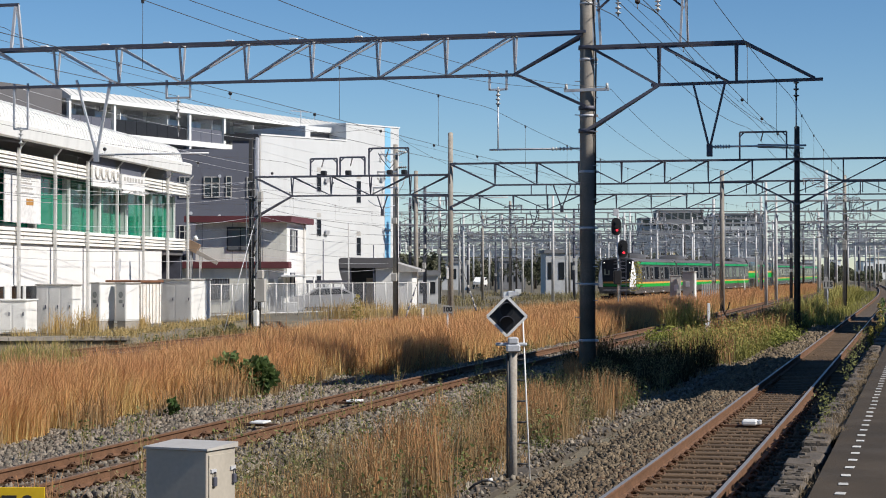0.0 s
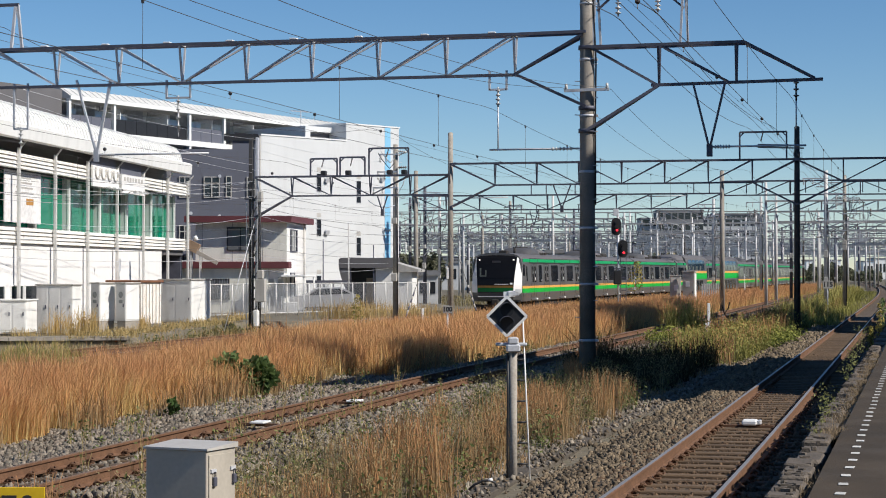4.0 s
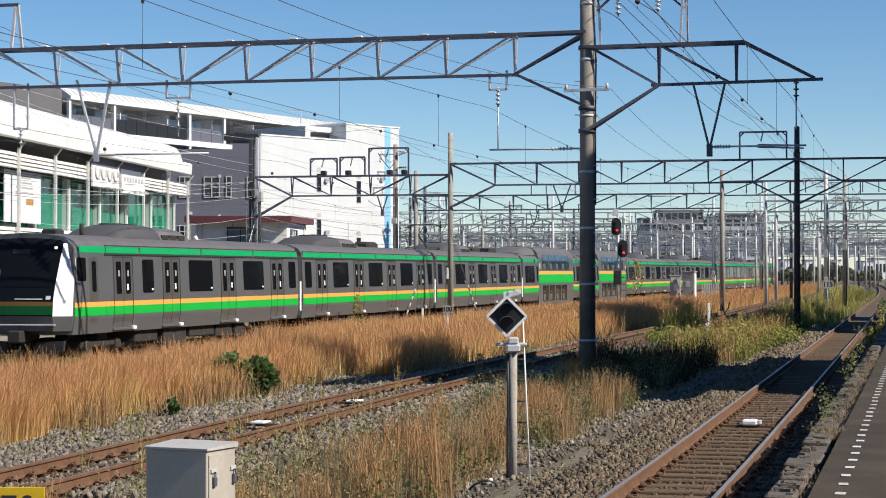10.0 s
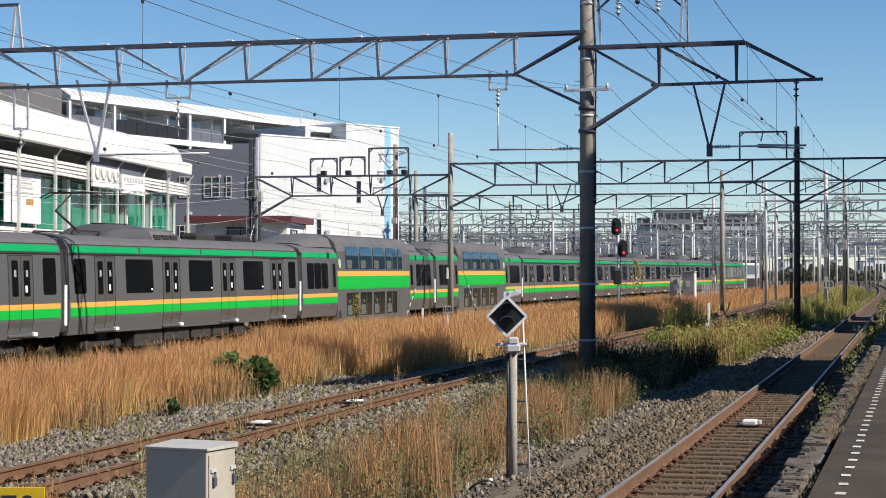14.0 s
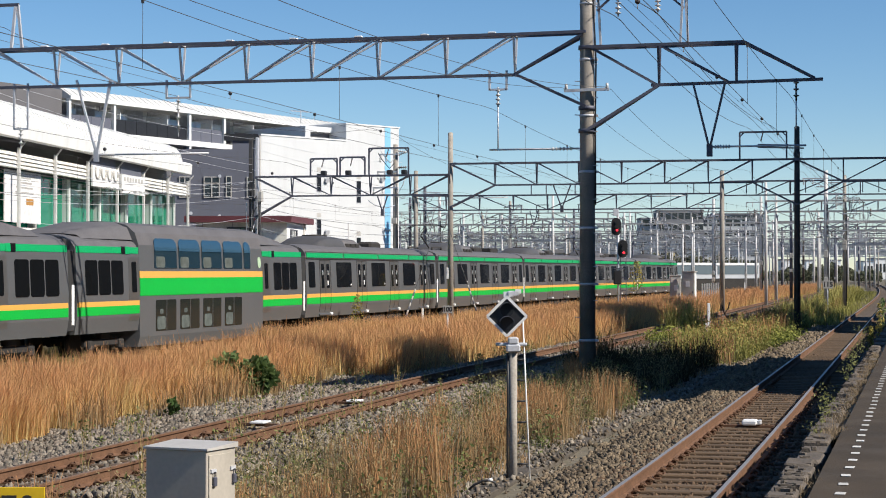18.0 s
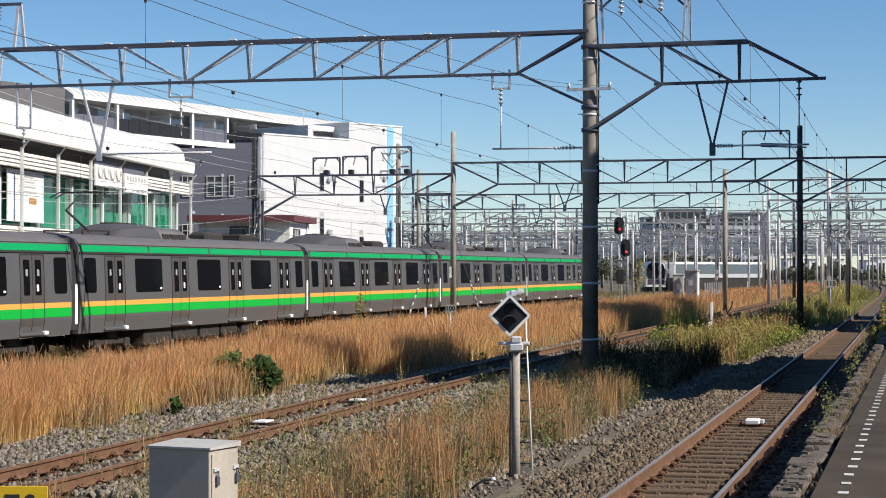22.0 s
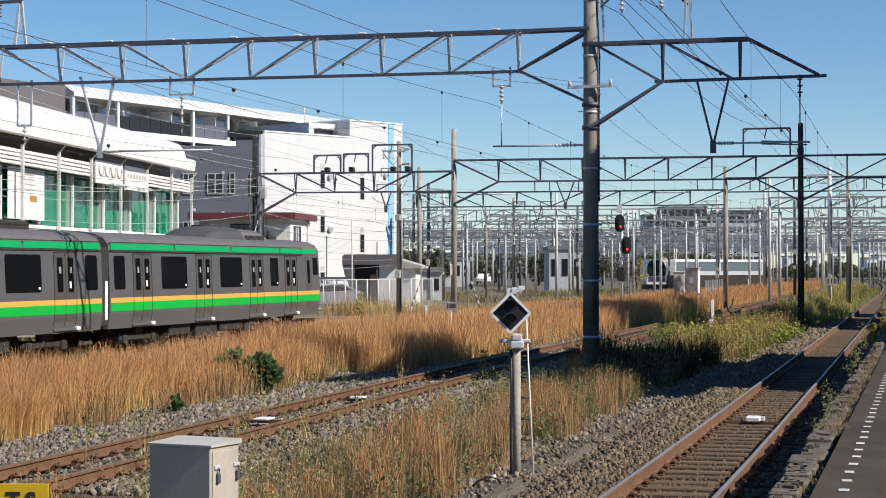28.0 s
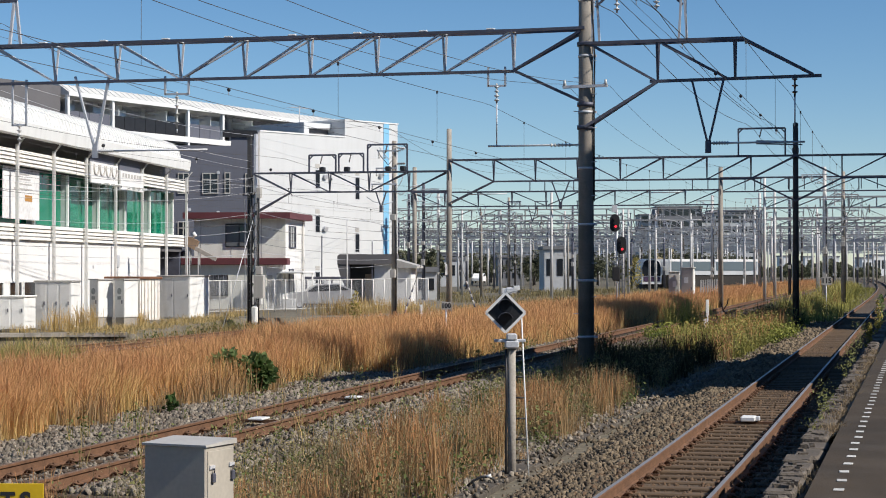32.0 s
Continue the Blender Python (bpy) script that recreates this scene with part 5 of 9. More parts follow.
for k in range(4):
    w_ = S()
    w_.box((0.14, -28.3 + 0.1 * k, 5.5 + 0.2 * k), (0.15, -25.9 - 0.15 * k, 5.56 + 0.2 * k))
    part("poster_line", w_, M_GREYBOX, ob)
# shop signs over the windows
for y0, y1, z0, z1 in ((-19.1, -14.7, 6.15, 7.1), (-14.2, -10.0, 6.05, 6.95)):
    w_ = S()
    w_.box((0.56, y0, z0), (0.66, y1, z1), 0.01)
    ob = part("sign_board", w_, M_HALLWHITE, hall, "white shop sign board")
    for k in range(4 if y0 < -15 else 7):
        w_ = S()
        if y0 < -15:
            yy = y0 + 0.7 + k * 1.0
            w_.tube([(0.67, yy + 0.38 * math.cos(a), z1 - 0.25 + 0.32 * math.sin(a)) for a in np.linspace(math.pi * 0.85, 2.15 * math.pi, 13)], 0.055, 6)
        else:
            yy = y0 + 0.3 + k * 0.52
            w_.box((0.66, yy, z1 - 0.32), (0.672, yy + 0.3, z1 - 0.12))
        part("sign_mark", w_, M_GREYBOX, ob)
    w_ = S()
    w_.prism([(y0 + 0.2, z1), (y1 - 0.2, z1), (y1 - 0.25, z1 + 0.45), (y1 - 0.8, z1 + 0.75), (y0 + 0.8, z1 + 0.75), (y0 + 0.25, z1 + 0.45)], "x", 0.46, 0.54)
    part("sign_shield", w_, M_SLATE, hall, "grey rounded panel behind the sign")
for y in (-17.5, -16.6, -15.5, -13.0, -12.0, -11.0):
    w_ = S()
    w_.rod((0.6, y, 6.1), (0.95, y - 0.1, 6.2), 0.03, n=8)
    w_.box((0.9, y - 0.16, 6.08), (1.1, y + 0.04, 6.22), 0.03)
    part("spotlight", w_, M_WHITE, hall, "small white spotlight on an arm")
w_ = S()
w_.box((0.25, -13.6, 2.35), (0.37, -13.3, 2.95), 0.02)
w_.rod((0.31, -13.45, 1.9), (0.31, -13.45, 2.4), 0.03)
part("wall_box", w_, M_GALV, hall)
for y0 in (-31.5, -29.2, -27.4):
    w_ = S()
    w_.box((0.22, y0, 0.7), (0.26, y0 + 1.5, 1.75))
    ob = part("window", w_, M_DARKGLASS, hall)
    frame_box(ob, "window_frame", y0, y0 + 1.5, 0.7, 1.75, 0.26, 0.06, 0.08)

# apartment block behind
A0 = spot(600, 160, 0)
apt = thing("apartment_block", "slate blue apartment block with white balconies and roof slab", "building", pose(A0.x, A0.y, 0, 0, 0, YAW - 28.7))
# local y runs away along the front, x points to the tracks; the front is at x = 0
w_ = S()
w_.box((-14, -34.8, -0.5), (-1.6, 3, 11.7))
part("wall", w_, M_SLATE, apt, "slate blue rendered wall")
w_ = S()
w_.box((-14, -34.8, 11.7), (-2.2, 3, 13.9))
part("top_floor_wall", w_, M_WHITE2, apt)
w_ = S()
w_.prism([(0.25, 14.0), (0.27, 14.2), (-0.6, 14.75), (-14, 15.2), (-14, 14.0)], "y", -34.8, 3.2)
part("roof", w_, mat("pale_ribbed_roofing", (0.60, 0.595, 0.57, 1), 0.7, var=0.12, scale=0.7, fine=20, bump=0.1, stain=0.2), apt, "pale sloping roof of ribbed sheeting")
for k in range(54):
    w_ = S()
    w_.prism([(0.26, 14.21), (-0.6, 14.76), (-0.6, 14.8), (0.26, 14.25)], "y", -34.6 + k * 0.7, -34.55 + k * 0.7)
    part("roof_rib", w_, M_BLOCKWHITE, apt)
w_ = S()
w_.box((0.2, -34.8, 13.93), (0.34, 3.2, 14.19))
part("fascia", w_, M_WHITE, apt, "bright white roof edge")
w_ = S()
w_.box((-14, -55, -0.5), (-0.4, -34.8, 14.6))
part("end_wall", w_, M_TAUPE, apt, "dark taupe end wall")
w_ = S()
w_.box((-2.5, -34.6, 11.96), (-2.195, 1.4, 13.98))
part("balcony_back_wall", w_, M_WHITE, apt, "white wall behind the balconies")
w_ = S()
w_.box((-2.2, -34.8, 11.55), (0.25, -15.2, 11.95))
part("balcony_slab", w_, M_WHITE, apt, "white balcony slab")
for y in (-34.7, -29.9, -21.1, -16.7, -6.4, 1.5):
    w_ = S()
    w_.box((0.0, y - 0.12, (10.9 if y > -25 else 11.25) if y < -10 else 11.9), (0.22, y + 0.12, 14.0))
    part("column", w_, M_WHITE, apt, "white balcony column")
for y0, y1, mt in ((-29.7, -21.3, M_BLACK), (-34.5, -30.1, M_SLATE), (-20.9, -16.9, M_SLATE), (-15.2, -8.0, M_BLACK)):
    n = max(1, round((y1 - y0) / 1.2))
    for k in range(n):
        w_ = S()
        w_.box((0.02, y0 + (y1 - y0) * k / n + 0.02, 11.95), (0.06, y0 + (y1 - y0) * (k + 1) / n - 0.02, 12.95))
        part("balcony_panel", w_, mt, apt)
rr = random.Random(8)
for k in range(13):
    y = -34 + k * 2.75
    w_ = S()
    w_.box((-2.22, y, 12.0), (-2.17, y + rr.choice((1.1, 1.9)), 13.75))
    ob = part("window", w_, M_DARKGLASS, apt)
    w_ = S()
    w_.box((-1.9, y + 1.75, 12.0), (-1.3, y + 2.4, 12.0 + rr.uniform(0.6, 1.3)), 0.03)
    part("air_conditioner", w_, M_WHITE, apt, "white air-conditioner unit on the balcony")
    frame_box(ob, "window_frame", y - 0.06, y + 1.96, 11.98, 13.82, -2.17, -2.1, 0.07, M_GALV)
    if k % 2:
        w_ = S()
        w_.box((-2.2, y + 2.5, 11.95), (-0.25, y + 2.58, 13.7), 0.01)
        part("partition", w_, M_WHITE, apt, "white balcony partition")
    w_ = S()
    w_.tube([(-0.75, y + 0.1, 13.45), (-0.75, y + 2.4, 13.45)], 0.02)
    part("drying_rail", w_, M_GALV, apt)
    if rr.random() < 0.6:
        ly = y + rr.uniform(0.1, 0.5)
        lw = rr.uniform(0.8, 1.7)
        w_ = S()
        drop = rr.uniform(0.35, 0.6)
        w_.add([(-0.75 + 0.03 * math.sin(i * 2.1), ly + lw * i / 6, 13.47 - d * drop * (1 + 0.08 * math.sin(i * 1.7))) for d in (0, 1) for i in range(7)]
               + [(-0.72 + 0.03 * math.sin(i * 2.1), ly + lw * i / 6, 13.47 - d * drop * (1 + 0.08 * math.sin(i * 1.7))) for d in (0, 1) for i in range(7)],
               [(i, i + 1, i + 8, i + 7) for i in range(6)] + [(14 + i, 21 + i, 22 + i, 15 + i) for i in range(6)] + [(i, 14 + i, 15 + i, i + 1) for i in range(6)], True)
        thing("laundry", "white laundry hanging on a balcony drying rail", "laundry", pose(A0.x, A0.y, 0, 0, 0, YAW - 28.7), group="laundry", shape=w_, material=M_WHITE)
# white block in front
W0 = spot(462, 135, 0)
blk = thing("white_building", "plain white four-storey building with a pale blue stripe", "building", pose(W0.x, W0.y, 0, 0, 0, YAW - 42))
# local y runs along the front; x points outwards
w_ = S()
w_.box((-1.3, 0, -0.5), (0, 8.45, 11.9))
part("wall", w_, M_BLOCKWHITE, blk, "smooth white rendered wall")
w_ = S()
w_.box((-11, 8.45, -0.5), (0, 14.1, 13.15))
part("tower_wall", w_, M_BLOCKWHITE, blk, "smooth white rendered wall")
w_ = S()
w_.box((0.002, 12.55, -0.4), (0.03, 13.15, 13.12))
part("stripe", w_, M_BLUE, blk, "pale blue painted stripe")
w_ = S()
w_.box((-1.35, -0.05, 11.9), (0.05, 8.45, 12.0))
part("coping", w_, M_DIMWHITE, blk)
w_ = S()
w_.box((-11.02, 8.4, 13.15), (0.05, 14.15, 13.25))
part("coping", w_, M_DIMWHITE, blk)
w_ = S()
w_.box((-6, 5.6, 11.9), (-1.8, 8.45, 12.95))
w_.box((-1.8, 5.6, 12.55), (-1.35, 8.45, 12.95))
w_.box((-1.8, 5.6, 11.9), (-1.35, 6.1, 12.55))
part("roof_room", w_, M_BLOCKWHITE, blk, "low white roof room with a recessed opening")
# Dark sheet added to give the roof room's recess its shade.
w_ = S()
w_.box((-1.79, 6.15, 12.0), (-1.7, 8.4, 12.5))
part("louvre", w_, M_TAUPE, blk, "dark sheet added for the shade in the recess")
for y, zs in ((5.45, ((8.1, 9.4), (4.9, 6.1), (1.2, 2.0))), (9.55, ((7.4, 9.0), (3.5, 4.8)))):
    for z0, z1 in zs:
        w_ = S()
        w_.box((-0.05, y, z0), (0.012, y + 0.42, z1))
        ob = part("window", w_, M_DARKGLASS, blk, "narrow slit window")
        frame_box(ob, "window_frame", y, y + 0.42, z0, z1, 0.0, 0.04, 0.05, M_GALV)
        w_ = S()
        w_.box((-0.05, y, z1 + 0.15), (0.012, y + 0.42, z1 + 0.45))
        part("vent", w_, M_GREYBOX, blk)
for y, z in ((6.35, 9.0), (6.35, 5.2), (6.3, 1.3), (12.2, 9.3)):
    w_ = S()
    w_.rod((0.0, y, z), (0.22, y, z - 0.08), 0.17, 0.2, n=12)
    part("vent_hood", w_, M_GALV, blk, "round vent hood")
w_ = S()
w_.rod((-3.5, 7.2, 13.0), (-3.5, 7.2, 14.3), 0.03)
w_.beam((-3.5, 6.2, 14.2), (-3.5, 8.2, 14.2), 0.04)
for k in range(6):
    w_.beam((-3.9, 6.3 + k * 0.35, 14.2), (-3.1, 6.3 + k * 0.35, 14.2), 0.025)
part("aerial", w_, M_GALV, blk, "television aerial")

# slate blue wing that joins the corner of the white block; local x runs to the corner, y points away
SW = spot(464.5, 135.15, 0)
slw = thing("slate_wing", "slate blue rendered wing with white framed windows joining a white building", "building", pose(SW.x, SW.y, 0, 0, 0, YAW + 6.5))
w_ = S()
w_.box((-2.1, 0, -0.5), (0, 4.0, 11.85))
w_.box((-7.6, 0, -0.5), (-2.1, 4.0, 10.9))
part("wall", w_, M_SLATE, slw, "slate blue rendered wall")
w_ = S()
w_.box((-2.7, -0.12, 11.5), (-0.3, 0.0, 11.98))
part("parapet", w_, M_BLACK, slw, "black balcony parapet at the roof edge")
w_ = S()
w_.rod((-0.18, -0.09, -0.4), (-0.18, -0.09, 11.9), 0.07, n=10)
part("downpipe", w_, M_GREYBOX, slw, "pale grey downpipe at the corner")
for xa, wd, zs in ((-5.75, 0.66, (7.55, 4.15, 0.7)), (-4.05, 1.0, (7.55, 4.15, 0.7)), (-2.5, 0.28, (7.6, 4.2)), (-1.05, 0.5, (7.55, 4.15, 0.7))):
    for z in zs:
        f_ = S()
        for a, b in ((xa - 0.06, xa), (xa + wd, xa + wd + 0.06)):
            f_.box((a, -0.09, z - 0.06), (b, 0.0, z + 1.42))
        for a in (z - 0.06, z + 0.93, z + 1.36):
            f_.box((xa, -0.085, a), (xa + wd, 0.0, a + 0.06))
        if wd > 0.6:
            f_.box((xa + wd / 2 - 0.04, -0.08, z), (xa + wd / 2 + 0.04, 0.0, z + 1.36))
        ob = part("window_frame", f_, M_GREYBOX, slw, "white window frame")
        for k in ((0, 1) if wd > 0.6 else (0,)):
            for za, zb in ((z + 0.01, z + 0.92), (z + 1.0, z + 1.35)):
                f_ = S()
                wk = wd / (2 if wd > 0.6 else 1)
                f_.box((xa + k * wk + 0.01, -0.035, za), (xa + (k + 1) * wk - 0.01, 0.004, zb))
                part("pane", f_, M_DARKGLASS, ob)
for xa, z in ((-3.0, 9.0), (-3.0, 6.2), (-5.0, 6.4)):
    w_ = S()
    w_.rod((xa, -0.16, z), (xa, 0.0, z), 0.12, n=10)
    part("vent_hood", w_, M_GALV, slw, "round vent hood")

# house with maroon roof edges
H0 = spot(507, 112, 0)
hs = thing("railway_office", "beige two-storey railway office with maroon roof edges", "house", pose(H0.x, H0.y, 0, 0, 0, YAW - 6))
# local: front towards the camera at y = 0, right end wall at x = 0
w_ = S()
w_.box((-5.4, 0, -0.4), (0, 6.4, 5.2))
part("wall", w_, M_BEIGE, hs, "beige panelled wall")
# Thin white skin: the sun on the end wall is put into colour.
w_ = S()
w_.box((0.0, 0.02, -0.4), (0.025, 6.38, 5.18))
part("end_wall", w_, M_WHITE2, hs, "end wall skin coloured white for the sun on it")
for x in (-1.4, -3.2, -5.0):
    w_ = S()
    w_.box((x - 0.02, -0.012, 2.9), (x + 0.02, 0.0, 5.2))
    part("panel_joint", w_, M_GREYBOX, hs)
w_ = S()
w_.prism([(-5.95, 5.2), (0.4, 5.2), (0.4, 5.56), (-5.95, 5.56)], "y", -0.6, 7.0)
part("roof", w_, M_MAROON, hs, "flat roof with maroon metal edge")
w_ = S()
w_.box((-7.6, -0.85, 2.5), (0.3, 0.0, 2.9), 0.03)
part("lower_roof", w_, M_MAROON, hs, "maroon roof over the ground floor")
w_ = S()
w_.box((-7.0, -0.6, -0.4), (-1.0, -0.002, 2.5))
part("ground_floor_wall", w_, M_BEIGE, hs, "beige ground floor wall")
w_ = S()
w_.box((-1.0, -0.45, -0.4), (-0.05, -0.002, 2.5))
part("porch_wall", w_, M_WHITE2, hs, "white porch wall")
for x0, x1, z0, z1, y in ((-3.47, -1.95, 3.6, 4.85, 0), (-4.6, -3.3, 0.75, 1.85, -0.6)):
    w_ = S()
    w_.box((x0, y - 0.03, z0), (x1, y + 0.02, z1))
    ob = part("window", w_, M_PANE, hs, "sliding window with pale reflections put into the glass colour")
    w_ = S()
    for a in (x0 - 0.06, (x0 + x1) / 2 - 0.03, x1):
        w_.box((a, y - 0.07, z0 - 0.06), (a + 0.06, y + 0.03, z1 + 0.06))
    for a in (z0 - 0.06, z1):
        w_.box((x0, y - 0.07, a), (x1, y + 0.03, a + 0.06))
    part("window_frame", w_, M_BLACK, ob)
for k in range(9):
    w_ = S()
    w_.rod((-4.55 + k * 0.15, -0.72, 0.7), (-4.55 + k * 0.15, -0.72, 1.9), 0.015, n=5)
    part("window_bar", w_, M_STEEL, hs)
for y0, y1, z0, z1 in ((1.0, 3.0, 3.55, 4.75), (1.0, 2.2, 0.2, 2.2)):
    w_ = S()
    w_.box((0.02, y0, z0), (0.05, y1, z1))
    ob = part("window", w_, M_DARKGLASS, hs)
    frame_box(ob, "window_frame", y0, y1, z0, z1, 0.06, 0.06, 0.08, M_STEEL)
    for k in (1, 2):
        w_ = S()
        w_.box((0.05, y0 + (y1 - y0) * k / 3 - 0.04, z0), (0.1, y0 + (y1 - y0) * k / 3 + 0.04, z1))
        part("mullion", w_, M_DIMWHITE, ob)
w_ = S()
w_.rod((0.12, 5.2, 0.0), (0.12, 5.2, 5.2), 0.05, n=8)
part("downpipe", w_, M_GREYBOX, hs)
for x0, x1, z0, z1 in ((-0.95, -0.65, 0.1, 1.9), (-0.4, -0.12, 0.1, 2.0)):
    w_ = S()
    w_.box((x0, -0.5, z0), (x1, -0.44, z1))
    part("door", w_, M_GREYBOX, hs)
w_ = S()
w_.box((-0.1, -1.2, 2.0), (1.3, 2.6, 2.12), 0.02)
w_.rod((1.2, -1.0, -0.3), (1.2, -1.0, 2.05), 0.05)
w_.rod((1.2, 2.4, -0.3), (1.2, 2.4, 2.05), 0.05)
part("porch", w_, M_DIMWHITE, hs, "small white entrance canopy")
for k in range(4):
    w_ = S()
    w_.box((-1.3 + k * 0.7, -2.2, -0.4), (-1.25 + k * 0.7, -2.15, 0.9))
    part("handrail_post", w_, M_DIMWHITE, hs)
for k, (x0, x1, z0, z1) in enumerate(((-1.9, -1.2, 0.2, 1.5), (0.1, 0.9, -0.2, 0.55))):
    w_ = S()
    w_.box((x0, -1.0 - 0.4 * k, z0), (x1, -0.65 - 0.4 * k, z1), 0.03)
    part("air_conditioner", w_, M_DIMWHITE, hs, "white outdoor air-conditioner unit")
# tilted duct box on a rack beside the office
tk = thing("ventilation_duct", "weathered brown duct box with a sloping chute", "duct", pose(*spot(339, 109, 3.75), 0, 0, YAW))
w_ = S()
w_.prism([(-0.42, -0.05), (0.28, -0.42), (0.5, 0.1), (-0.2, 0.42)], "y", -0.4, 0.4)
part("box", w_, mat("brown_plywood", (0.34, 0.23, 0.15, 1), 0.8), tk)
w_ = S()
w_.beam((0.1, -0.2, -0.2), (1.5, -0.2, -0.95), 0.3, 0.22)
part("chute", w_, mat("duct_grey", (0.4, 0.36, 0.32, 1), 0.7), tk)
w_ = S()
w_.rod((0.15, -0.2, 0.4), (0.35, -0.2, 0.5), 0.15, n=10)
part("cap", w_, M_WHITE, tk)
w_ = S()
for x in (-0.6, 0.0, 0.5):
    for y in (-0.3, 0.3):
        w_.beam((x, y, -4.1), (x, y, -0.3), 0.06)
for z in (-0.3, -0.8):
    w_.beam((-0.6, -0.3, z), (0.5, -0.3, z), 0.05)
part("rack", w_, M_PALE, tk, "pale steel rack")

# dark shed behind the hall
sd = thing("dark_annex", "dark metal annex between hall and office", "shed", pose(*spot(270, 113.2, 0), 0, 0, YAW - 6))
w_ = S()
w_.box((0.0, 0, -0.4), (1.9, 0.8, 3.25))
part("wall", w_, M_BLACK, sd)
w_ = S()
w_.box((-0.05, -0.05, 3.25), (2.0, 0.9, 3.35))
part("roof", w_, M_STEEL, sd)


M_PALECAB = mat("pale_cabinet_paint", (0.70, 0.695, 0.68, 1), 0.55, var=0.1, scale=1.5, fine=25, bump=0.05, stain=0.25)


def cabinet(name, label, px0, px1, px2, depth, top_py, base_z=-0.25, turn=-14, doors=2, base=0.0, mt=None):
    """A lineside cabinet: px0..px1 its front, px1..px2 its sunny side."""
    p = spot(px1, depth, base_z)
    s = depth / 3403.0
    a = radians(-turn)
    fw = (px1 - px0) * s / math.cos(a)
    dp = max(0.35, (px2 - px1) * s / max(0.2, math.sin(a) + 0.12))
    h = EYE[2] + (479.8 - top_py) * s - base_z
    c = thing(name, label, "cabinet", pose(p.x, p.y, base_z, 0, 0, YAW + turn), group="lineside cabinets")
    b = S()
    b.box((-fw, 0, base), (0, dp, h - 0.06), 0.012)
    part("body", b, mt or M_PALECAB, c)
    b = S()
    b.box((-fw - 0.05, -0.05, h - 0.06), (0.05, dp + 0.05, h), 0.012)
    part("lid", b, mt or M_GREYBOX, c, "darker flat lid")
    if base:
        b = S()
        b.box((-fw + 0.03, 0.03, -0.2), (-0.03, dp - 0.03, base))
        part("plinth", b, M_CONCRETE, c, "grey concrete plinth")
    for k in range(doors):
        b = S()
        b.box((-fw + 0.04 + k * fw / doors, -0.012, base + 0.08), (-fw - 0.04 + (k + 1) * fw / doors, 0.0, h - 0.14), 0.004)
        d = part("door", b, mt or M_PALECAB, c)
        b = S()
        b.box((-fw - 0.12 + (k + 1) * fw / doors, -0.04, h * 0.5), (-fw - 0.08 + (k + 1) * fw / doors, -0.012, h * 0.5 + 0.14))
        part("handle", b, M_STEEL, d)
    # Sunlight on this side is put into the panel's white colour.
    b = S()
    b.box((0.0, 0.04, base + 0.06), (0.012, dp - 0.04, h - 0.12), 0.004)
    part("side_panel", b, M_WHITE, c, "side panel coloured white for the sun on it")
    return c


cabinet("equipment_cabinet", "large pale grey equipment cabinet beside the station hall", 62, 128, 141, 74, 503, -0.05, -10, 3)
cab_ = cabinet("equipment_cabinet", "grey cabinet on a plinth, its sunny side coloured white", 158, 176, 203, 77, 500, -0.1, -40, 1, 0.45)
b = S()
b.rod((-0.27, -0.02, 1.5), (-0.27, -0.013, 1.5), 0.13, n=16)
part("sticker", b, M_DIMSTICK, cab_, "round faded warning sticker")
b = S()
b.box((-0.38, -0.02, 1.16), (-0.16, -0.013, 1.3), 0.002)
part("sticker", b, M_DIMSTICK, cab_, "faded notice under the warning sticker")
cab_ = cabinet("equipment_cabinet", "grey cabinet with faded stickers on a plinth, sunny side coloured white", 203, 222, 247, 77, 500, -0.1, -40, 1, 0.45)
b = S()
b.rod((-0.27, -0.02, 1.5), (-0.27, -0.013, 1.5), 0.13, n=16)
part("sticker", b, M_DIMSTICK, cab_, "round faded warning sticker")
b = S()
b.box((-0.38, -0.02, 1.16), (-0.16, -0.013, 1.3), 0.002)
part("sticker", b, M_DIMSTICK, cab_, "faded notice under the warning sticker")
cabinet("equipment_cabinet", "pale grey lineside hut with its sunny end coloured white", 279, 338, 373, 90, 494, -0.05, -18, 2)
cabinet("equipment_cabinet", "low white wall cabinet by the hall", -30, 46, 60, 72, 530, 0.05, -6, 3, 0, M_WHITE)
rs = thing("storage_shed", "low storage shed with a rusty roof", "shed", pose(*spot(250, 88, -0.06), 0, 0, YAW - 40))
w_ = S()
w_.box((-3.8, 0, 0), (0, 1.2, 1.88))
part("wall", w_, M_STAINED, rs)
w_ = S()
w_.box((-3.9, -0.1, 1.88), (0.1, 1.3, 1.99), 0.02)
part("roof", w_, M_RUST, rs, "rusty sheet roof")
for k in range(6):
    w_ = S()
    w_.beam((0.02, 0.1 + k * 0.2, 0.02), (0.02, 0.1 + k * 0.2, 1.82), 0.05, 0.04)
    part("batten", w_, M_STAINED, rs)

# relay huts in the middle of the yard
hut = cabinet("relay_hut", "grey lineside relay hut with a white notice", 1186, 1205, 1208, 118, 487, -0.35, -6, 1, 0, M_GREYBOX)
b = S()
b.box((-0.42, -0.022, 1.5), (-0.2, -0.013, 1.85), 0.003)
part("notice", b, M_WHITE, hut, "white notice plate")
hut = cabinet("relay_hut", "taller grey relay hut with its sunny edge coloured white", 1209, 1229, 1236, 117, 480, -0.35, -22, 1, 0, M_GREYBOX)
b = S()
b.box((-0.55, -0.022, 1.75), (-0.3, -0.013, 2.1), 0.003)
part("notice", b, M_WHITE, hut, "white notice plate")

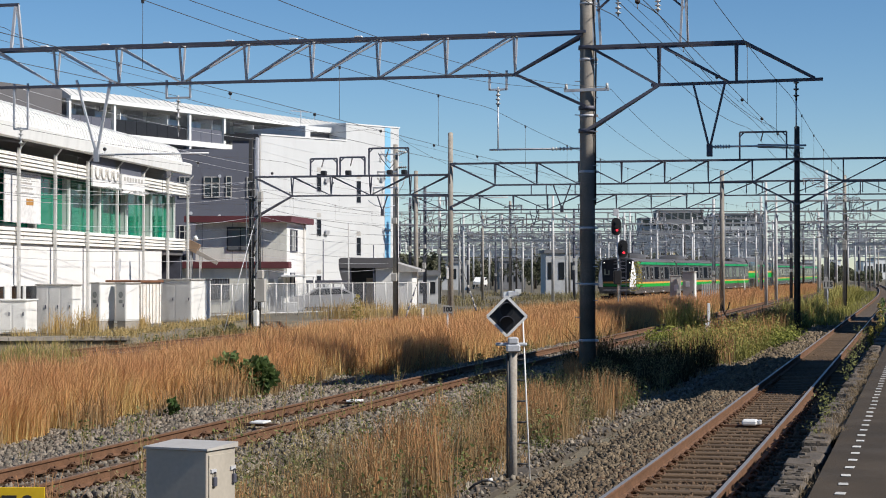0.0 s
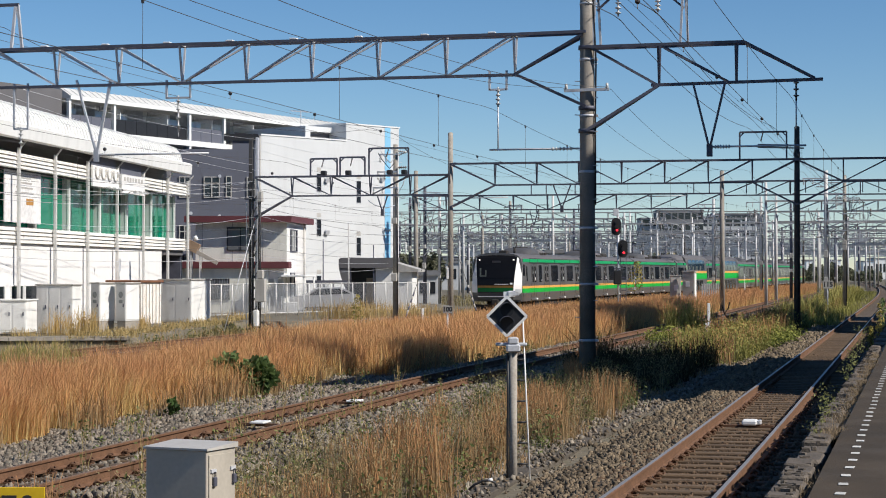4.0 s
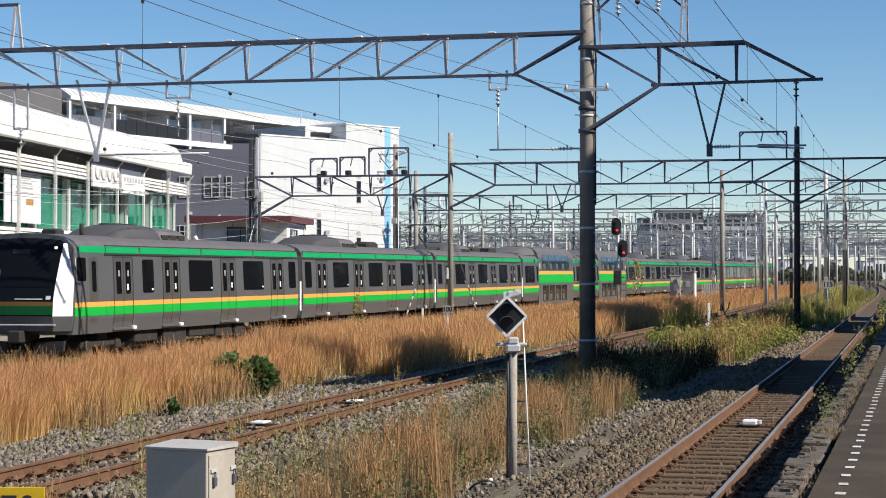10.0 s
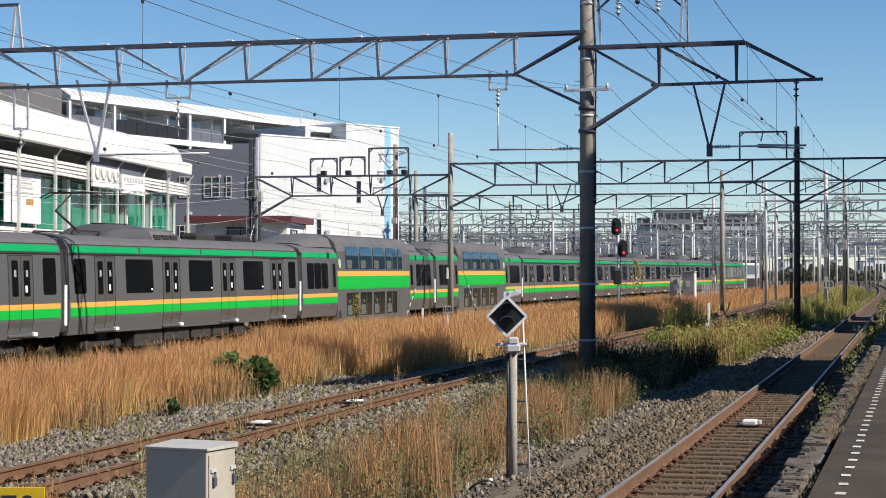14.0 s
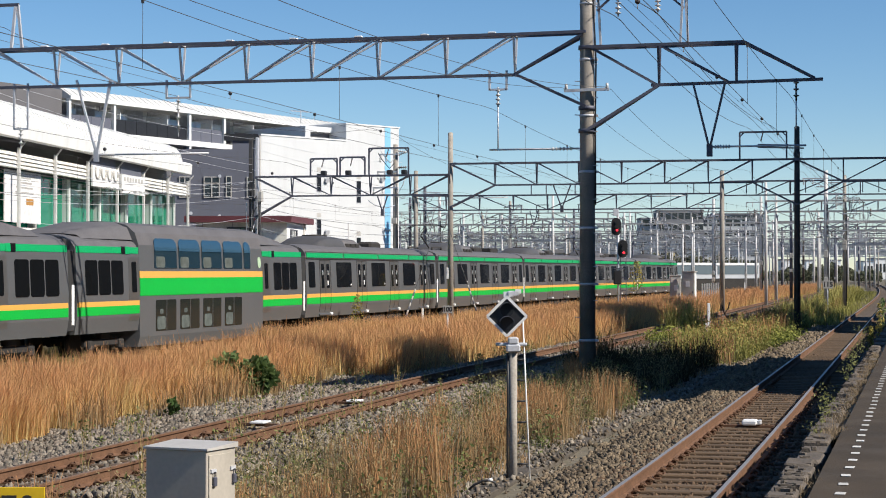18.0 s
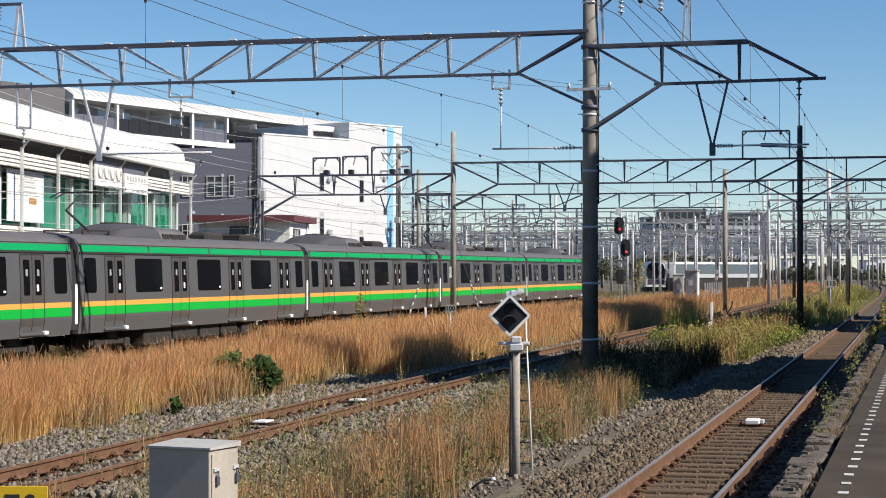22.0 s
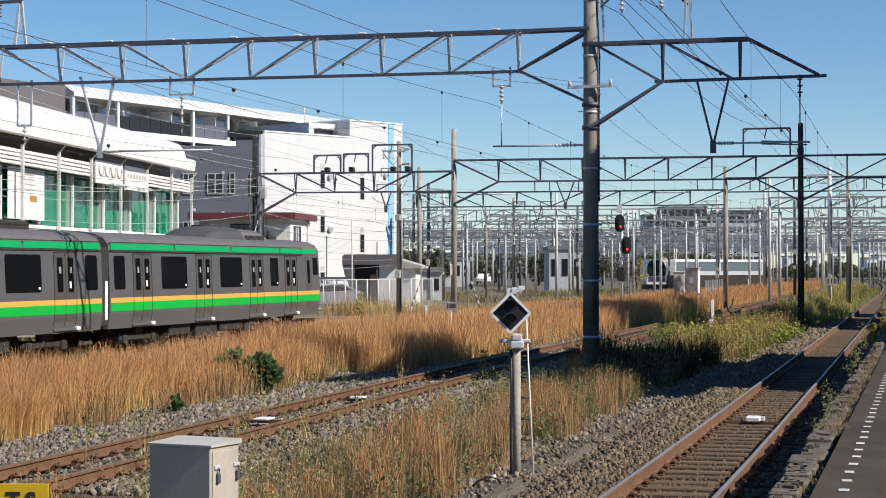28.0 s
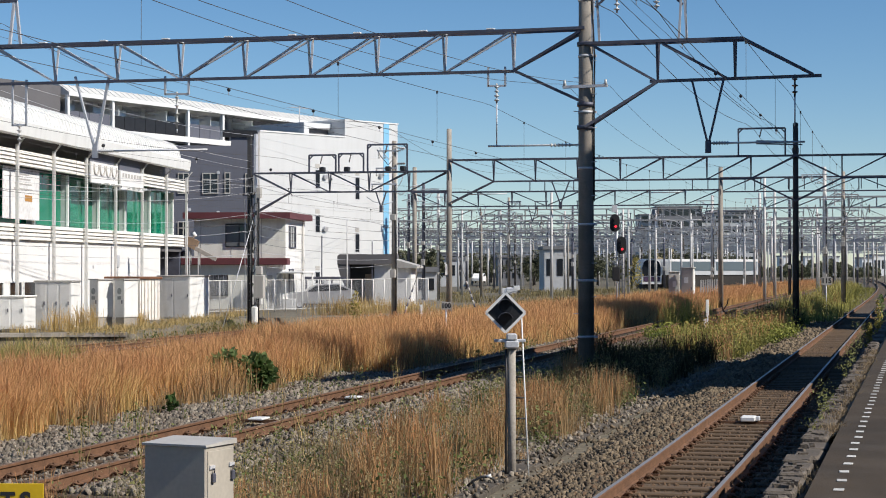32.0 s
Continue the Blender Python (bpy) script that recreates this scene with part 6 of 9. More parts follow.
# mesh fence
fen = thing("fence", "pale steel mesh fence on a low concrete kerb", "fence")
pts = [spot(372 + k * 19.4, 98 + k * 0.9, -0.05) for k in range(21)]
for k, p in enumerate(pts):
    w_ = S()
    w_.rod(p, p + Vector((0, 0, 1.75)), 0.035, n=8)
    part("post", w_, M_PALE, fen)
for a, b in zip(pts[:-1], pts[1:]):
    for z in (0.15, 1.72):
        w_ = S()
        w_.rod(a + Vector((0, 0, z)), b + Vector((0, 0, z)), 0.025, n=6)
        part("rail", w_, M_PALE, fen)
    w_ = S()
    for k in range(11):
        c = a.lerp(b, (k + 0.5) / 11)
        w_.beam(c + Vector((0, 0, 0.16)), c + Vector((0, 0, 1.7)), 0.012, 0.012)
    part("mesh_panel", w_, M_GALV, fen)

# shed with the dark canopy and things on the forecourt
gs = thing("garage_canopy", "grey canopy over a dark open entrance", "shed", pose(*spot(598, 124, 0), 0, 0, YAW - 4))
w_ = S()
w_.prism([(0.05, 2.55), (0.05, 3.1), (0.2, 3.2), (3.75, 3.2), (3.75, 2.55)], "y", 0, 3)
part("canopy", w_, M_TAUPE, gs, "dark grey canopy box")
w_ = S()
w_.prism([(0.05, 2.55), (0.75, 2.55), (0.75, 1.0), (0.5, 1.2), (0.2, 1.9)], "y", 0.05, 0.3)
part("side_panel", w_, M_TAUPE, gs, "slanting grey side panel")
# Black back wall stands in for the shade inside the entrance.
w_ = S()
w_.box((0.4, 2.4, -0.4), (2.4, 3, 2.55))
part("back_wall", w_, M_BLACK, gs)
w_ = S()
w_.box((2.4, 0.4, -0.4), (4.0, 3, 2.55))
part("wall", w_, M_WHITE2, gs)
w_ = S()
w_.box((1.6, 2.3, -0.4), (2.1, 2.4, 1.9))
part("door", w_, mat("tan_door", (0.4, 0.32, 0.24, 1), 0.6), gs)
for x in (0.8, 2.3):
    w_ = S()
    w_.beam((x, 0.2, -0.4), (x, 0.2, 2.55), 0.09)
    part("post", w_, M_STEEL, gs)
wh = thing("small_hut", "small white hut with a pale pitched roof", "hut", pose(*spot(706, 121, 0), 0, 0, YAW - 10))
w_ = S()
w_.box((0, 0, -0.4), (0.85, 1.6, 2.3))
part("wall", w_, M_WHITE2, wh)
w_ = S()
w_.prism([(-0.25, 2.9), (1.3, 2.45), (1.3, 2.3), (-0.25, 2.3)], "y", -0.3, 1.9)
part("roof", w_, M_GREYBOX, wh)
lw = thing("low_wall", "low dark railing wall before the white building", "wall", pose(*spot(540, 119, 0), 0, 0, YAW))
w_ = S()
w_.box((0, 0, 1.55), (2.65, 0.12, 1.78))
part("rail", w_, M_STEEL, lw)
for k in range(4):
    w_ = S()
    w_.box((0.1 + 0.8 * k, 0.02, -0.4), (0.18 + 0.8 * k, 0.1, 1.55))
    part("post", w_, M_STEEL, lw)
for px, dp, top, rr_, mt in ((617, 117, 395, 0.045, M_PALE), (572, 121, 424, 0.04, M_STEEL), (661, 130, 434, 0.04, M_STEEL)):
    q = spot(px, dp, 0)
    pl = thing("service_pole", "slim service pole before the white building", "pole", pose(q.x, q.y, 0))
    w_ = S()
    w_.rod((0, 0, -0.4), (0, 0, EYE[2] + (479.8 - top) * dp / 3403), rr_, n=10)
    part("pole", w_, mt, pl)

def parked_car(px, depth, turn, label, mt):
    c = thing("parked_car", label, "car", pose(*spot(px, depth, -0.1), 0, 0, YAW + turn))
    b = S()
    prof = [(-2.1, 0.35), (-2.15, 0.75), (-1.9, 0.95), (-1.0, 1.02), (-0.35, 1.45), (1.0, 1.5), (1.75, 1.15), (2.1, 1.0), (2.15, 0.5), (2.05, 0.3)]
    b.prism(prof, "y", -0.8, 0.8)
    part("body", b, mt, c)
    b = S()
    b.prism([(-0.9, 1.02), (-0.33, 1.38), (0.95, 1.42), (1.6, 1.12)], "y", -0.82, 0.82)
    part("side_window", b, M_DARKGLASS, c)
    for x in (-1.35, 1.3):
        for y in (-0.78, 0.62):
            b = S()
            b.rod((x, y, 0.32), (x, y + 0.18, 0.32), 0.32, n=18)
            wl = part("wheel", b, M_BLACK, c)
            b = S()
            b.rod((x, y - 0.01, 0.32), (x, y + 0.19, 0.32), 0.19, n=12)
            part("rim", b, M_GALV, wl)
    for y in (-0.6, 0.45):
        b = S()
        b.box((-2.17, y, 0.68), (-2.05, y + 0.2, 0.84), 0.02)
        part("headlight", b, M_DIMWHITE, c)
    return c


M_SILVER = mat("silver_car_paint", (0.5, 0.5, 0.52, 1), 0.3, 0.5, var=0.05, bump=0)
parked_car(570, 114, 10, "silver parked car behind the fence", M_SILVER)
parked_car(850, 300, 80, "white parked van far across the yard", M_WHITE)


# ---- wires ----
def wire_run(name, label, line, z_of, y0, y1, r, step=4.0, droppers=None):
    t = thing(name, label, "cable")
    ys = steps(y0, 60, 1.2) + steps(63, y1, step)
    s = S()
    s.tube([(line(y), y, z_of(y)) for y in ys], r, 5)
    part("strand", s, M_WIRE, t)
    if droppers:
        for y in [25.2, 34.6, 42.2] + list(np.arange(52.0, min(y1, 140), 6.4)):
            d = S()
            d.box((line(y) - 0.02, y - 0.012, z_of(y) - 0.05), (line(y) + 0.02, y + 0.012, z_of(y) + 0.015))
            d.rod((line(y), y, droppers(y)), (line(y), y, z_of(y)), 0.004, n=4)
            part("dropper", d, M_WIRE, t)
    return t


GANTRY_Y = [-30, 9, 47.4, 85.8, 124.5, 163, 201, 240, 280, 325, 372, 425]


def sag(zs, drop):
    def f(y):
        for a, b in zip(GANTRY_Y[:-1], GANTRY_Y[1:]):
            if a <= y <= b:
                q = (y - a) / (b - a)
                return zs - 4 * drop * q * (1 - q)
        return zs
    return f


for line, c, mz, dr, lab in ((lambda y: near_x(y) - 0.30, 5.35, 6.6, 0.22, "contact wire and carrier cable over the platform line"), (lambda y: -10.66 - 0.0035 * max(0, y - 60), 5.2, 6.5, 0.33, "contact wire and carrier cable over the middle line"),
                             (main_x, 4.85, 5.9, 0.5, "contact wire and carrier cable over the main line"), (lambda y: main_x(y) - 4.2, 4.85, 5.8, 0.5, "contact wire and carrier cable over a siding")):
    wire_run("overhead_wire", lab, line, sag(mz, dr), 9, 372, 0.006, droppers=lambda y, c=c: c)
    wire_run("overhead_wire", lab, line, lambda y, c=c: c, 9, 372, 0.005)
for x, z, dr in ((-7.45, 9.15, 0.12), (-7.36, 8.67, 0.55), (-6.37, 8.74, 0.55), (-24.3, 9.05, 1.25), (-19.4, 7.05, 0.12), (-29.5, 7.6, 0.5), (-31.2, 6.4, 0.6), (-31.2, 5.6, 0.6), (-31.2, 4.4, 0.5), (-31.0, 3.6, 0.5)):
    wire_run("feeder_cable", "dark feeder cable strung between the gantries", lambda y, x=x: x, sag(z, dr), 9, 240, 0.005 if z < 7 and x > -10 else 0.010 if x > -10 else 0.008)
for x, z, dr in ((-28.2, 5.6, 0.5), (-33.0, 5.7, 0.5), (-36.8, 5.6, 0.5), (-40.5, 5.7, 0.5), (-44.5, 5.6, 0.5), (-18.0, 5.7, 0.5), (-14.5, 5.7, 0.5), (-1.5, 5.7, 0.5), (2.5, 5.8, 0.5)):
    for zz, d_ in ((z, dr), (4.85, 0.0)):
        w = thing("overhead_wire", "thin overhead wire over a yard track", "cable")
        s = S()
        s.tube([(x, y, sag(zz, d_)(y)) for y in steps(124.5, 372, 5)], 0.012, 4)
        part("strand", s, M_WIRE, w)
for x in (-7.6, -8.65):
    wire_run("feeder_cable", "thin feeder cable tied to the cross arm of the mast", lambda y, x=x: x, lambda y: 6.95 - 0.0961 * (47.4 - y) + 0.00177 * (47.4 - y) ** 2 if y < 47.4 else sag(6.95, 0.85)(y), 9, 240, 0.005)
# cables that carry small marker balls
M_BALL = mat("dark_marker_ball", (0.02, 0.02, 0.025, 1), 0.35, var=0.1, bump=0)
for x, z, balls in ((-7.5, 9.48, (41.4, 51.7, 62, 72.3, 82.6, 92.9, 103.2)), (-25.2, 8.87, (47.3, 57.6, 67.9, 78.2, 88.5, 98.8, 109)), (-31.2, 7.0, (70, 80, 90, 100))):
    t_ = wire_run("feeder_cable", "dark cable with round marker balls", lambda y, x=x: x, sag(z, 0.06), 9, 240, 0.006)
    for y in balls:
        q = Vector((x, y, sag(z, 0.06)(y) + 0.2))
        s = S()
        s.rod(q - Vector((0, 0, 0.2)), q, 0.014, n=5)
        part("stem", s, M_GALV, t_)
        s = S()
        ring = [(0.075 * math.sin(math.pi * k / 8), -0.075 * math.cos(math.pi * k / 8)) for k in range(9)]
        n = 12
        s.add([q + Vector((r * math.cos(2 * math.pi * j / n), r * math.sin(2 * math.pi * j / n), h)) for r, h in ring for j in range(n)],
              [(i * n + j, i * n + (j + 1) % n, (i + 1) * n + (j + 1) % n, (i + 1) * n + j) for i in range(8) for j in range(n)], True)
        part("marker_ball", s, M_BALL, t_)
# cables across the front of the buildings
for a, b, dr in ((spot(-20, 60, 4.62), spot(452, 90.6, 5.9), 0.3), (spot(-20, 60, 3.97), spot(452, 90.6, 4.9), 0.35), (spot(-20, 60, 2.83), spot(452, 90.6, 3.0), 0.2), (spot(-20, 60, 5.75), spot(452, 90.6, 6.6), 0.4),
                 (spot(452, 90.6, 4.4), spot(700, 126, 4.16), 0.3), (spot(452, 90.6, 3.9), spot(700, 126, 3.57), 0.3), (spot(452, 90.6, 5.0), spot(700, 126, 4.75), 0.3), (spot(452, 90.6, 3.1), spot(700, 126, 2.90), 0.2),
                 (spot(452, 90.6, 5.5), spot(700, 126, 5.50), 0.4), (spot(452, 90.6, 5.8), spot(700, 126, 6.09), 0.4), (spot(452, 90.6, 6.2), spot(700, 126, 6.76), 0.5), (spot(452, 90.6, 6.6), spot(700, 126, 7.53), 0.5), (spot(-20, 60, 5.15), spot(452, 90.6, 6.2), 0.3), (spot(-20, 60, 3.40), spot(452, 90.6, 4.1), 0.25), (spot(452, 90.6, 2.4), spot(700, 126, 2.58), 0.2),
                 (spot(-20, 60, None, 158), spot(446, 90.4, None, 292), 0.25), (spot(-20, 60, None, 172), spot(446, 90.4, None, 306), 0.25), (spot(40, 60, None, 158), spot(446, 90.4, None, 246), 0.2), (spot(-20, 60, None, 262), spot(446, 90.4, None, 336), 0.2),
                 (spot(-20, 60, None, 276), spot(446, 90.4, None, 352), 0.25), (spot(-20, 60, None, 340), spot(446, 90.4, None, 322), 0.3), (spot(446, 90.4, None, 246), spot(712, 124, None, 288), 0.25), (spot(446, 90.4, None, 262), spot(712, 124, None, 318), 0.25), (spot(446, 90.4, None, 300), spot(712, 124, None, 352), 0.25)):
    w = thing("service_cable", "pale service cable strung past the buildings", "cable")
    s = S()
    s.tube([a.lerp(b, k / 10) - Vector((0, 0, 4 * dr * (k / 10) * (1 - k / 10))) for k in range(11)], 0.008, 5)
    part("strand", s, M_GALV, w)


# hardware hung from the beams
def hanger(parent, px, y, zt, zi, zb, wide=0.27, drop=0.36):
    x = px
    s = S()
    for d in (-1, 1):
        s.beam((x + d * wide, y, zt + 0.12), (x + d * wide, y, zt - drop - 0.02), 0.05)
    s.beam((x - wide, y, zt - drop), (x + wide, y, zt - drop), 0.05)
    f = part("hanger_frame", s, M_GALV, parent, "small square hanger frame")
    s = S()
    s.rod((x, y, zi + 0.02), (x, y, zb), 0.018, n=6)
    part("hanger_rod", s, M_GALV, f)
    s = S()
    insulator(s, (x, y, zt - drop + 0.06), (x, y, zi), 4)
    part("insulator", s, M_DIMPORC, f, "greyish porcelain insulator string")


hanger(g, GX - 2.28, G1Y, 7.3, 6.5, 5.42, 0.22)
hanger(g, GX - 15.42, G1Y, 7.28, 5.72, 5.62, 0.2, 1.1)
hanger(g, GX - 10.9, G1Y, 7.28, 6.0, 5.9, 0.33)
s = S()
insulator(s, (GX + 5.14, G1Y, 7.05), (GX + 5.14, G1Y, 6.5), 3, 0.08)
part("insulator", s, M_INSUL, g)
s = S()
s.rod((GX + 5.14, G1Y, 6.5), (GX + 5.14, G1Y, 5.8), 0.018)
part("hanger_rod", s, M_GALV, g)
for x0, x1, xi0, xi1, z in ((GX - 2.5, GX - 0.2, GX - 0.95, GX - 0.35, 5.42), (GX + 3.05, GX + 5.38, GX + 3.12, GX + 3.55, 5.41), (GX - 13.2, GX - 10.05, GX - 13.1, GX - 12.7, 5.45)):
    s = S()
    s.rod((x0, G1Y, z), (x1, G1Y, z), 0.024, n=8)
    a = part("steady_arm", s, M_GALV, g, "horizontal steady arm")
    s = S()
    insulator(s, (xi0, G1Y, z), (xi1, G1Y, z), 6, 0.055)
    part("insulator", s, M_DIMPORC, a)
x, h, zt = GX - 15.55, 1.2, 8.33
for d in (-1, 1):
    s = S()
    s.beam((x + d * 0.11, G1Y + d * 0.1, zt), (x + d * 0.03, G1Y, zt + h), 0.07)
    part("feeder_post_leg", s, M_GALV, g, "leg of the A-shaped feeder post")
s = S()
s.beam((x - 1.6, G1Y, zt + h), (x + 0.06, G1Y, zt + h), 0.08)
part("feeder_arm", s, M_STEEL, g)
s = S()
insulator(s, (x - 0.62, G1Y, zt + h), (x - 0.62, G1Y, zt + h - 0.45), 4, 0.08)
part("insulator", s, M_INSUL, g)
for x in (GX + 0.24, GX + 2.42):
    for d in (-0.07, 0.07):
        s = S()
        s.beam((x + d * 1.3, G1Y + d, 7.95), (x + d * 0.4, G1Y + d, 9.14), 0.055)
        part("portal_leg", s, M_GALV, g)
s = S()
s.beam((GX - 0.1, G1Y, 9.16), (GX + 2.6, G1Y, 9.16), 0.09)
part("portal_beam", s, M_STEEL, g)
for x0, x1 in ((0.24, 0.55), (2.42, 2.1)):
    s = S()
    s.beam((GX + x0, G1Y, 8.85), (GX + x1, G1Y, 9.12), 0.05)
    part("portal_brace", s, M_STEEL, g)
M_PORCELAIN = mat("white_porcelain", (0.6, 0.6, 0.6, 1), 0.25, var=0.1, bump=0)
for xo, zb in ((0.78, 8.69), (1.77, 8.76)):
    s = S()
    insulator(s, (GX + xo, G1Y, 9.12), (GX + xo, G1Y, zb), 3, 0.085)
    part("insulator", s, M_PORCELAIN, g, "white porcelain insulator")
for k in range(9):
    s = S()
    x = GX - 2.4 - k * 1.75
    s.box((x - 0.1, G1Y - 0.24, 8.34), (x + 0.1, G1Y - 0.1, 8.38), 0.01)
    part("bird_guard", s, M_DIMWHITE, g)

# frames and boxes on the second gantry
for x0, x1, zb, h in ((-27.85, -26.55, 6.8, 0.8), (-26.4, -25.2, 6.8, 0.85), (-25.0, -23.1, 6.8, 1.25), (-7.9, -5.85, 7.3, 1.2)):
    s = S()
    for x in (x0, x1):
        s.beam((x, G2Y, zb), (x, G2Y, zb + h), 0.07)
    s.beam((x0, G2Y, zb + h), (x1, G2Y, zb + h), 0.08)
    for x, d in ((x0, 1), (x1, -1)):
        s.beam((x, G2Y, zb + h - 0.2), (x + d * 0.2, G2Y, zb + h), 0.05)
    f = part("feeder_frame", s, M_STEEL, g2, "small steel portal on the beam")
    s = S()
    insulator(s, ((x0 + x1) / 2, G2Y, zb + h), ((x0 + x1) / 2 - 0.1, G2Y, zb + h - 0.4), 3, 0.045)
    part("insulator", s, M_INSUL, f)
for x in (-27.2, -26.0, -24.0, -23.3):
    s = S()
    s.box((x - 0.12, G2Y - 0.15, 6.82), (x + 0.12, G2Y + 0.15, 7.04), 0.03)
    part("junction_box", s, M_BLACK, g2)
vee(g2, -24.6, -24.1, -24.35, G2Y, 5.87, 5.1)
vee(g2, -16.3, -15.5, -15.9, G2Y, 6.25, 5.2)
for x in (-19.0, -10.8):
    s = S()
    s.rod((x - 1.2, G2Y, 5.7), (x + 0.6, G2Y, 5.72), 0.025)
    part("steady_arm", s, M_GALV, g2)
s = S()
for d in (-0.12, 0.12):
    s.beam((-5.4 + d, G2Y - 0.1, 7.4), (-5.4 + d, G2Y - 0.1, 7.6), 0.05)
for k in range(2):
    s.beam((-7.1, G2Y - 0.1, 7.82 + 0.12 * k), (-5.1, G2Y - 0.1, 7.75 + 0.12 * k), 0.06)
part("cross_arm", s, M_STEEL, g2)
# cables and boxes on the steel mast near the office
s = S()
for k in range(5):
    s = S()
    s.tube([(-30.5 + 0.25 * math.cos(k), G2Y - 0.25 + 0.1 * math.sin(k * 2), z + 0.1 * k) for z in (-0.5, 2, 4, 6)], 0.035, 6)
    part("cable", s, M_BLACK, g2, "black cable strapped to the mast")
for z, w, h in ((0.9, 0.5, 1.1), (2.0, 0.3, 0.4), (5.6, 0.2, 0.5)):
    s = S()
    s.box((-30.5 - w / 2 + 0.3, G2Y - 0.45, z), (-30.5 + w / 2 + 0.3, G2Y - 0.2, z + h), 0.03)
    part("switch_box", s, M_GREYBOX, g2)
s = S()
for k in range(12):
    s.beam((-30.95, G2Y - 0.2, 0.4 + 0.4 * k), (-30.68, G2Y - 0.2, 0.4 + 0.4 * k), 0.022)
for x in (-30.95, -30.68):
    s.beam((x, G2Y - 0.2, -0.5), (x, G2Y - 0.2, 5.6), 0.03)
part("ladder", s, M_GALV, g2)
s = S()
s.rod((-31.2, G2Y - 2.5, -0.4), (-30.5, G2Y, 5.0), 0.02)
part("stay_wire", s, M_GALV, g2)
s = S()
s.box((-30.55, G2Y - 0.5, -0.3), (-30.25, G2Y - 0.28, 0.55), 0.08)
part("stay_guard", s, M_WHITE, g2)

# ---- signal with the diamond board ----
SIGNAL_SIZE = 1.155
DX, DY = spot(908, 22.1 * SIGNAL_SIZE, 0).xy
dg = thing("repeater_signal", "black diamond signal board with white edge on a grey post", "railway signal", pose(DX, DY, EYE[2] * (1 - SIGNAL_SIZE), 0, 0, YAW) @ Matrix.Scale(SIGNAL_SIZE, 4))
s = S()
s.rod((0, 0, -0.45), (0, 0, 1.52), 0.047, n=16)
part("post", s, M_CONCRETE, dg, "grey tubular post")
s = S()
s.tube([(-0.062, -0.02, -0.42), (-0.066, -0.02, 0.3), (-0.06, -0.025, 0.9), (-0.064, -0.02, 1.42)], 0.014, 6)
part("cable", s, M_BLACK, dg, "black cable clipped to the post")
s = S()
R = 0.225
s.prism([(0, -R), (R, 0), (0, R), (-R, 0)], "y", -0.12, -0.09)
v0 = part("board", s, M_BLACK, dg, "black diamond backboard")
v0.location = (-0.075, 0, 1.84)
s = S()
r2 = R + 0.035
for a, b in (((0, -1), (1, 0)), ((1, 0), (0, 1)), ((0, 1), (-1, 0)), ((-1, 0), (0, -1))):
    s.beam((a[0] * R, -0.11, a[1] * R), (b[0] * R, -0.11, b[1] * R), 0.03, 0.05, up=(0, 1, 0))
part("border", s, M_DIMWHITE, v0, "white edge of the board")
for zc in (0.07, -0.085):
    s = S()
    n = 14
    arc = [radians(20 + 140 * k / n) for k in range(n + 1)]
    s.add([(r * math.cos(q), y, zc + r * math.sin(q)) for q in arc for r, y in ((0.085, -0.11), (0.085, -0.21), (0.09, -0.21), (0.09, -0.11))],
          [(4 * k + j, 4 * k + (j + 1) % 4, 4 * k + 4 + (j + 1) % 4, 4 * k + 4 + j) for k in range(n) for j in range(4)])
    part("visor", s, M_STEEL, v0, "curved lamp visor")
    s = S()
    s.rod((0, -0.12, zc), (0, -0.13, zc), 0.075, n=20)
    part("lens", s, M_DARKGLASS, v0)
for z0, z1, w in ((1.43, 1.52, 0.08), (1.52, 1.6, 0.06), (2.07, 2.13, 0.07)):
    s = S()
    s.box((-w, -0.1, z0), (w, 0.08, z1), 0.015)
    part("box", s, M_GALV, dg)
s = S()
s.box((-0.2, -0.06, 1.5), (0.16, 0.06, 1.535), 0.008)
part("bracket", s, M_GALV, dg)
s = S()
s.box((-0.11, -0.08, 2.06), (0.0, 0.05, 2.12))
s.box((0.02, -0.1, 2.1), (0.09, -0.04, 2.15))
part("cap_box", s, M_DIMWHITE, dg)
s = S()
s.rod((0.21, 0.05, -0.38), (0.115, 0.05, 1.78), 0.009, n=6)
s.rod((0.115, 0.05, 1.78), (0.09, 0.05, 1.84), 0.009, n=6)
l0 = part("ladder_rail", s, M_DIMWHITE, dg, "slim white ladder rail")
for k in range(7):
    s = S()
    z = -0.1 + k * 0.24
    s.rod((0.04, 0.03, z), (0.195 - 0.042 * (z + 0.38), 0.05, z), 0.012, n=6)
    part("rung", s, M_BLACK, l0, "dark steel rung")

# cable rising from the stones beside the signal
q0 = spot(862, 24.4, -0.37)
cv = thing("signal_cable", "black cable with a pale sleeve looping out of the stones", "cable", pose(q0.x, q0.y, q0.z, 0, 0, YAW))
s = S()
s.tube([(-0.24, 0, -0.05), (-0.16, 0, 0.02), (-0.06, 0, 0.07), (0.03, 0, 0.075), (0.10, 0, 0.05), (0.13, 0, -0.03)], 0.016, 8)
part("cable", s, M_BLACK, cv)
s = S()
s.rod((0.01, -0.002, 0.074), (0.07, -0.002, 0.088), 0.022, n=10)
part("sleeve", s, M_DIMWHITE, cv, "pale plastic sleeve")

# ---- near cabinet, sign board, track fittings ----
bx = spot(366, 16.0, 0)
cb = thing("relay_box", "pale grey steel relay box with padlocks", "cabinet", pose(bx.x, bx.y, 0, 0, 0, YAW - 25))
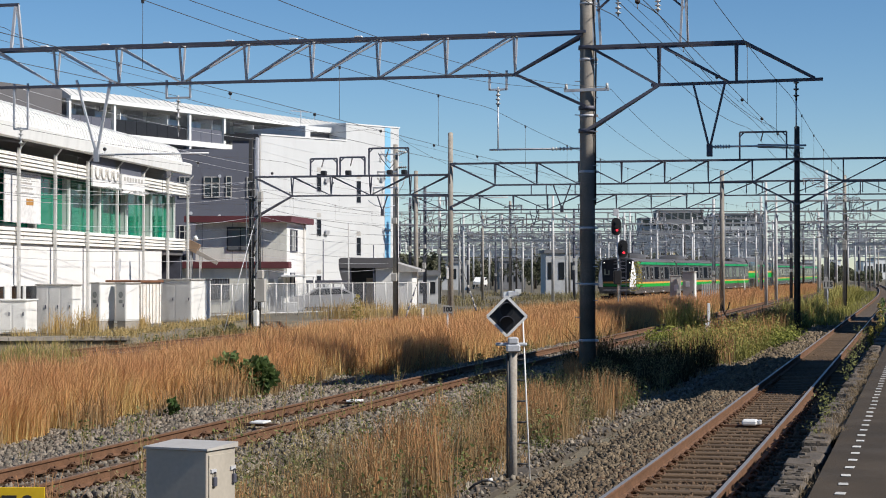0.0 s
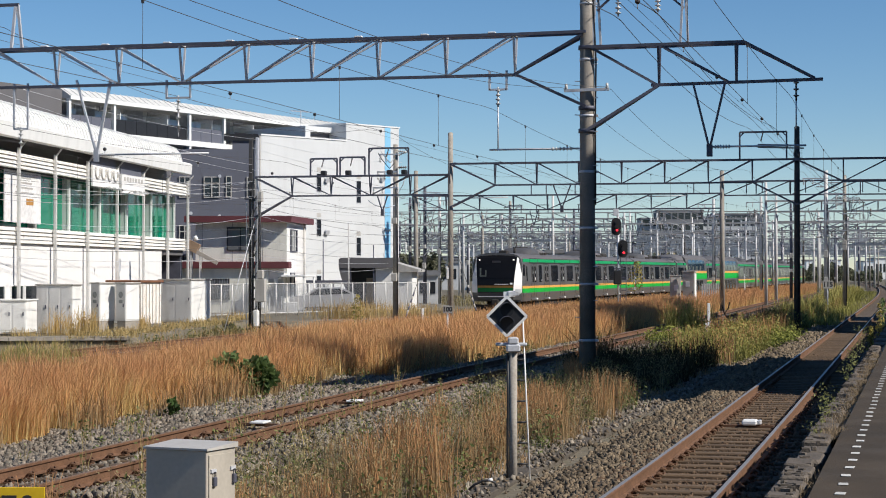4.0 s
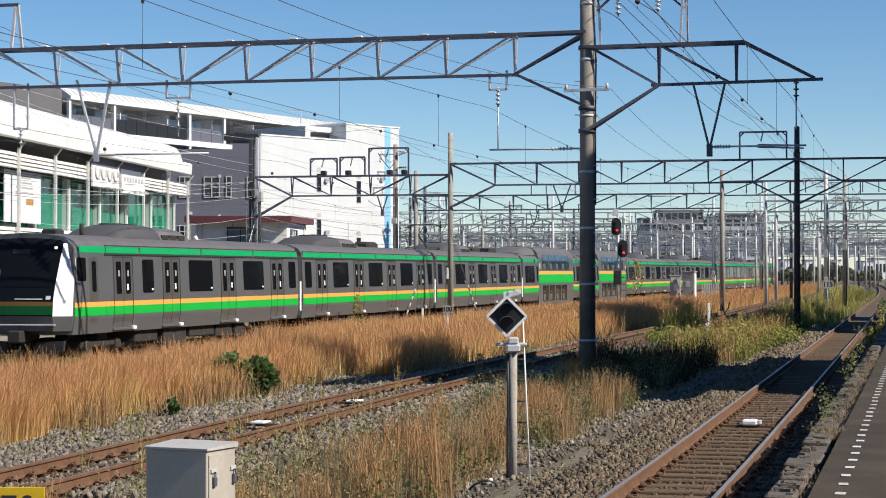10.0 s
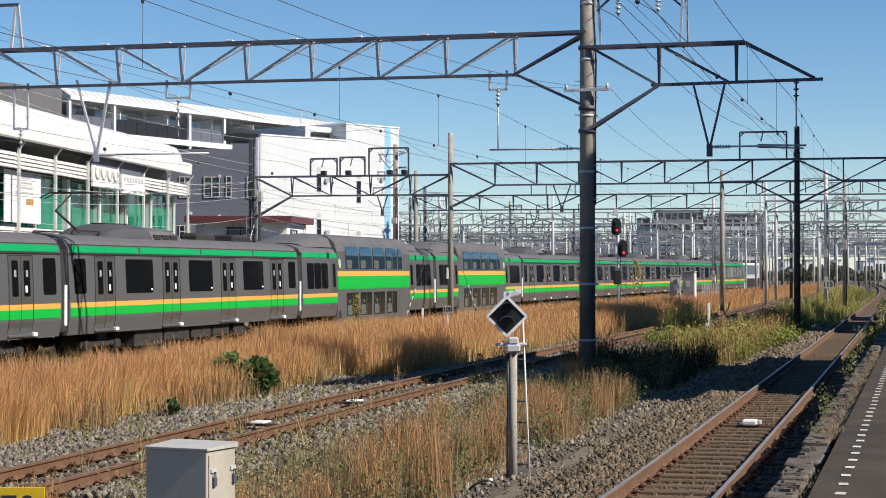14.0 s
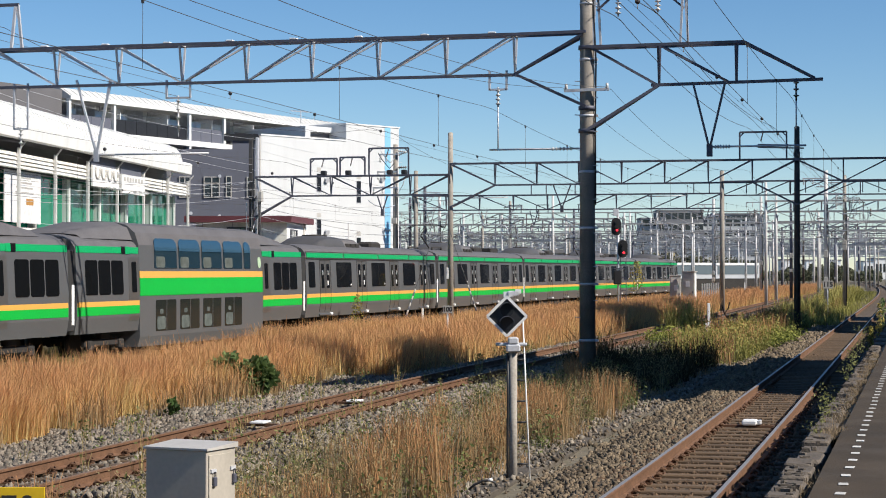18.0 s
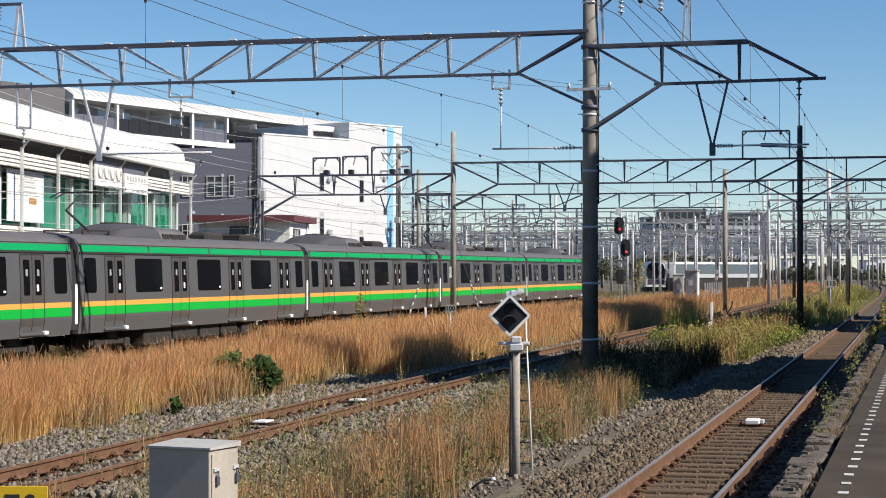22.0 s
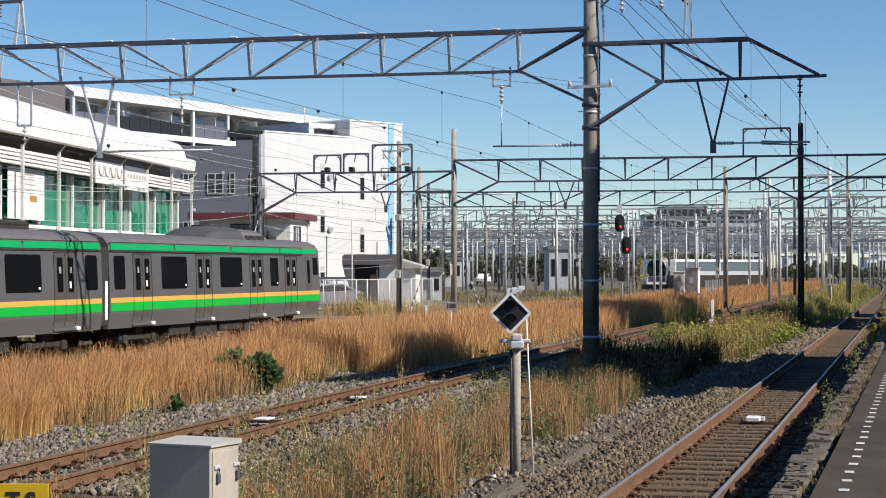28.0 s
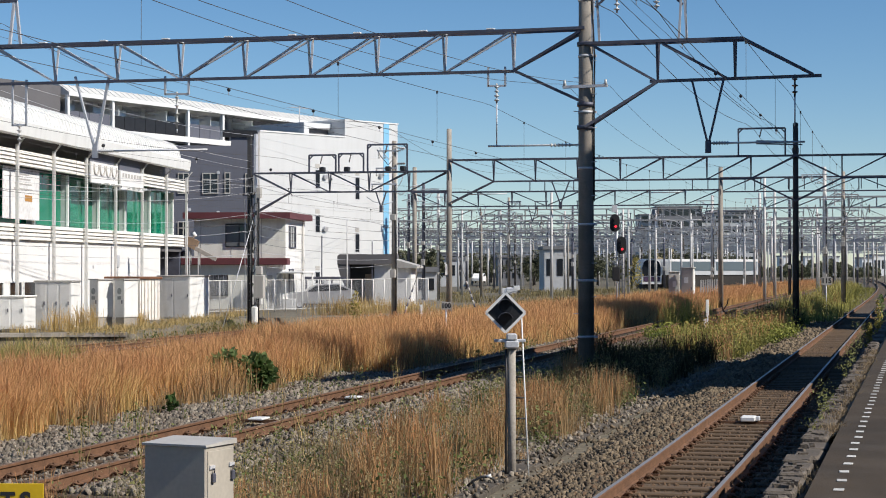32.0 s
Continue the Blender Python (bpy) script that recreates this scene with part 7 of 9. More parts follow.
# front corner at the origin; the shaded side runs to -x, the sunny side to +y
s = S()
M_CREAMBOX = mat("cream_grey_paint", (0.45, 0.41, 0.35, 1), 0.5, var=0.1, scale=2, fine=25, bump=0.05, stain=0.3)
s.box((-0.60, 0.0, -0.35), (0.0, 0.46, 0.862), 0.008)
part("body", s, M_CREAMBOX, cb)
s = S()
s.prism([(-0.018, 0.862), (0.478, 0.862), (0.478, 0.905), (-0.018, 0.880)], "x", -0.618, 0.018)
part("lid", s, M_GREYBOX, cb, "thin sloping pale lid")
s = S()
s.box((0.0, 0.025, -0.28), (0.012, 0.435, 0.825), 0.004)
d_ = part("door", s, M_CREAMBOX, cb)
for y in (0.09, 0.40):
    s = S()
    s.box((0.012, y - 0.022, 0.56), (0.04, y + 0.022, 0.64), 0.006)
    s.tube([(0.026, y - 0.015, 0.64), (0.026, y - 0.015, 0.68), (0.026, y + 0.015, 0.68), (0.026, y + 0.015, 0.64)], 0.005, 6)
    part("padlock", s, M_STEEL, d_, "dark steel padlock")
    s = S()
    s.box((0.01, y - 0.05, 0.675), (0.025, y + 0.03, 0.705))
    part("hasp", s, M_GALV, d_)


def letters(text, size, m, material, parent, name="lettering"):
    c = bpy.data.curves.new(name, 'FONT')
    c.body, c.size, c.extrude, c.align_x, c.align_y = text, size, 0.002, 'CENTER', 'CENTER'
    c.offset = 0.004 * size / 0.1
    tmp = new("tmp", c)
    me = bpy.data.meshes.new_from_object(tmp.evaluated_get(bpy.context.evaluated_depsgraph_get()))
    bpy.data.objects.remove(tmp)
    me.materials.append(material)
    ob = new(name, me)
    ob.parent = parent
    ob.matrix_local = m
    return ob


yb = spot(22, 14.0, 0)
ys_ = thing("sign_board", "yellow ATS sign board on a short post", "sign", pose(yb.x, yb.y, 0, 0, 0, YAW))
ztop = 2.36 - (862 - 479.8) * 14 / 3403
s = S()
s.box((-0.24, -0.01, ztop - 0.22), (0.24, 0.01, ztop), 0.003)
part("plate", s, M_YELLOW, ys_)
for k, ch_ in enumerate("ATS"):
    letters(ch_, 0.165, pose(-0.145 + 0.128 * k, -0.013, ztop - 0.128, 90, 0, 0), M_BLACK, ys_, "letter")
s = S()
s.rod((0, 0.03, -0.5), (0, 0.03, ztop - 0.02), 0.03, n=10)
part("post", s, M_GALV, ys_)


def number_sign(px, depth, py, text, w, h):
    p = spot(px, depth, None, py)
    q = thing("number_sign", "small white lineside number board on a post", "sign", pose(p.x, p.y, p.z, 0, 0, YAW))
    s = S()
    s.box((-w / 2, -0.02, -h / 2), (w / 2, 0.02, h / 2), 0.005)
    part("plate", s, mat("weathered_plate", (0.36, 0.35, 0.33, 1), 0.6, var=0.15, scale=8, fine=40, bump=0), q)
    letters(text, h * 0.85, pose(0, -0.024, -0.0, 90, 0, 0), M_BLACK, q)
    s = S()
    s.rod((0, 0.05, -p.z - 0.6), (0, 0.05, h / 2), 0.03, n=8)
    part("post", s, M_GALV, q)


number_sign(792.0, 62, 548, "100", 0.30, 0.24)
number_sign(1465, 112, 504, "115", 0.58, 0.46)

nb = thing("track_beacon", "white beacon box fixed between the rails", "track beacon", pose(*spot(1328, 31.0, -0.12), 0, 0, 0))
s = S()
s.box((-0.13, -0.17, 0), (0.11, 0.17, 0.085), 0.02)
part("body", s, M_DIMWHITE, nb)
s = S()
s.box((-0.5, -0.05, -0.04), (0.62, 0.05, 0.0))
part("bracket", s, M_RAILSIDE, nb)
s = S()
s.box((0.11, -0.09, 0.01), (0.17, 0.09, 0.08), 0.01)
part("terminal", s, M_GALV, nb)
for px, py in ((461, 749), (628, 711)):
    zz = -0.06
    d = (EYE[2] - zz) * 3403 / (py - 479.8)
    p = spot(px, d, zz)
    q = thing("track_beacon", "flat white beacon plate between the brown rails", "track beacon", pose(p.x, p.y, zz, 0, 0, 0))
    s = S()
    s.box((-0.12, -0.19, 0), (0.12, 0.19, 0.035), 0.01)
    part("body", s, M_DIMWHITE, q)
    s = S()
    s.box((-0.3, -0.03, -0.05), (0.3, 0.03, 0.0))
    part("bracket", s, M_RAILSIDE, q, "rusty fixing strap")
cbp = thing("cable", "black cable lying on the ballast", "cable")
s = S()
s.tube([spot(820, 19.6, -0.30), spot(836, 19.9, -0.24), spot(856, 20.2, -0.22), spot(872, 20.6, -0.21)], 0.022, 8)
part("strand", s, M_BLACK, cbp)
s = S()
e_ = spot(870, 20.5, -0.19)
s.box(e_ - Vector((0.06, 0.06, 0.03)), e_ + Vector((0.06, 0.06, 0.03)), 0.01)
part("end_cap", s, M_DIMWHITE, cbp)

# colour-light signals on a mast
M_RED = glow("red_signal_lamp", (1.0, 0.03, 0.05, 1), 1.0)
sp = spot(1096, 108, 0)
sg_ = thing("colour_light_signal", "tall signal mast with two black heads, one showing red", "railway signal", pose(sp.x, sp.y, 0, 0, 0, YAW))
s = S()
s.rod((-0.05, 0.1, -0.6), (-0.05, 0.1, 5.6), 0.06, n=12)
part("mast", s, M_GALV, sg_)


def head(x, zc, hh, lit):
    s = S()
    o = []
    w = 0.27
    for k in range(9):
        a = math.pi * k / 8
        o.append((x + w * math.cos(a), zc + hh - w + w * math.sin(a)))
    for k in range(9):
        a = math.pi + math.pi * k / 8
        o.append((x + w * math.cos(a), zc - hh + w + w * math.sin(a)))
    s.prism(o, "y", 0.0, 0.06)
    b = part("backboard", s, M_BLACK, sg_, "black rounded signal head")
    for k in (0.24, 0.0, -0.24):
        s = S()
        s.rod((x, -0.28, zc + k), (x, 0.0, zc + k), 0.10, n=14)
        part("hood", s, M_BLACK, b)
    if lit is not None:
        s = S()
        s.rod((x + 0.02, -0.30, zc + lit), (x + 0.02, -0.29, zc + lit), 0.07, n=14)
        part("lamp", s, M_RED, b, "glowing red lamp")


head(-0.17, 4.85, 0.5, -0.2)
head(0.2, 3.6, 0.5, -0.22)
s = S()
s.box((-0.33, 0.0, 5.45), (-0.03, 0.1, 5.85), 0.01)
part("route_box", s, M_GALV, sg_)
for z in (2.9, 2.5, 2.0):
    s = S()
    s.beam((-0.3, 0.0, z), (0.3, 0.0, z), 0.05)
    part("platform_bar", s, M_STEEL, sg_)
s = S()
s.box((-0.32, -0.1, 1.6), (0.12, 0.1, 2.4), 0.05)
part("relay_case", s, M_BLACK, sg_)
s = S()
for k in range(8):
    s.beam((0.1, 0.2, 0.2 + 0.35 * k), (0.4, 0.2, 0.2 + 0.35 * k), 0.03)
for x in (0.1, 0.4):
    s.beam((x, 0.2, -0.5), (x, 0.2, 4.6), 0.035)
part("ladder", s, M_STEEL, sg_)

# striped stay guards and slim marker posts
for x0, y0, x1, y1, dp in ((735, 512, 718, 562, 84), (828, 505, 843, 550, 84)):
    a, b = spot(x0, dp, None, y0), spot(x1, dp - 1, None, y1)
    q = thing("stay_guard", "black and white striped stay wire guard", "stay")
    for k in range(8):
        s = S()
        s.rod(a.lerp(b, k / 8), a.lerp(b, (k + 1) / 8), 0.036, n=8)
        part("band", s, M_STEEL if k % 2 else M_GREYBOX, q)
    s = S()
    s.rod(a, a + (a - b) * 2.2, 0.012, n=5)
    part("wire", s, M_WIRE, q)
for px, py, dp, h in ((1254, 537, 70, 0.9), (1250, 572, 70, 0.35), (792, 474, 85.3, 0.0), (748, 546, 82, 0.4), (1358, 495, 190, 1.2), (1318, 500, 170, 0.8)):
    p = spot(px, dp, None, py)
    q = thing("marker_post", "slim white lineside marker post", "marker", pose(p.x, p.y, p.z, 0, 0, YAW))
    s = S()
    s.box((-0.05, -0.03, -h - 0.5), (0.05, 0.03, 0), 0.01)
    part("post", s, M_DIMWHITE, q)
hf = thing("fence", "short pale slatted fence beside the relay huts", "fence")
for k in range(10):
    p = spot(1243 + k * 4, 122 + k * 1.5, -0.4)
    s = S()
    s.box((p.x - 0.04, p.y - 0.03, -0.5), (p.x + 0.04, p.y + 0.03, 1.55))
    part("slat", s, M_PALE, hf)

# more masts across the yard, with arms, insulators and cables
def mast(px, top_py, material, arms, label):
    d = min(330, max(80, 6.3 * 3403 / (479.8 - top_py)))
    p = spot(px, d, 0)
    q = thing("overhead_line_mast", label, "mast", pose(p.x, p.y, 0, 0, 0, YAW - 14), group="yard masts")
    h = EYE[2] + (479.8 - top_py) * d / 3403
    s = S()
    s.rod((0, 0, -0.7), (0, 0, h), 0.15, 0.115, n=12)
    part("pole", s, material, q)
    r = random.Random(px)
    for k in range(arms):
        z = h - 0.5 - k * r.uniform(0.5, 1.1)
        w = r.uniform(0.6, 1.5)
        sd = r.choice((-1, 1))
        s = S()
        s.beam((-0.2 * sd, -0.2, z), (w * sd, -0.2, z), 0.07)
        if r.random() < 0.6:
            s.beam((w * 0.8 * sd, -0.2, z), (0, -0.2, z - 0.6), 0.05)
        a = part("arm", s, M_GALV, q)
        for m in range(2):
            x = sd * w * (0.55 + 0.4 * m)
            s = S()
            insulator(s, (x, -0.2, z), (x, -0.2, z - 0.4), 3, 0.075)
            part("insulator", s, M_DIMPORC, a)
    if d < 190:
        for k in range(5):
            z, sd, w = r.uniform(h * 0.45, h - 0.4), r.choice((-1, 1)), r.uniform(0.3, 1.1)
            s = S()
            s.tube([(0.0, -0.17, z), (sd * w * 0.4, -0.2, z - r.uniform(0.1, 0.5)), (sd * w, -0.2, z + r.uniform(-0.2, 0.4)), (sd * w * 1.3, -0.2, z + r.uniform(0, 0.6))], 0.022, 5)
            part("jumper_cable", s, r.choice((M_BLACK, M_STEEL, M_GALV)), q)
        for k in range(4):
            z, sd = r.uniform(h * 0.4, h - 0.3), r.choice((-1, 1))
            s = S()
            insulator(s, (sd * 0.14, -0.1, z), (sd * 0.6, -0.1, z + r.uniform(-0.1, 0.2)), 4, 0.08)
            part("strain_insulator", s, r.choice((M_INSUL, M_DIMPORC)), q)
        s = S()
        s.tube([(0.13, -0.12, -0.3), (0.14, -0.12, h * 0.4), (0.12, -0.14, h * 0.75)], 0.03, 6)
        part("down_cable", s, M_BLACK, q)
    for k in range(2):
        s = S()
        z = r.uniform(1.0, 5.0)
        s.box((-0.13, -0.32, z), (0.13, -0.13, z + r.uniform(0.25, 0.5)), 0.02)
        part("box", s, M_GREYBOX, q)
    return q


for px, top, mt, arms in ((700, 256, M_CONCRETE, 3), (752, 330, M_STEEL, 5), (778, 345, M_PALE, 4), (726, 350, M_STEEL, 4), (888, 378, M_PALE, 3), (903, 356, M_CONCRETE, 3), (838, 412, M_PALE, 2), (866, 410, M_PALE, 3), (818, 400, M_STEEL, 2),
                          (925, 400, M_PALE, 2), (960, 405, M_PALE, 2), (1002, 380, M_PALE, 4), (1016, 372, M_STEEL, 4), (1077, 400, M_PALE, 2), (1152, 385, M_PALE, 3), (1163, 378, M_PALE, 3), (1228, 395, M_PALE, 2), (1263, 352, M_PALE, 3),
                          (1320, 385, M_PALE, 3), (1338, 380, M_PALE, 2), (1347, 348, M_PALE, 4), (1368, 390, M_PALE, 2), (1462, 302, M_PALE, 4), (1495, 310, M_CONCRETE, 4), (1400, 360, M_STEEL, 2), (1440, 395, M_PALE, 2), (1520, 400, M_STEEL, 3), (1548, 405, M_PALE, 2), (985, 418, M_PALE, 2), (708, 392, M_STEEL, 3), (742, 402, M_DARKPOLE, 3), (765, 408, M_PALE, 3), (798, 414, M_DARKPOLE, 2), (828, 398, M_STEEL, 3), (852, 404, M_DARKPOLE, 3), (877, 396, M_STEEL, 3), (914, 402, M_DARKPOLE, 2), (942, 398, M_STEEL, 3), (972, 396, M_DARKPOLE, 3), (1050, 402, M_STEEL, 3), (1062, 410, M_PALE, 2), (1120, 398, M_STEEL, 3), (1138, 404, M_DARKPOLE, 2), (1178, 396, M_STEEL, 3), (1212, 402, M_DARKPOLE, 3), (1245, 410, M_STEEL, 2), (1276, 398, M_DARKPOLE, 3), (1308, 404, M_STEEL, 3), (1384, 402, M_STEEL, 3), (1422, 392, M_DARKPOLE, 3), (1478, 404, M_STEEL, 2), (1107, 412, M_PALE, 2), (1190, 415, M_PALE, 2), (1290, 418, M_PALE, 2)):
    mast(px, top, mt, arms, "pale overhead line mast with arms and insulators" if mt is M_PALE else "weathered overhead line mast with arms and insulators")
kb = thing("concrete_kerb", "pale concrete kerb slab beside the main line", "kerb", kind="structure")
a, b = spot(-45, 70.3, -0.13), spot(228, 71.2, -0.13)
for k in range(9):
    s = S()
    p, q = a.lerp(b, k / 9), a.lerp(b, (k + 0.97) / 9)
    s.beam(p, q, 0.35, 0.14)
    part("slab", s, M_CONCRETE, kb)


# ---- plants ----
def grass_material(name, low, mid, high, z0, z1, patch=None):
    m = bpy.data.materials.new(name)
    m.use_nodes = True
    n, l = m.node_tree.nodes, m.node_tree.links
    b = n["Principled BSDF"]
    b.inputs["Roughness"].default_value = 0.75
    b.inputs["Specular IOR Level"].default_value = 0.2
    tc = n.new("ShaderNodeTexCoord")
    sp_ = n.new("ShaderNodeSeparateXYZ")
    l.new(tc.outputs["Object"], sp_.inputs[0])
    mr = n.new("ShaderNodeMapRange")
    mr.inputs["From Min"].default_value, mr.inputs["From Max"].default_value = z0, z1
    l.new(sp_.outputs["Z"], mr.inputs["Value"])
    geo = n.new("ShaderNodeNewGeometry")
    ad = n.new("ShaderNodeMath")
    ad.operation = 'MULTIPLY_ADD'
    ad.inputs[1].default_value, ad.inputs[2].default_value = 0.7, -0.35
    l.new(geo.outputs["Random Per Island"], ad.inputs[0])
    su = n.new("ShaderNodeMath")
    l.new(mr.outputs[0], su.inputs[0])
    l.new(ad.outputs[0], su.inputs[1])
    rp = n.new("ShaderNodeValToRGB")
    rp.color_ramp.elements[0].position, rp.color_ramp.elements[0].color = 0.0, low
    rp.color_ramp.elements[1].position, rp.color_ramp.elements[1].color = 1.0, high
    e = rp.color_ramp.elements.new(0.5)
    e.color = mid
    nz = n.new("ShaderNodeTexNoise")
    nz.inputs["Scale"].default_value = 0.35
    nz.inputs["Detail"].default_value = 3
    l.new(tc.outputs["Object"], nz.inputs["Vector"])
    a2 = n.new("ShaderNodeMath")
    a2.operation = 'MULTIPLY_ADD'
    a2.inputs[1].default_value, a2.inputs[2].default_value = 1.3, -0.65
    l.new(nz.outputs["Fac"], a2.inputs[0])
    s2 = n.new("ShaderNodeMath")
    l.new(su.outputs[0], s2.inputs[0])
    l.new(a2.outputs[0], s2.inputs[1])
    l.new(s2.outputs[0], rp.inputs[0])
    hs_ = n.new("ShaderNodeHueSaturation")
    mv = n.new("ShaderNodeMapRange")
    mv.inputs["To Min"].default_value, mv.inputs["To Max"].default_value = 0.8, 1.2
    wn_ = n.new("ShaderNodeTexWhiteNoise")
    wn_.noise_dimensions = '1D'
    l.new(geo.outputs["Random Per Island"], wn_.inputs["W"])
    l.new(wn_.outputs["Value"], mv.inputs["Value"])
    l.new(mv.outputs[0], hs_.inputs["Value"])
    l.new(rp.outputs[0], hs_.inputs["Color"])
    l.new(hs_.outputs[0], b.inputs["Base Color"])
    tr = n.new("ShaderNodeBsdfTranslucent")
    l.new(hs_.outputs[0], tr.inputs["Color"])
    mx = n.new("ShaderNodeMixShader")
    mx.inputs[0].default_value = 0.3
    l.new(b.outputs[0], mx.inputs[1])
    l.new(tr.outputs[0], mx.inputs[2])
    l.new(mx.outputs[0], n["Material Output"].inputs["Surface"])
    return m


M_REDGRASS = grass_material("dry_red_grass", (0.65, 0.51, 0.225, 1), (0.625, 0.38, 0.17, 1), (0.565, 0.30, 0.145, 1), -0.55, 0.75)
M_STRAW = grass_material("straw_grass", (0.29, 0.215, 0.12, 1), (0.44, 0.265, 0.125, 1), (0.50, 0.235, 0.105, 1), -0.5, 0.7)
M_PALESTRAW = grass_material("bleached_straw", (0.30, 0.24, 0.14, 1), (0.44, 0.35, 0.21, 1), (0.52, 0.40, 0.24, 1), 0.85, 1.15)
M_JOINTSTRAW = grass_material("dusty_straw", (0.19, 0.14, 0.085, 1), (0.30, 0.22, 0.135, 1), (0.42, 0.31, 0.19, 1), 0.85, 1.05)
M_PALESTRAW2 = grass_material("yellow_straw", (0.34, 0.27, 0.13, 1), (0.48, 0.36, 0.16, 1), (0.55, 0.38, 0.16, 1), -0.6, 0.6)
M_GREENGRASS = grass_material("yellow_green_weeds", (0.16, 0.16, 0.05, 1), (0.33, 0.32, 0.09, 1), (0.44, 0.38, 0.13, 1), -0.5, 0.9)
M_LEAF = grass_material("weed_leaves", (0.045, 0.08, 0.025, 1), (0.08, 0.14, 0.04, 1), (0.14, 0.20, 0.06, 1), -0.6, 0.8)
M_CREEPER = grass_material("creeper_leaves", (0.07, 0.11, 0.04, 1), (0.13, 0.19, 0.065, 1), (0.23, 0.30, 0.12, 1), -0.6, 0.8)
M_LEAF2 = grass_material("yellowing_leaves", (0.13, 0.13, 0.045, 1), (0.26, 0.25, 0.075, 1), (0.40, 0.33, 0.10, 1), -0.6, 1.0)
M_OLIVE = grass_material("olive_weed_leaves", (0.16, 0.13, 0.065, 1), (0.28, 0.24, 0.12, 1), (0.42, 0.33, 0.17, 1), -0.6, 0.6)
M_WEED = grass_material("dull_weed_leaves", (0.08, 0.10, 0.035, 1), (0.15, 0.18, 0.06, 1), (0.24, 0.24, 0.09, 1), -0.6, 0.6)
# Dark weed colours with the cast shade already put in.
M_SHADEWEED = grass_material("shade_dark_weeds", (0.03, 0.026, 0.014, 1), (0.055, 0.048, 0.024, 1), (0.085, 0.07, 0.035, 1), -0.6, 0.8)
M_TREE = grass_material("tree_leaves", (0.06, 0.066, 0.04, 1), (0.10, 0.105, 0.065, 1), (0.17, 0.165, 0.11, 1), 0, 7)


def base_z(x):
    return np.where(x < -12, GROUND_Z - 0.22 * np.clip((-12 - x) / 8, 0, 1), GROUND_Z) - 0.06


def blades(name, xs, ys, hs_, wid, material, label, seed, lean=0.28, base=None):
    """Bent tapering blades, each two faces."""
    rg = np.random.default_rng(seed)
    n = len(xs)
    ang = rg.uniform(0, 2 * np.pi, n)
    side = np.stack([np.cos(ang), np.sin(ang), np.zeros(n)], 1)
    a2 = rg.uniform(0, 2 * np.pi, n)
    ln = np.abs(rg.normal(0, lean, n))
    off = np.stack([np.cos(a2) * ln * hs_, np.sin(a2) * ln * hs_, np.zeros(n)], 1)
    b = np.stack([xs, ys, base_z(xs) if base is None else base], 1)
    up = np.stack([np.zeros(n), np.zeros(n), hs_], 1)
    w = (wid * rg.uniform(0.6, 1.4, n))[:, None]
    mid = b + up * 0.6 + off * 0.35
    tip = b + up + off
    v = np.stack([b - side * w * 0.4, b + side * w * 0.4, mid + side * w * 0.5, mid - side * w * 0.5, tip + side * w * 0.25, tip - side * w * 0.25], 1).reshape(-1, 3)
    return soup(name, v, [(0, 1, 2, 3), (3, 2, 4, 5)], n, material, label, "grass")


def leaves(name, cx, cy, cz, size, material, label, seed, category="weeds", wide=0.5):
    rg = np.random.default_rng(seed)
    n = len(cx)
    d = rg.normal(0, 1, (n, 3))
    d /= np.linalg.norm(d, axis=1)[:, None]
    e = np.cross(d, rg.normal(0, 1, (n, 3)))
    e /= np.linalg.norm(e, axis=1)[:, None]
    c = np.stack([cx, cy, cz], 1)
    L = (size * rg.uniform(0.6, 1.5, n))[:, None]
    v = np.stack([c - d * L, c + e * L * wide, c + d * L, c - e * L * wide], 1).reshape(-1, 3)
    return soup(name, v, [(0, 1, 2, 3)], n, material, label, category)


rg = np.random.default_rng(21)


def patchy(x, y, s, k):
    return np.array([noise.noise(Vector((a * s, b * s, k))) for a, b in zip(x, y)])


def main_edge(y):
    return -24.25 + 0.0042 * y + np.interp(y, [p[0] for p in MAIN_BEND], [p[1] for p in MAIN_BEND])


def zone(n, y0, y1, left, right, power=1.0, pad=0.8):
    """Random places between two lines, within the fan that the yard opens."""
    y = y0 + (y1 - y0) * rg.random(n) ** power
    l_ = np.maximum(left(y), -np.tan(radians(27.3)) * y - pad)
    r_ = right(y)
    ok = r_ > l_
    y, l_, r_ = y[ok], l_[ok], r_[ok]
    return l_ + (r_ - l_) * rg.random(len(y)), y


# distance of the grass edge from the middle line
MID_EDGE = ((30, 45, 47.5, 50, 53, 57, 100), (4.7, 4.9, 5.0, 4.3, 3.5, 2.9, 2.9))

# tall reddish grass between the middle and the main line
x, y = zone(303000, 23, 250, lambda y: np.maximum(main_edge(y) + 1.75, np.interp(y, [20, 35, 50, 66, 80], [-15.6, -16.8, -19.2, -22.0, -30]) + 0.6 * np.sin(y * 0.9)), lambda y: MID_X + 0.0048 * y - np.interp(y, MID_EDGE[0], MID_EDGE[1]) + 0.2 * np.sin(y * 1.1), 1.9)
p = patchy(x, y, 0.45, 2.0)
keep = (p > -0.42) & ((x < MID_X + 0.0048 * y - np.interp(y, MID_EDGE[0], MID_EDGE[1]) - 0.3) | (p > 0.05))
x, y, p = x[keep], y[keep], p[keep]
far_h = np.interp(x - main_edge(y), [1.75, 7.5, 11], [0.9, 1.05, 1.3])
far_k = np.clip((y - 50) / 30, 0, 1)
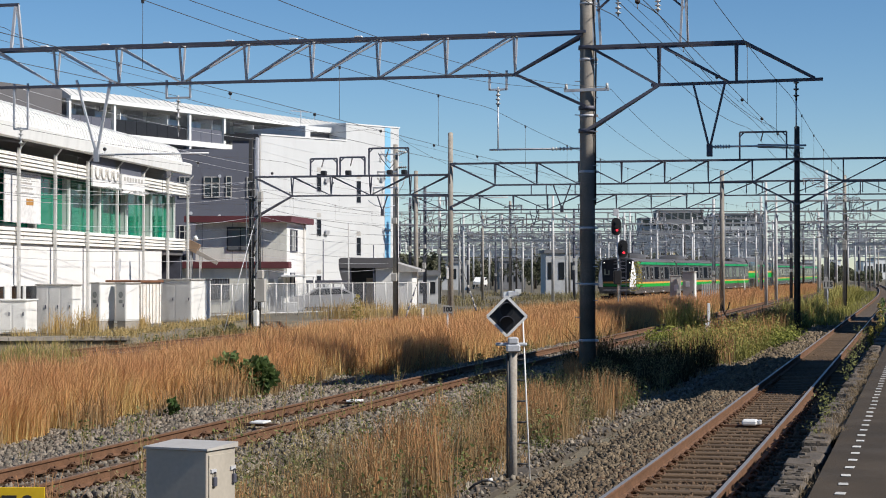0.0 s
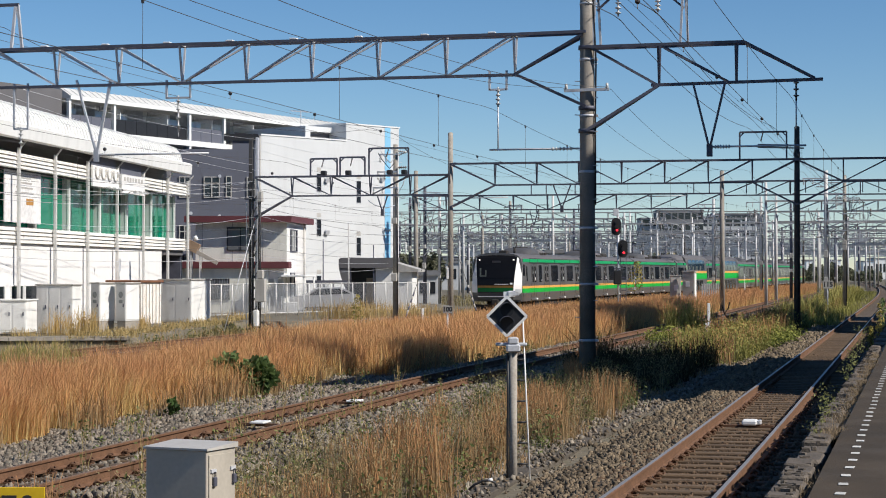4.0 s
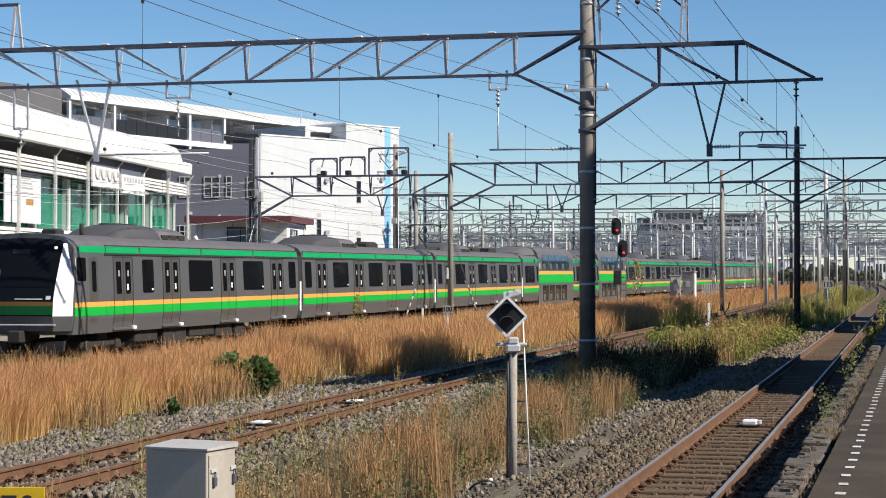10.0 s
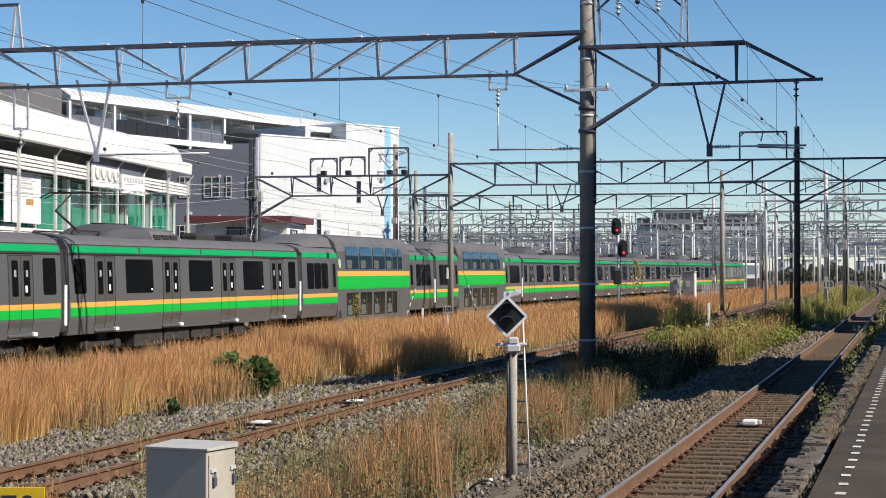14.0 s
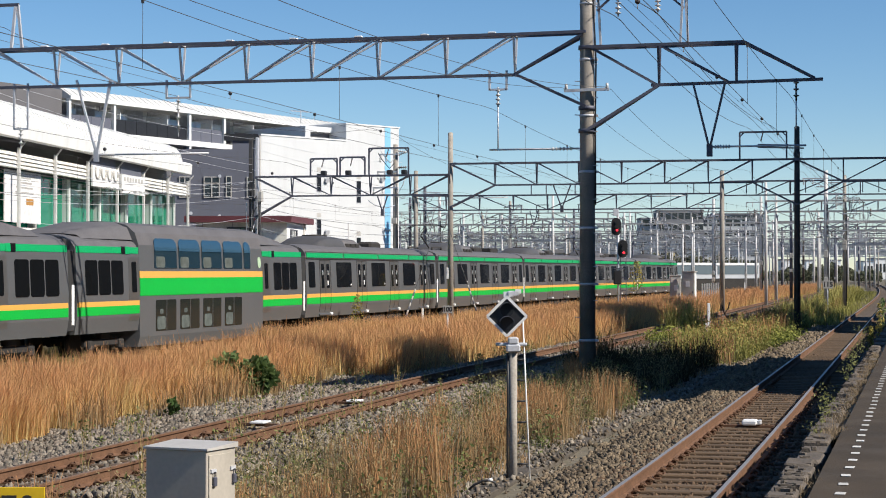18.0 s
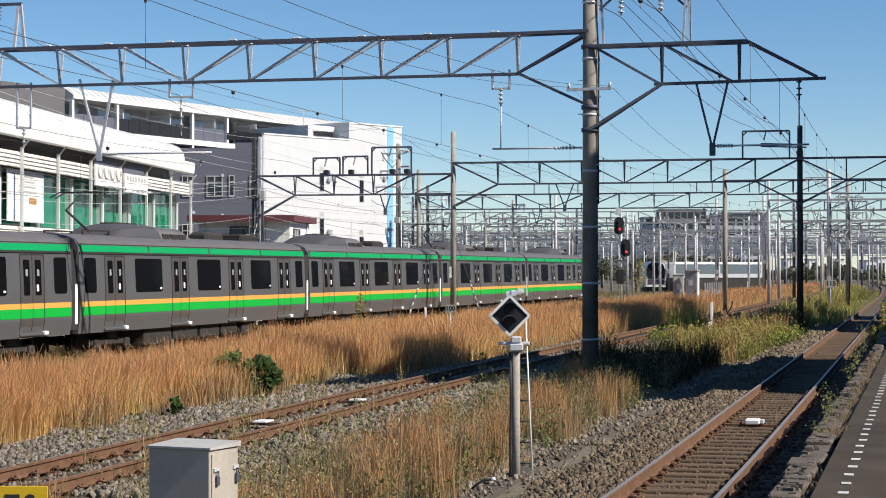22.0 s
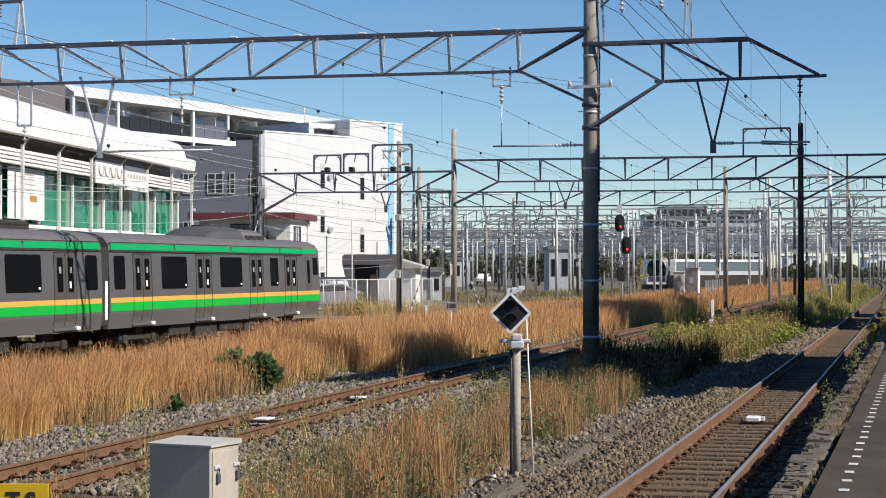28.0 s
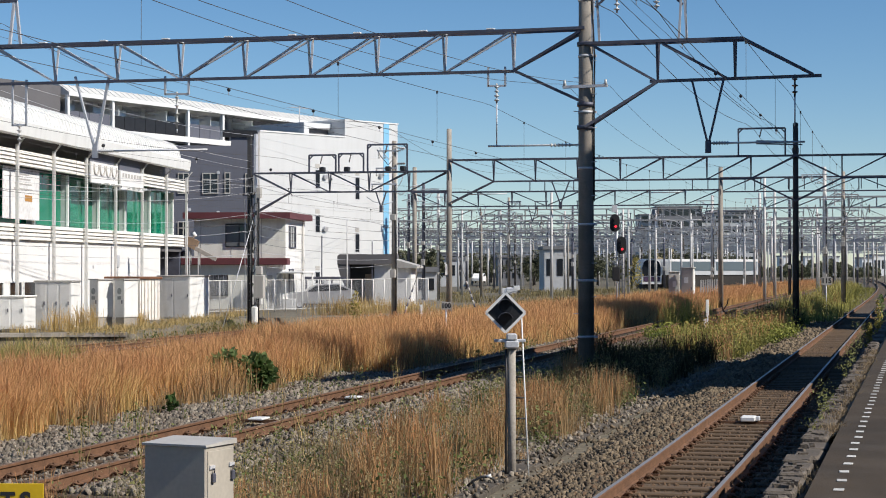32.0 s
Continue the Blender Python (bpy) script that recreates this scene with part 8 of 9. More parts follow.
h = ((1.0 + 0.05 * (y > 45)) * (1 - far_k) + far_h * far_k + 0.28 * p + rg.normal(0, 0.15, len(x))) * np.clip(0.62 + (MID_X - np.interp(y, MID_EDGE[0], MID_EDGE[1]) + 0.3 + 0.0048 * y - x) * 0.3, 0.6, 1.0) * np.where(y < 58, np.clip(0.6 + (x - main_edge(y) - 1.9) * 0.10, 0.6, 1.0), 1.0)
blades("tall_grass", x, y, np.clip(h, 0.35, 2.0), 0.0053 + 0.0001 * y, M_REDGRASS, "tall reddish brown dry grass filling the yard", 31, 0.25)
# yellow fringe along its edge
x, y = zone(12000, 23, 90, lambda y: MID_X + 0.0048 * y - np.interp(y, MID_EDGE[0], MID_EDGE[1]) - 1.1, lambda y: MID_X + 0.0048 * y - np.interp(y, MID_EDGE[0], MID_EDGE[1]) + 0.4, 1.4)
p = patchy(x, y, 0.6, 5.0)
x, y, p = x[p > -0.1], y[p > -0.1], p[p > -0.1]
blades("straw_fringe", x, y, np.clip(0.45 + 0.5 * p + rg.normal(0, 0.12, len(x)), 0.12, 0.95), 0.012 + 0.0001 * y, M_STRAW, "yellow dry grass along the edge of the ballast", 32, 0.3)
# beyond the main line
x, y = zone(16000, 58, 230, lambda y: main_edge(y) - 9.5, lambda y: main_edge(y) - 1.9, 1.5)
p = patchy(x, y, 0.4, 8.0)
ok = p > 0.3
x, y, p = x[ok], y[ok], p[ok]
blades("tall_grass", x, y, np.clip(0.2 + 0.7 * p + rg.normal(0, 0.08, len(x)), 0.1, 0.9), 0.014 + 0.0001 * y, M_PALESTRAW2, "patchy dry grass beyond the main line", 33, 0.25)
# weeds and straw over the far side of the yard
x, y = zone(30000, 88, 250, lambda y: main_edge(y) - 34, lambda y: main_edge(y) - 2.4, 1.1, 3)
p = patchy(x, y, 0.12, 15.0)
ok = p > -0.08
x, y, p = x[ok], y[ok], p[ok]
half = p > 0.14
for q_, mt_, lb_, sd_ in ((half, M_OLIVE, "olive weeds over the far side of the yard", 47), (~half, M_PALESTRAW2, "straw coloured grass over the far side of the yard", 48)):
    blades("far_grass", x[q_], y[q_], np.clip(0.2 + 0.8 * p[q_] + rg.normal(0, 0.1, q_.sum()), 0.08, 1.0), 0.02 + 0.0001 * y[q_], mt_, lb_, sd_, 0.3)
# clumps of straw between the near and the middle line
cx, cy = zone(24, 15, 62, lambda y: 0 * y - 8.4, lambda y: 0 * y - 5.65, 1.3)
ch = 0.4 + 0.55 * rg.random(len(cx))
xs, ys, hh = [], [], []
for a, b, c in zip(cx, cy, ch):
    k = int(90 + 170 * rg.random())
    r_ = 0.07 + 0.11 * rg.random()
    xs.append(a + rg.normal(0, r_, k)), ys.append(b + rg.normal(0, r_ * 1.3, k)), hh.append(c * rg.uniform(0.5, 1.15, k))
for px, dp, c, k, r_ in ((765, 23.2, 1.05, 230, 0.2), (728, 25.6, 0.9, 150, 0.14), (798, 22.8, 1.0, 130, 0.12), (665, 22.5, 0.9, 240, 0.17), (845, 21.5, 0.9, 260, 0.18), (1010, 27, 0.85, 260, 0.16), (215, 16.6, 0.8, 200, 0.15), (560, 22, 0.6, 260, 0.3), (725, 18.3, 0.7, 300, 0.2), (990, 31, 0.9, 300, 0.3), (1060, 36, 0.9, 300, 0.3), (500, 18, 0.7, 200, 0.16), (560, 19.5, 0.75, 220, 0.14), (620, 24, 0.8, 200, 0.15), (700, 26, 0.9, 220, 0.16), (870, 30, 0.9, 220, 0.2), (940, 33, 0.95, 240, 0.2), (1030, 30, 0.8, 200, 0.18), (450, 20, 0.6, 160, 0.15)):
    q = spot(px, dp, 0)
    xs.append(q.x + rg.normal(0, r_, k)), ys.append(q.y + rg.normal(0, r_, k)), hh.append(c * rg.uniform(0.55, 1.1, k))
x, y, h = np.concatenate(xs), np.concatenate(ys), np.concatenate(hh)
ok = (x > -8.75) & (x < -5.5)
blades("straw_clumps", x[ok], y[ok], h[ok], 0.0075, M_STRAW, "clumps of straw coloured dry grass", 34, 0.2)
# low dead undergrowth there
x, y = zone(24000, 14, 66, lambda y: 0 * y - 8.6, lambda y: 0 * y - 5.55, 1.4)
p = patchy(x, y, 0.8, 4.0)
ok = p > 0.08
x, y, p = x[ok], y[ok], p[ok]
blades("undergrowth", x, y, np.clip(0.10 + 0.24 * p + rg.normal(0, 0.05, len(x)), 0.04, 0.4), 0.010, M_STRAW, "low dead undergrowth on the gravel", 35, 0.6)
# green and yellow weeds farther up between the lines
x, y = zone(26000, 58, 215, lambda y: MID_X + 0.0048 * y + 2.2, lambda y: np.array([near_x(q) for q in y]) - 2.4, 1.3)
p = patchy(x, y, 0.35, 9.0)
ok = (p > -0.25)
x, y, p = x[ok], y[ok], p[ok]
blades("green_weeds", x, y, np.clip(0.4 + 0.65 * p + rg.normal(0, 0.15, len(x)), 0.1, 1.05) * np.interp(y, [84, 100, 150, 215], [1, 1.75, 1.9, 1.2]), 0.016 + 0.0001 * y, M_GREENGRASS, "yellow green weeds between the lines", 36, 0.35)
cx, cy = zone(170, 56, 130, lambda y: MID_X + 0.0048 * y + 2.3, lambda y: 0 * y - 5.2, 1.3)
xs, ys, zs = [], [], []
for a, b in zip(cx, cy):
    k = 60
    r_ = rg.uniform(0.15, 0.45)
    xs.append(a + rg.normal(0, r_, k)), ys.append(b + rg.normal(0, r_, k)), zs.append(GROUND_Z + rg.random(k) ** 0.7 * rg.uniform(0.5, 1.25))
leaves("leafy_weeds", np.concatenate(xs), np.concatenate(ys), np.concatenate(zs), 0.04, M_LEAF2, "leafy yellow green weeds", 37)
# tall dry stalks among them
x, y = zone(5200, 56, 140, lambda y: MID_X + 0.0048 * y + 2.0, lambda y: 0 * y - 5.4, 1.2)
p = patchy(x, y, 0.5, 12.0)
ok = p > 0.02
x, y, p = x[ok], y[ok], p[ok]
blades("straw_clumps", x, y, np.clip(0.7 + 0.9 * p + rg.normal(0, 0.15, len(x)), 0.2, 1.6), 0.016, M_STRAW, "tall dry stalks among the green weeds", 44, 0.22)
# leafy green weeds beside the middle line and on the near strip
cx, cy = zone(340, 16, 62, lambda y: 0 * y - 8.9, lambda y: 0 * y - 5.5, 1.2)
c2 = zone(150, 38, 62, lambda y: MID_X + 0.0048 * y + 0.9, lambda y: MID_X + 0.0048 * y + 2.2)
c3 = zone(40, 38, 60, lambda y: MID_X + 0.0048 * y - 3.0, lambda y: MID_X + 0.0048 * y - 1.6)
cx, cy = np.concatenate([cx, c2[0], c3[0]]), np.concatenate([cy, c2[1], c3[1]])
xs, ys, zs = [], [], []
for a, b in zip(cx, cy):
    k = int(rg.uniform(15, 60))
    hgt = rg.uniform(0.2, 0.75)
    r_ = rg.uniform(0.05, 0.16)
    xs.append(a + rg.normal(0, r_, k)), ys.append(b + rg.normal(0, r_, k)), zs.append(GROUND_Z + rg.random(k) * hgt)
xs, ys, zs = np.concatenate(xs), np.concatenate(ys), np.concatenate(zs)
ok = (ys < 41) | (ys > 56) | (rg.random(len(ys)) < 0.3)
leaves("green_weeds", xs[ok], ys[ok], zs[ok], 0.028, M_WEED, "scattered small green weeds", 38)


# olive brushwood of fine leaves and stems over the near strip
cx, cy = zone(460, 17, 50, lambda y: 0 * y - 8.7, lambda y: 0 * y - 5.7, 1.3)
xs, ys, zs, bx_, by_, bh_ = [], [], [], [], [], []
for a, b in zip(cx, cy):
    k = int(rg.uniform(40, 110))
    hgt = rg.uniform(0.25, 0.85)
    r_ = rg.uniform(0.06, 0.2)
    xs.append(a + rg.normal(0, r_, k)), ys.append(b + rg.normal(0, r_, k)), zs.append(GROUND_Z + rg.random(k) * hgt)
    bx_.append(a + rg.normal(0, r_, 8)), by_.append(b + rg.normal(0, r_, 8)), bh_.append(hgt * rg.uniform(0.6, 1.15, 8))
leaves("olive_weeds", np.concatenate(xs), np.concatenate(ys), np.concatenate(zs), 0.016, M_OLIVE, "olive and yellowing fine-leaved weeds on the gravel", 71)
blades("weed_stems", np.concatenate(bx_), np.concatenate(by_), np.concatenate(bh_), 0.006, M_OLIVE, "thin branching stems of olive weeds", 72, 0.4)
# tall weeds before the green bank, shade put into their dark colour
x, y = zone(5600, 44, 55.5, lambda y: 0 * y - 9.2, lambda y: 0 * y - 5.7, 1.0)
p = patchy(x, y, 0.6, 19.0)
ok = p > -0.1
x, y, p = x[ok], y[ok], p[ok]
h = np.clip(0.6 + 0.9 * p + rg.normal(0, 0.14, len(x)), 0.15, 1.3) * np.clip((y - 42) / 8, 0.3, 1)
blades("shaded_weeds", x, y, h, 0.016, M_SHADEWEED, "tall weeds coloured dark for the shade they stand in", 73, 0.25)
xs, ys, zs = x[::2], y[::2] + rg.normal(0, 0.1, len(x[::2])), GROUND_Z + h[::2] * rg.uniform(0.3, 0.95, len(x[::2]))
leaves("shaded_leaves", xs, ys, zs, 0.04, M_SHADEWEED, "weed leaves coloured dark for the shade they stand in", 74)
# weeds creeping up to the rail of the platform line far up
x, y = zone(4200, 88, 240, lambda y: np.array([near_x(q) for q in y]) - 2.7, lambda y: np.array([near_x(q) for q in y]) - 0.85, 1.2)
p = patchy(x, y, 0.4, 33.0)
ok = p > -0.12
x, y, p = x[ok], y[ok], p[ok]
blades("green_weeds", x, y, np.clip(0.35 + 0.5 * p + rg.normal(0, 0.08, len(x)), 0.1, 0.8) * np.where(y > 135, 0.5, 1), 0.016 + 0.0001 * y, M_GREENGRASS, "olive weeds creeping up to the rail", 78, 0.35, np.full(len(x), -0.25))
# broad yellow green leaves over the bank
x, y = zone(9000, 62, 120, lambda y: MID_X + 0.0048 * y + 2.2, lambda y: np.array([near_x(q) for q in y]) - 2.6, 1.2)
p = patchy(x, y, 0.45, 27.0)
ok = p > 0.0
x, y, p = x[ok], y[ok], p[ok]
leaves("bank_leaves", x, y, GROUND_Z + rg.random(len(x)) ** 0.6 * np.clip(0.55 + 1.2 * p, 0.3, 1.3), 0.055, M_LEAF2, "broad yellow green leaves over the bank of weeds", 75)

M_FRESH = grass_material("fresh_green_leaves", (0.07, 0.10, 0.03, 1), (0.20, 0.225, 0.05, 1), (0.34, 0.345, 0.085, 1), -0.6, 0.5)
# clumps that stand out of the bank: fresh leaves, tall stalks, straw and shaded stems
rk = np.random.default_rng(121)


def clump_field(px0, px1, d0, d1, count, per, spread, lo, hi):
    """Scattered clumps between two bearings and two distances: places and heights."""
    xs, ys, hh = [], [], []
    for _ in range(count):
        c = spot(rk.uniform(px0, px1), rk.uniform(d0, d1), 0)
        top = rk.uniform(lo, hi)
        xs.append(c.x + rk.normal(0, spread, per)), ys.append(c.y + rk.normal(0, spread, per)), hh.append(top * rk.uniform(0.45, 1.08, per))
    return np.concatenate(xs), np.concatenate(ys), np.concatenate(hh)


for px0, px1, d0, d1, cnt, hi in ((1300, 1410, 67, 76, 46, 0.85), (1150, 1215, 68, 76, 26, 0.75), (1225, 1290, 70, 80, 14, 0.7), (1195, 1250, 81, 86, 12, 1.3)):
    x, y, h = clump_field(px0, px1, d0, d1, cnt, 90, 0.2, 0.45 * hi, hi)
    leaves("bank_leaves", x, y, GROUND_Z + h * rk.random(len(x)) ** 0.6, 0.045, M_FRESH, "fresh green leaves over the bank of weeds", 122 + int(px0))
x, y, h = clump_field(1178, 1258, 81, 86, 26, 26, 0.16, 1.0, 1.75)
blades("tall_weeds", x, y, h, 0.018, M_GREENGRASS, "tall green stalks beside the brown track", 123, 0.18)
x, y, h = clump_field(1262, 1312, 62, 68, 12, 70, 0.17, 0.7, 1.1)
blades("straw_clumps", x, y, h, 0.014, M_STRAW, "straw coloured clump in the green weeds", 124, 0.22)
# The shade below the mast is put into these dark weed colours.
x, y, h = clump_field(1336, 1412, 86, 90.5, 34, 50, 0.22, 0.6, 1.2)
blades("shaded_weeds", x, y, h, 0.018, M_SHADEWEED, "tall weeds below the mast, coloured dark for shade", 125, 0.22)
# bare forked branch leaning among the weeds
q = spot(1290, 90, -0.5)
br = thing("dead_branch", "bare forked grey branch leaning among the weeds", "branch", pose(q.x, q.y, q.z, 0, 0, YAW))
for pts in (((0.35, 0, 0.0), (0.1, 0, 0.42), (-0.2, 0.05, 0.85), (-0.32, 0.1, 1.25)), ((0.1, 0, 0.42), (-0.35, -0.1, 0.5), (-0.78, -0.15, 0.72)), ((-0.2, 0.05, 0.85), (0.0, 0.1, 1.15), (0.05, 0.1, 1.4))):
    b_ = S()
    b_.tube(pts, 0.038 if len(pts) == 4 else 0.026, n=6)
    part("limb", b_, M_DARKPOLE, br)


# thin weeds standing in the brown track
xs, ys, zs, gx_, gy_2, gh = [], [], [], [], [], []
for k in range(110):
    yy = 22 + 42 * rg.random() ** 1.2
    a, hgt = mid_x(yy) + rg.uniform(-2.6, 2.4), rg.uniform(0.25, 0.75)
    n_ = int(10 + 22 * rg.random())
    t_ = rg.random(n_)
    xs.append(a + rg.normal(0, 0.05, n_) * (0.5 + t_)), ys.append(yy + rg.normal(0, 0.06, n_)), zs.append(-0.25 + hgt * t_)
    gx_.append(a + rg.normal(0, 0.03, 7)), gy_2.append(yy + rg.normal(0, 0.04, 7)), gh.append(rg.uniform(0.5, 1.1, 7) * hgt)
leaves("track_weeds", np.concatenate(xs), np.concatenate(ys), np.concatenate(zs), 0.026, M_WEED, "thin green weeds standing between the brown rails", 45)
x = np.concatenate(gx_)
blades("track_grass", x, np.concatenate(gy_2), np.concatenate(gh), 0.008, M_PALESTRAW2, "dry stalks standing between the brown rails", 46, 0.2, np.full(len(x), -0.28))


def bush(name, px, py_base, depth, w, h, n, size, material, label, seed, flat=1.0):
    q = spot(px, depth, None, py_base)
    r = np.random.default_rng(seed)
    a = r.uniform(0, 2 * np.pi, n)
    u = r.random(n) ** 0.6
    lump = 0.7 + 0.3 * np.sin(a * 3 + seed) * np.cos(a * 2)
    zz = r.random(n)
    rad = np.sqrt(np.clip(1 - (zz * 0.95) ** 2, 0, 1)) * u * lump
    leaves(name, q.x + np.cos(a) * rad * w / 2, q.y + np.sin(a) * rad * w / 2 * flat, q.z + zz * h, size, material, label, seed, "shrub")


rc = np.random.default_rng(51)
q = spot(456, 43.2, None, 698)
d = rc.normal(0, 1, (560, 3))
d *= (rc.uniform(0.55, 1.0, 560) / np.linalg.norm(d, axis=1))[:, None]
vx = rc.random(150)
th_ = radians(YAW)
sx = np.concatenate([d[:, 0] * 0.46, -0.45 - 0.65 * vx])
leaves("creeper_shrub", q.x + sx * math.cos(th_), q.y + sx * math.sin(th_) + np.concatenate([d[:, 1] * 0.35, rc.normal(-0.1, 0.1, 150)]),
       q.z + np.concatenate([0.44 + d[:, 2] * 0.42, 0.74 - 0.22 * vx ** 2 + rc.normal(0, 0.11, 150)]), 0.075, M_CREEPER, "broad-leaved green creeper in the dry grass", 51, "shrub", 0.85)
bush("creeper_shrub", 306, 738, 37.2, 0.42, 0.36, 150, 0.05, M_LEAF, "small green weed on the ballast edge", 53)
bush("creeper_shrub", 632, 575, 76, 0.8, 1.2, 160, 0.06, M_LEAF2, "yellow flowering weed in the grass", 54)
bush("creeper_shrub", 1085, 585, 84, 1.6, 0.7, 200, 0.07, M_LEAF2, "green weed beside the track", 55)
bush("creeper_shrub", 1128, 515, 105, 1.3, 1.6, 260, 0.06, M_LEAF2, "yellow weed by the signal mast", 56)
for k, (px, pyb, dp, w, h) in enumerate(((1556, 640, 60, 0.5, 1.8), (1562, 610, 66, 0.5, 1.6), (1541, 622, 62, 0.35, 0.8))):
    bush("platform_weed", px, pyb, dp, w, h, 260, 0.05, M_CREEPER if k % 2 else M_LEAF2, "green weeds growing at the platform edge", 60 + k)
# dry tufts and thin weeds on the platform edge
xs, ys, hh = [], [], []
for y0, x0, k, r_, L in ((13.1, -0.77, 34, 0.035, 0.035), (13.6, -0.75, 40, 0.04, 0.04), (14.2, -0.74, 26, 0.04, 0.03)) + tuple((17.5 + 0.42 * i, -0.81 + 0.05 * math.sin(i * 2.3), int(max(12, 70 + 90 * math.sin(i * 1.3))), 0.055, 0.036 + 0.02 * math.sin(i * 1.7)) for i in range(44)):
    xs.append(x0 + rg.normal(0, r_, k)), ys.append(y0 + rg.normal(0, 0.2, k)), hh.append(np.clip(rg.normal(L, L * 0.4, k), 0.02, 0.14))
x, y, h = np.concatenate(xs), np.concatenate(ys), np.concatenate(hh)
blades("platform_grass", x, y, h, 0.0045, M_JOINTSTRAW, "bleached dry grass in the platform joints", 39, 0.8, np.full(len(x), PZ - 0.06))
xs, ys, zs = [], [], []
for px, py, top, k in ((1458, 738, 670, 130), (1466, 728, 690, 90), (1505, 650, 615, 110), (1512, 640, 600, 110), (1440, 760, 735, 50), (1525, 620, 570, 180), (1498, 668, 640, 90)):
    dp = (EYE[2] - PZ) * 3403 / (py - 479.8)
    q = spot(px, dp, 0)
    hgt = (py - top) * dp / 3403
    t_ = rg.random(k)
    xs.append(q.x + rg.normal(0, 0.05, k) * (0.4 + t_)), ys.append(q.y + rg.normal(0, 0.12, k)), zs.append(PZ - 0.05 + hgt * t_)
leaves("platform_weeds", np.concatenate(xs), np.concatenate(ys), np.concatenate(zs), 0.014, M_WEED, "thin weeds growing from the platform edge", 40)
# straw beside the lineside cabinets
xs, ys, hh = [], [], []
for px, dp, k, w, L in ((40, 71.6, 140, 0.35, 0.25), (85, 72.5, 90, 0.2, 0.45), (103, 72.5, 120, 0.15, 0.75), (125, 72.8, 90, 0.14, 0.6), (146, 73, 130, 0.14, 0.8), (162, 73.5, 130, 0.12, 0.75), (252, 79, 160, 0.12, 0.5), (430, 96, 260, 0.6, 0.35), (600, 97.5, 420, 0.8, 0.65), (640, 99, 420, 0.8, 0.75), (690, 101, 400, 0.9, 0.65), (740, 103, 400, 0.8, 0.55)):
    q = spot(px, dp, 0)
    xs.append(q.x + rg.normal(0, w, k)), ys.append(q.y + rg.normal(0, 0.3, k)), hh.append(np.clip(rg.normal(L, L * 0.25, k), 0.1, 1.6))
x, y, h = np.concatenate(xs), np.concatenate(ys), np.concatenate(hh)
blades("straw_clumps", x, y, h, 0.014, M_PALESTRAW2, "straw coloured dry grass before the cabinets and fence", 41, 0.25, np.full(len(x), -0.1))
# dry weeds scattered over the forecourt and its bank
rw = np.random.default_rng(88)
fx, fy, fz, fh = [], [], [], []
for k in range(230):
    u = rw.random()
    px_, d_ = 130 + 290 * u, np.interp(130 + 290 * u, [130, 228, 300, 420], [71.8, 72.2, 80, 93]) + rw.uniform(-1.6, 4.0)
    q = spot(px_, d_, 0)
    n_ = int(rw.uniform(8, 34))
    fx.append(q.x + rw.normal(0, 0.16, n_)), fy.append(q.y + rw.normal(0, 0.16, n_)), fz.append(np.full(n_, -0.12)), fh.append(rw.uniform(0.3, 1.1, n_) * rw.uniform(0.12, 0.42))
fx, fy, fz, fh = (np.concatenate(v_) for v_ in (fx, fy, fz, fh))
sel = np.arange(len(fx)) % 3 == 0
blades("forecourt_weeds", fx[~sel], fy[~sel], fh[~sel], 0.016, M_PALESTRAW2, "dry weeds scattered over the forecourt", 85, 0.45, fz[~sel])
leaves("forecourt_weeds", fx[sel], fy[sel], fz[sel] + 0.6 * fh[sel], 0.04, M_OLIVE, "olive weeds scattered over the forecourt", 86)
# green tufts and pale plumes where the red grass thins out beside the main line
rt = np.random.default_rng(91)
for mt_, lb_, sd_, n_, lo, hi_ in ((M_GREENGRASS, "yellow green grass tufts beside the main line", 92, 60, 0.35, 0.85), (M_PALESTRAW2, "pale dry plumes beside the main line", 93, 26, 0.4, 1.0)):
    tx, ty, th2 = [], [], []
    for k in range(n_):
        c_ = spot(rt.uniform(-15, 150), rt.uniform(52, 63), 0)
        m_ = int(rt.uniform(25, 60))
        tx.append(c_.x + rt.normal(0, 0.12, m_)), ty.append(c_.y + rt.normal(0, 0.15, m_)), th2.append(rt.uniform(lo, hi_) * rt.uniform(0.5, 1.1, m_))
    blades("grass_tufts", np.concatenate(tx), np.concatenate(ty), np.concatenate(th2), 0.012, mt_, lb_, sd_, 0.35)
# rank weeds along the broken edge of the paving
re_ = np.random.default_rng(95)
ex, ey, eh = [], [], []
for k in range(190):
    px_ = re_.uniform(225, 470)
    c_ = spot(px_, np.interp(px_, [225, 300, 385, 470], [70.4, 77.8, 89.4, 91.6]) + re_.normal(-0.5, 0.5), 0)
    m_ = int(re_.uniform(6, 22))
    ex.append(c_.x + re_.normal(0, 0.18, m_)), ey.append(c_.y + re_.normal(0, 0.2, m_)), eh.append(re_.uniform(0.25, 0.7) * re_.uniform(0.5, 1.1, m_))
ex, ey, eh = (np.concatenate(v_) for v_ in (ex, ey, eh))
sel = np.arange(len(ex)) % 3
for q_, mt_, sd_, lb_ in ((0, M_PALESTRAW2, 96, "straw coloured weeds along the paving edge"), (1, M_OLIVE, 97, "olive weeds along the paving edge")):
    blades("edge_weeds", ex[sel == q_], ey[sel == q_], eh[sel == q_], 0.017, mt_, lb_, sd_, 0.4)
leaves("edge_weeds", ex[sel == 2], ey[sel == 2], -0.62 + eh[sel == 2] * re_.uniform(0.3, 1.0, (sel == 2).sum()), 0.05, M_WEED, "leafy weeds along the paving edge", 98)
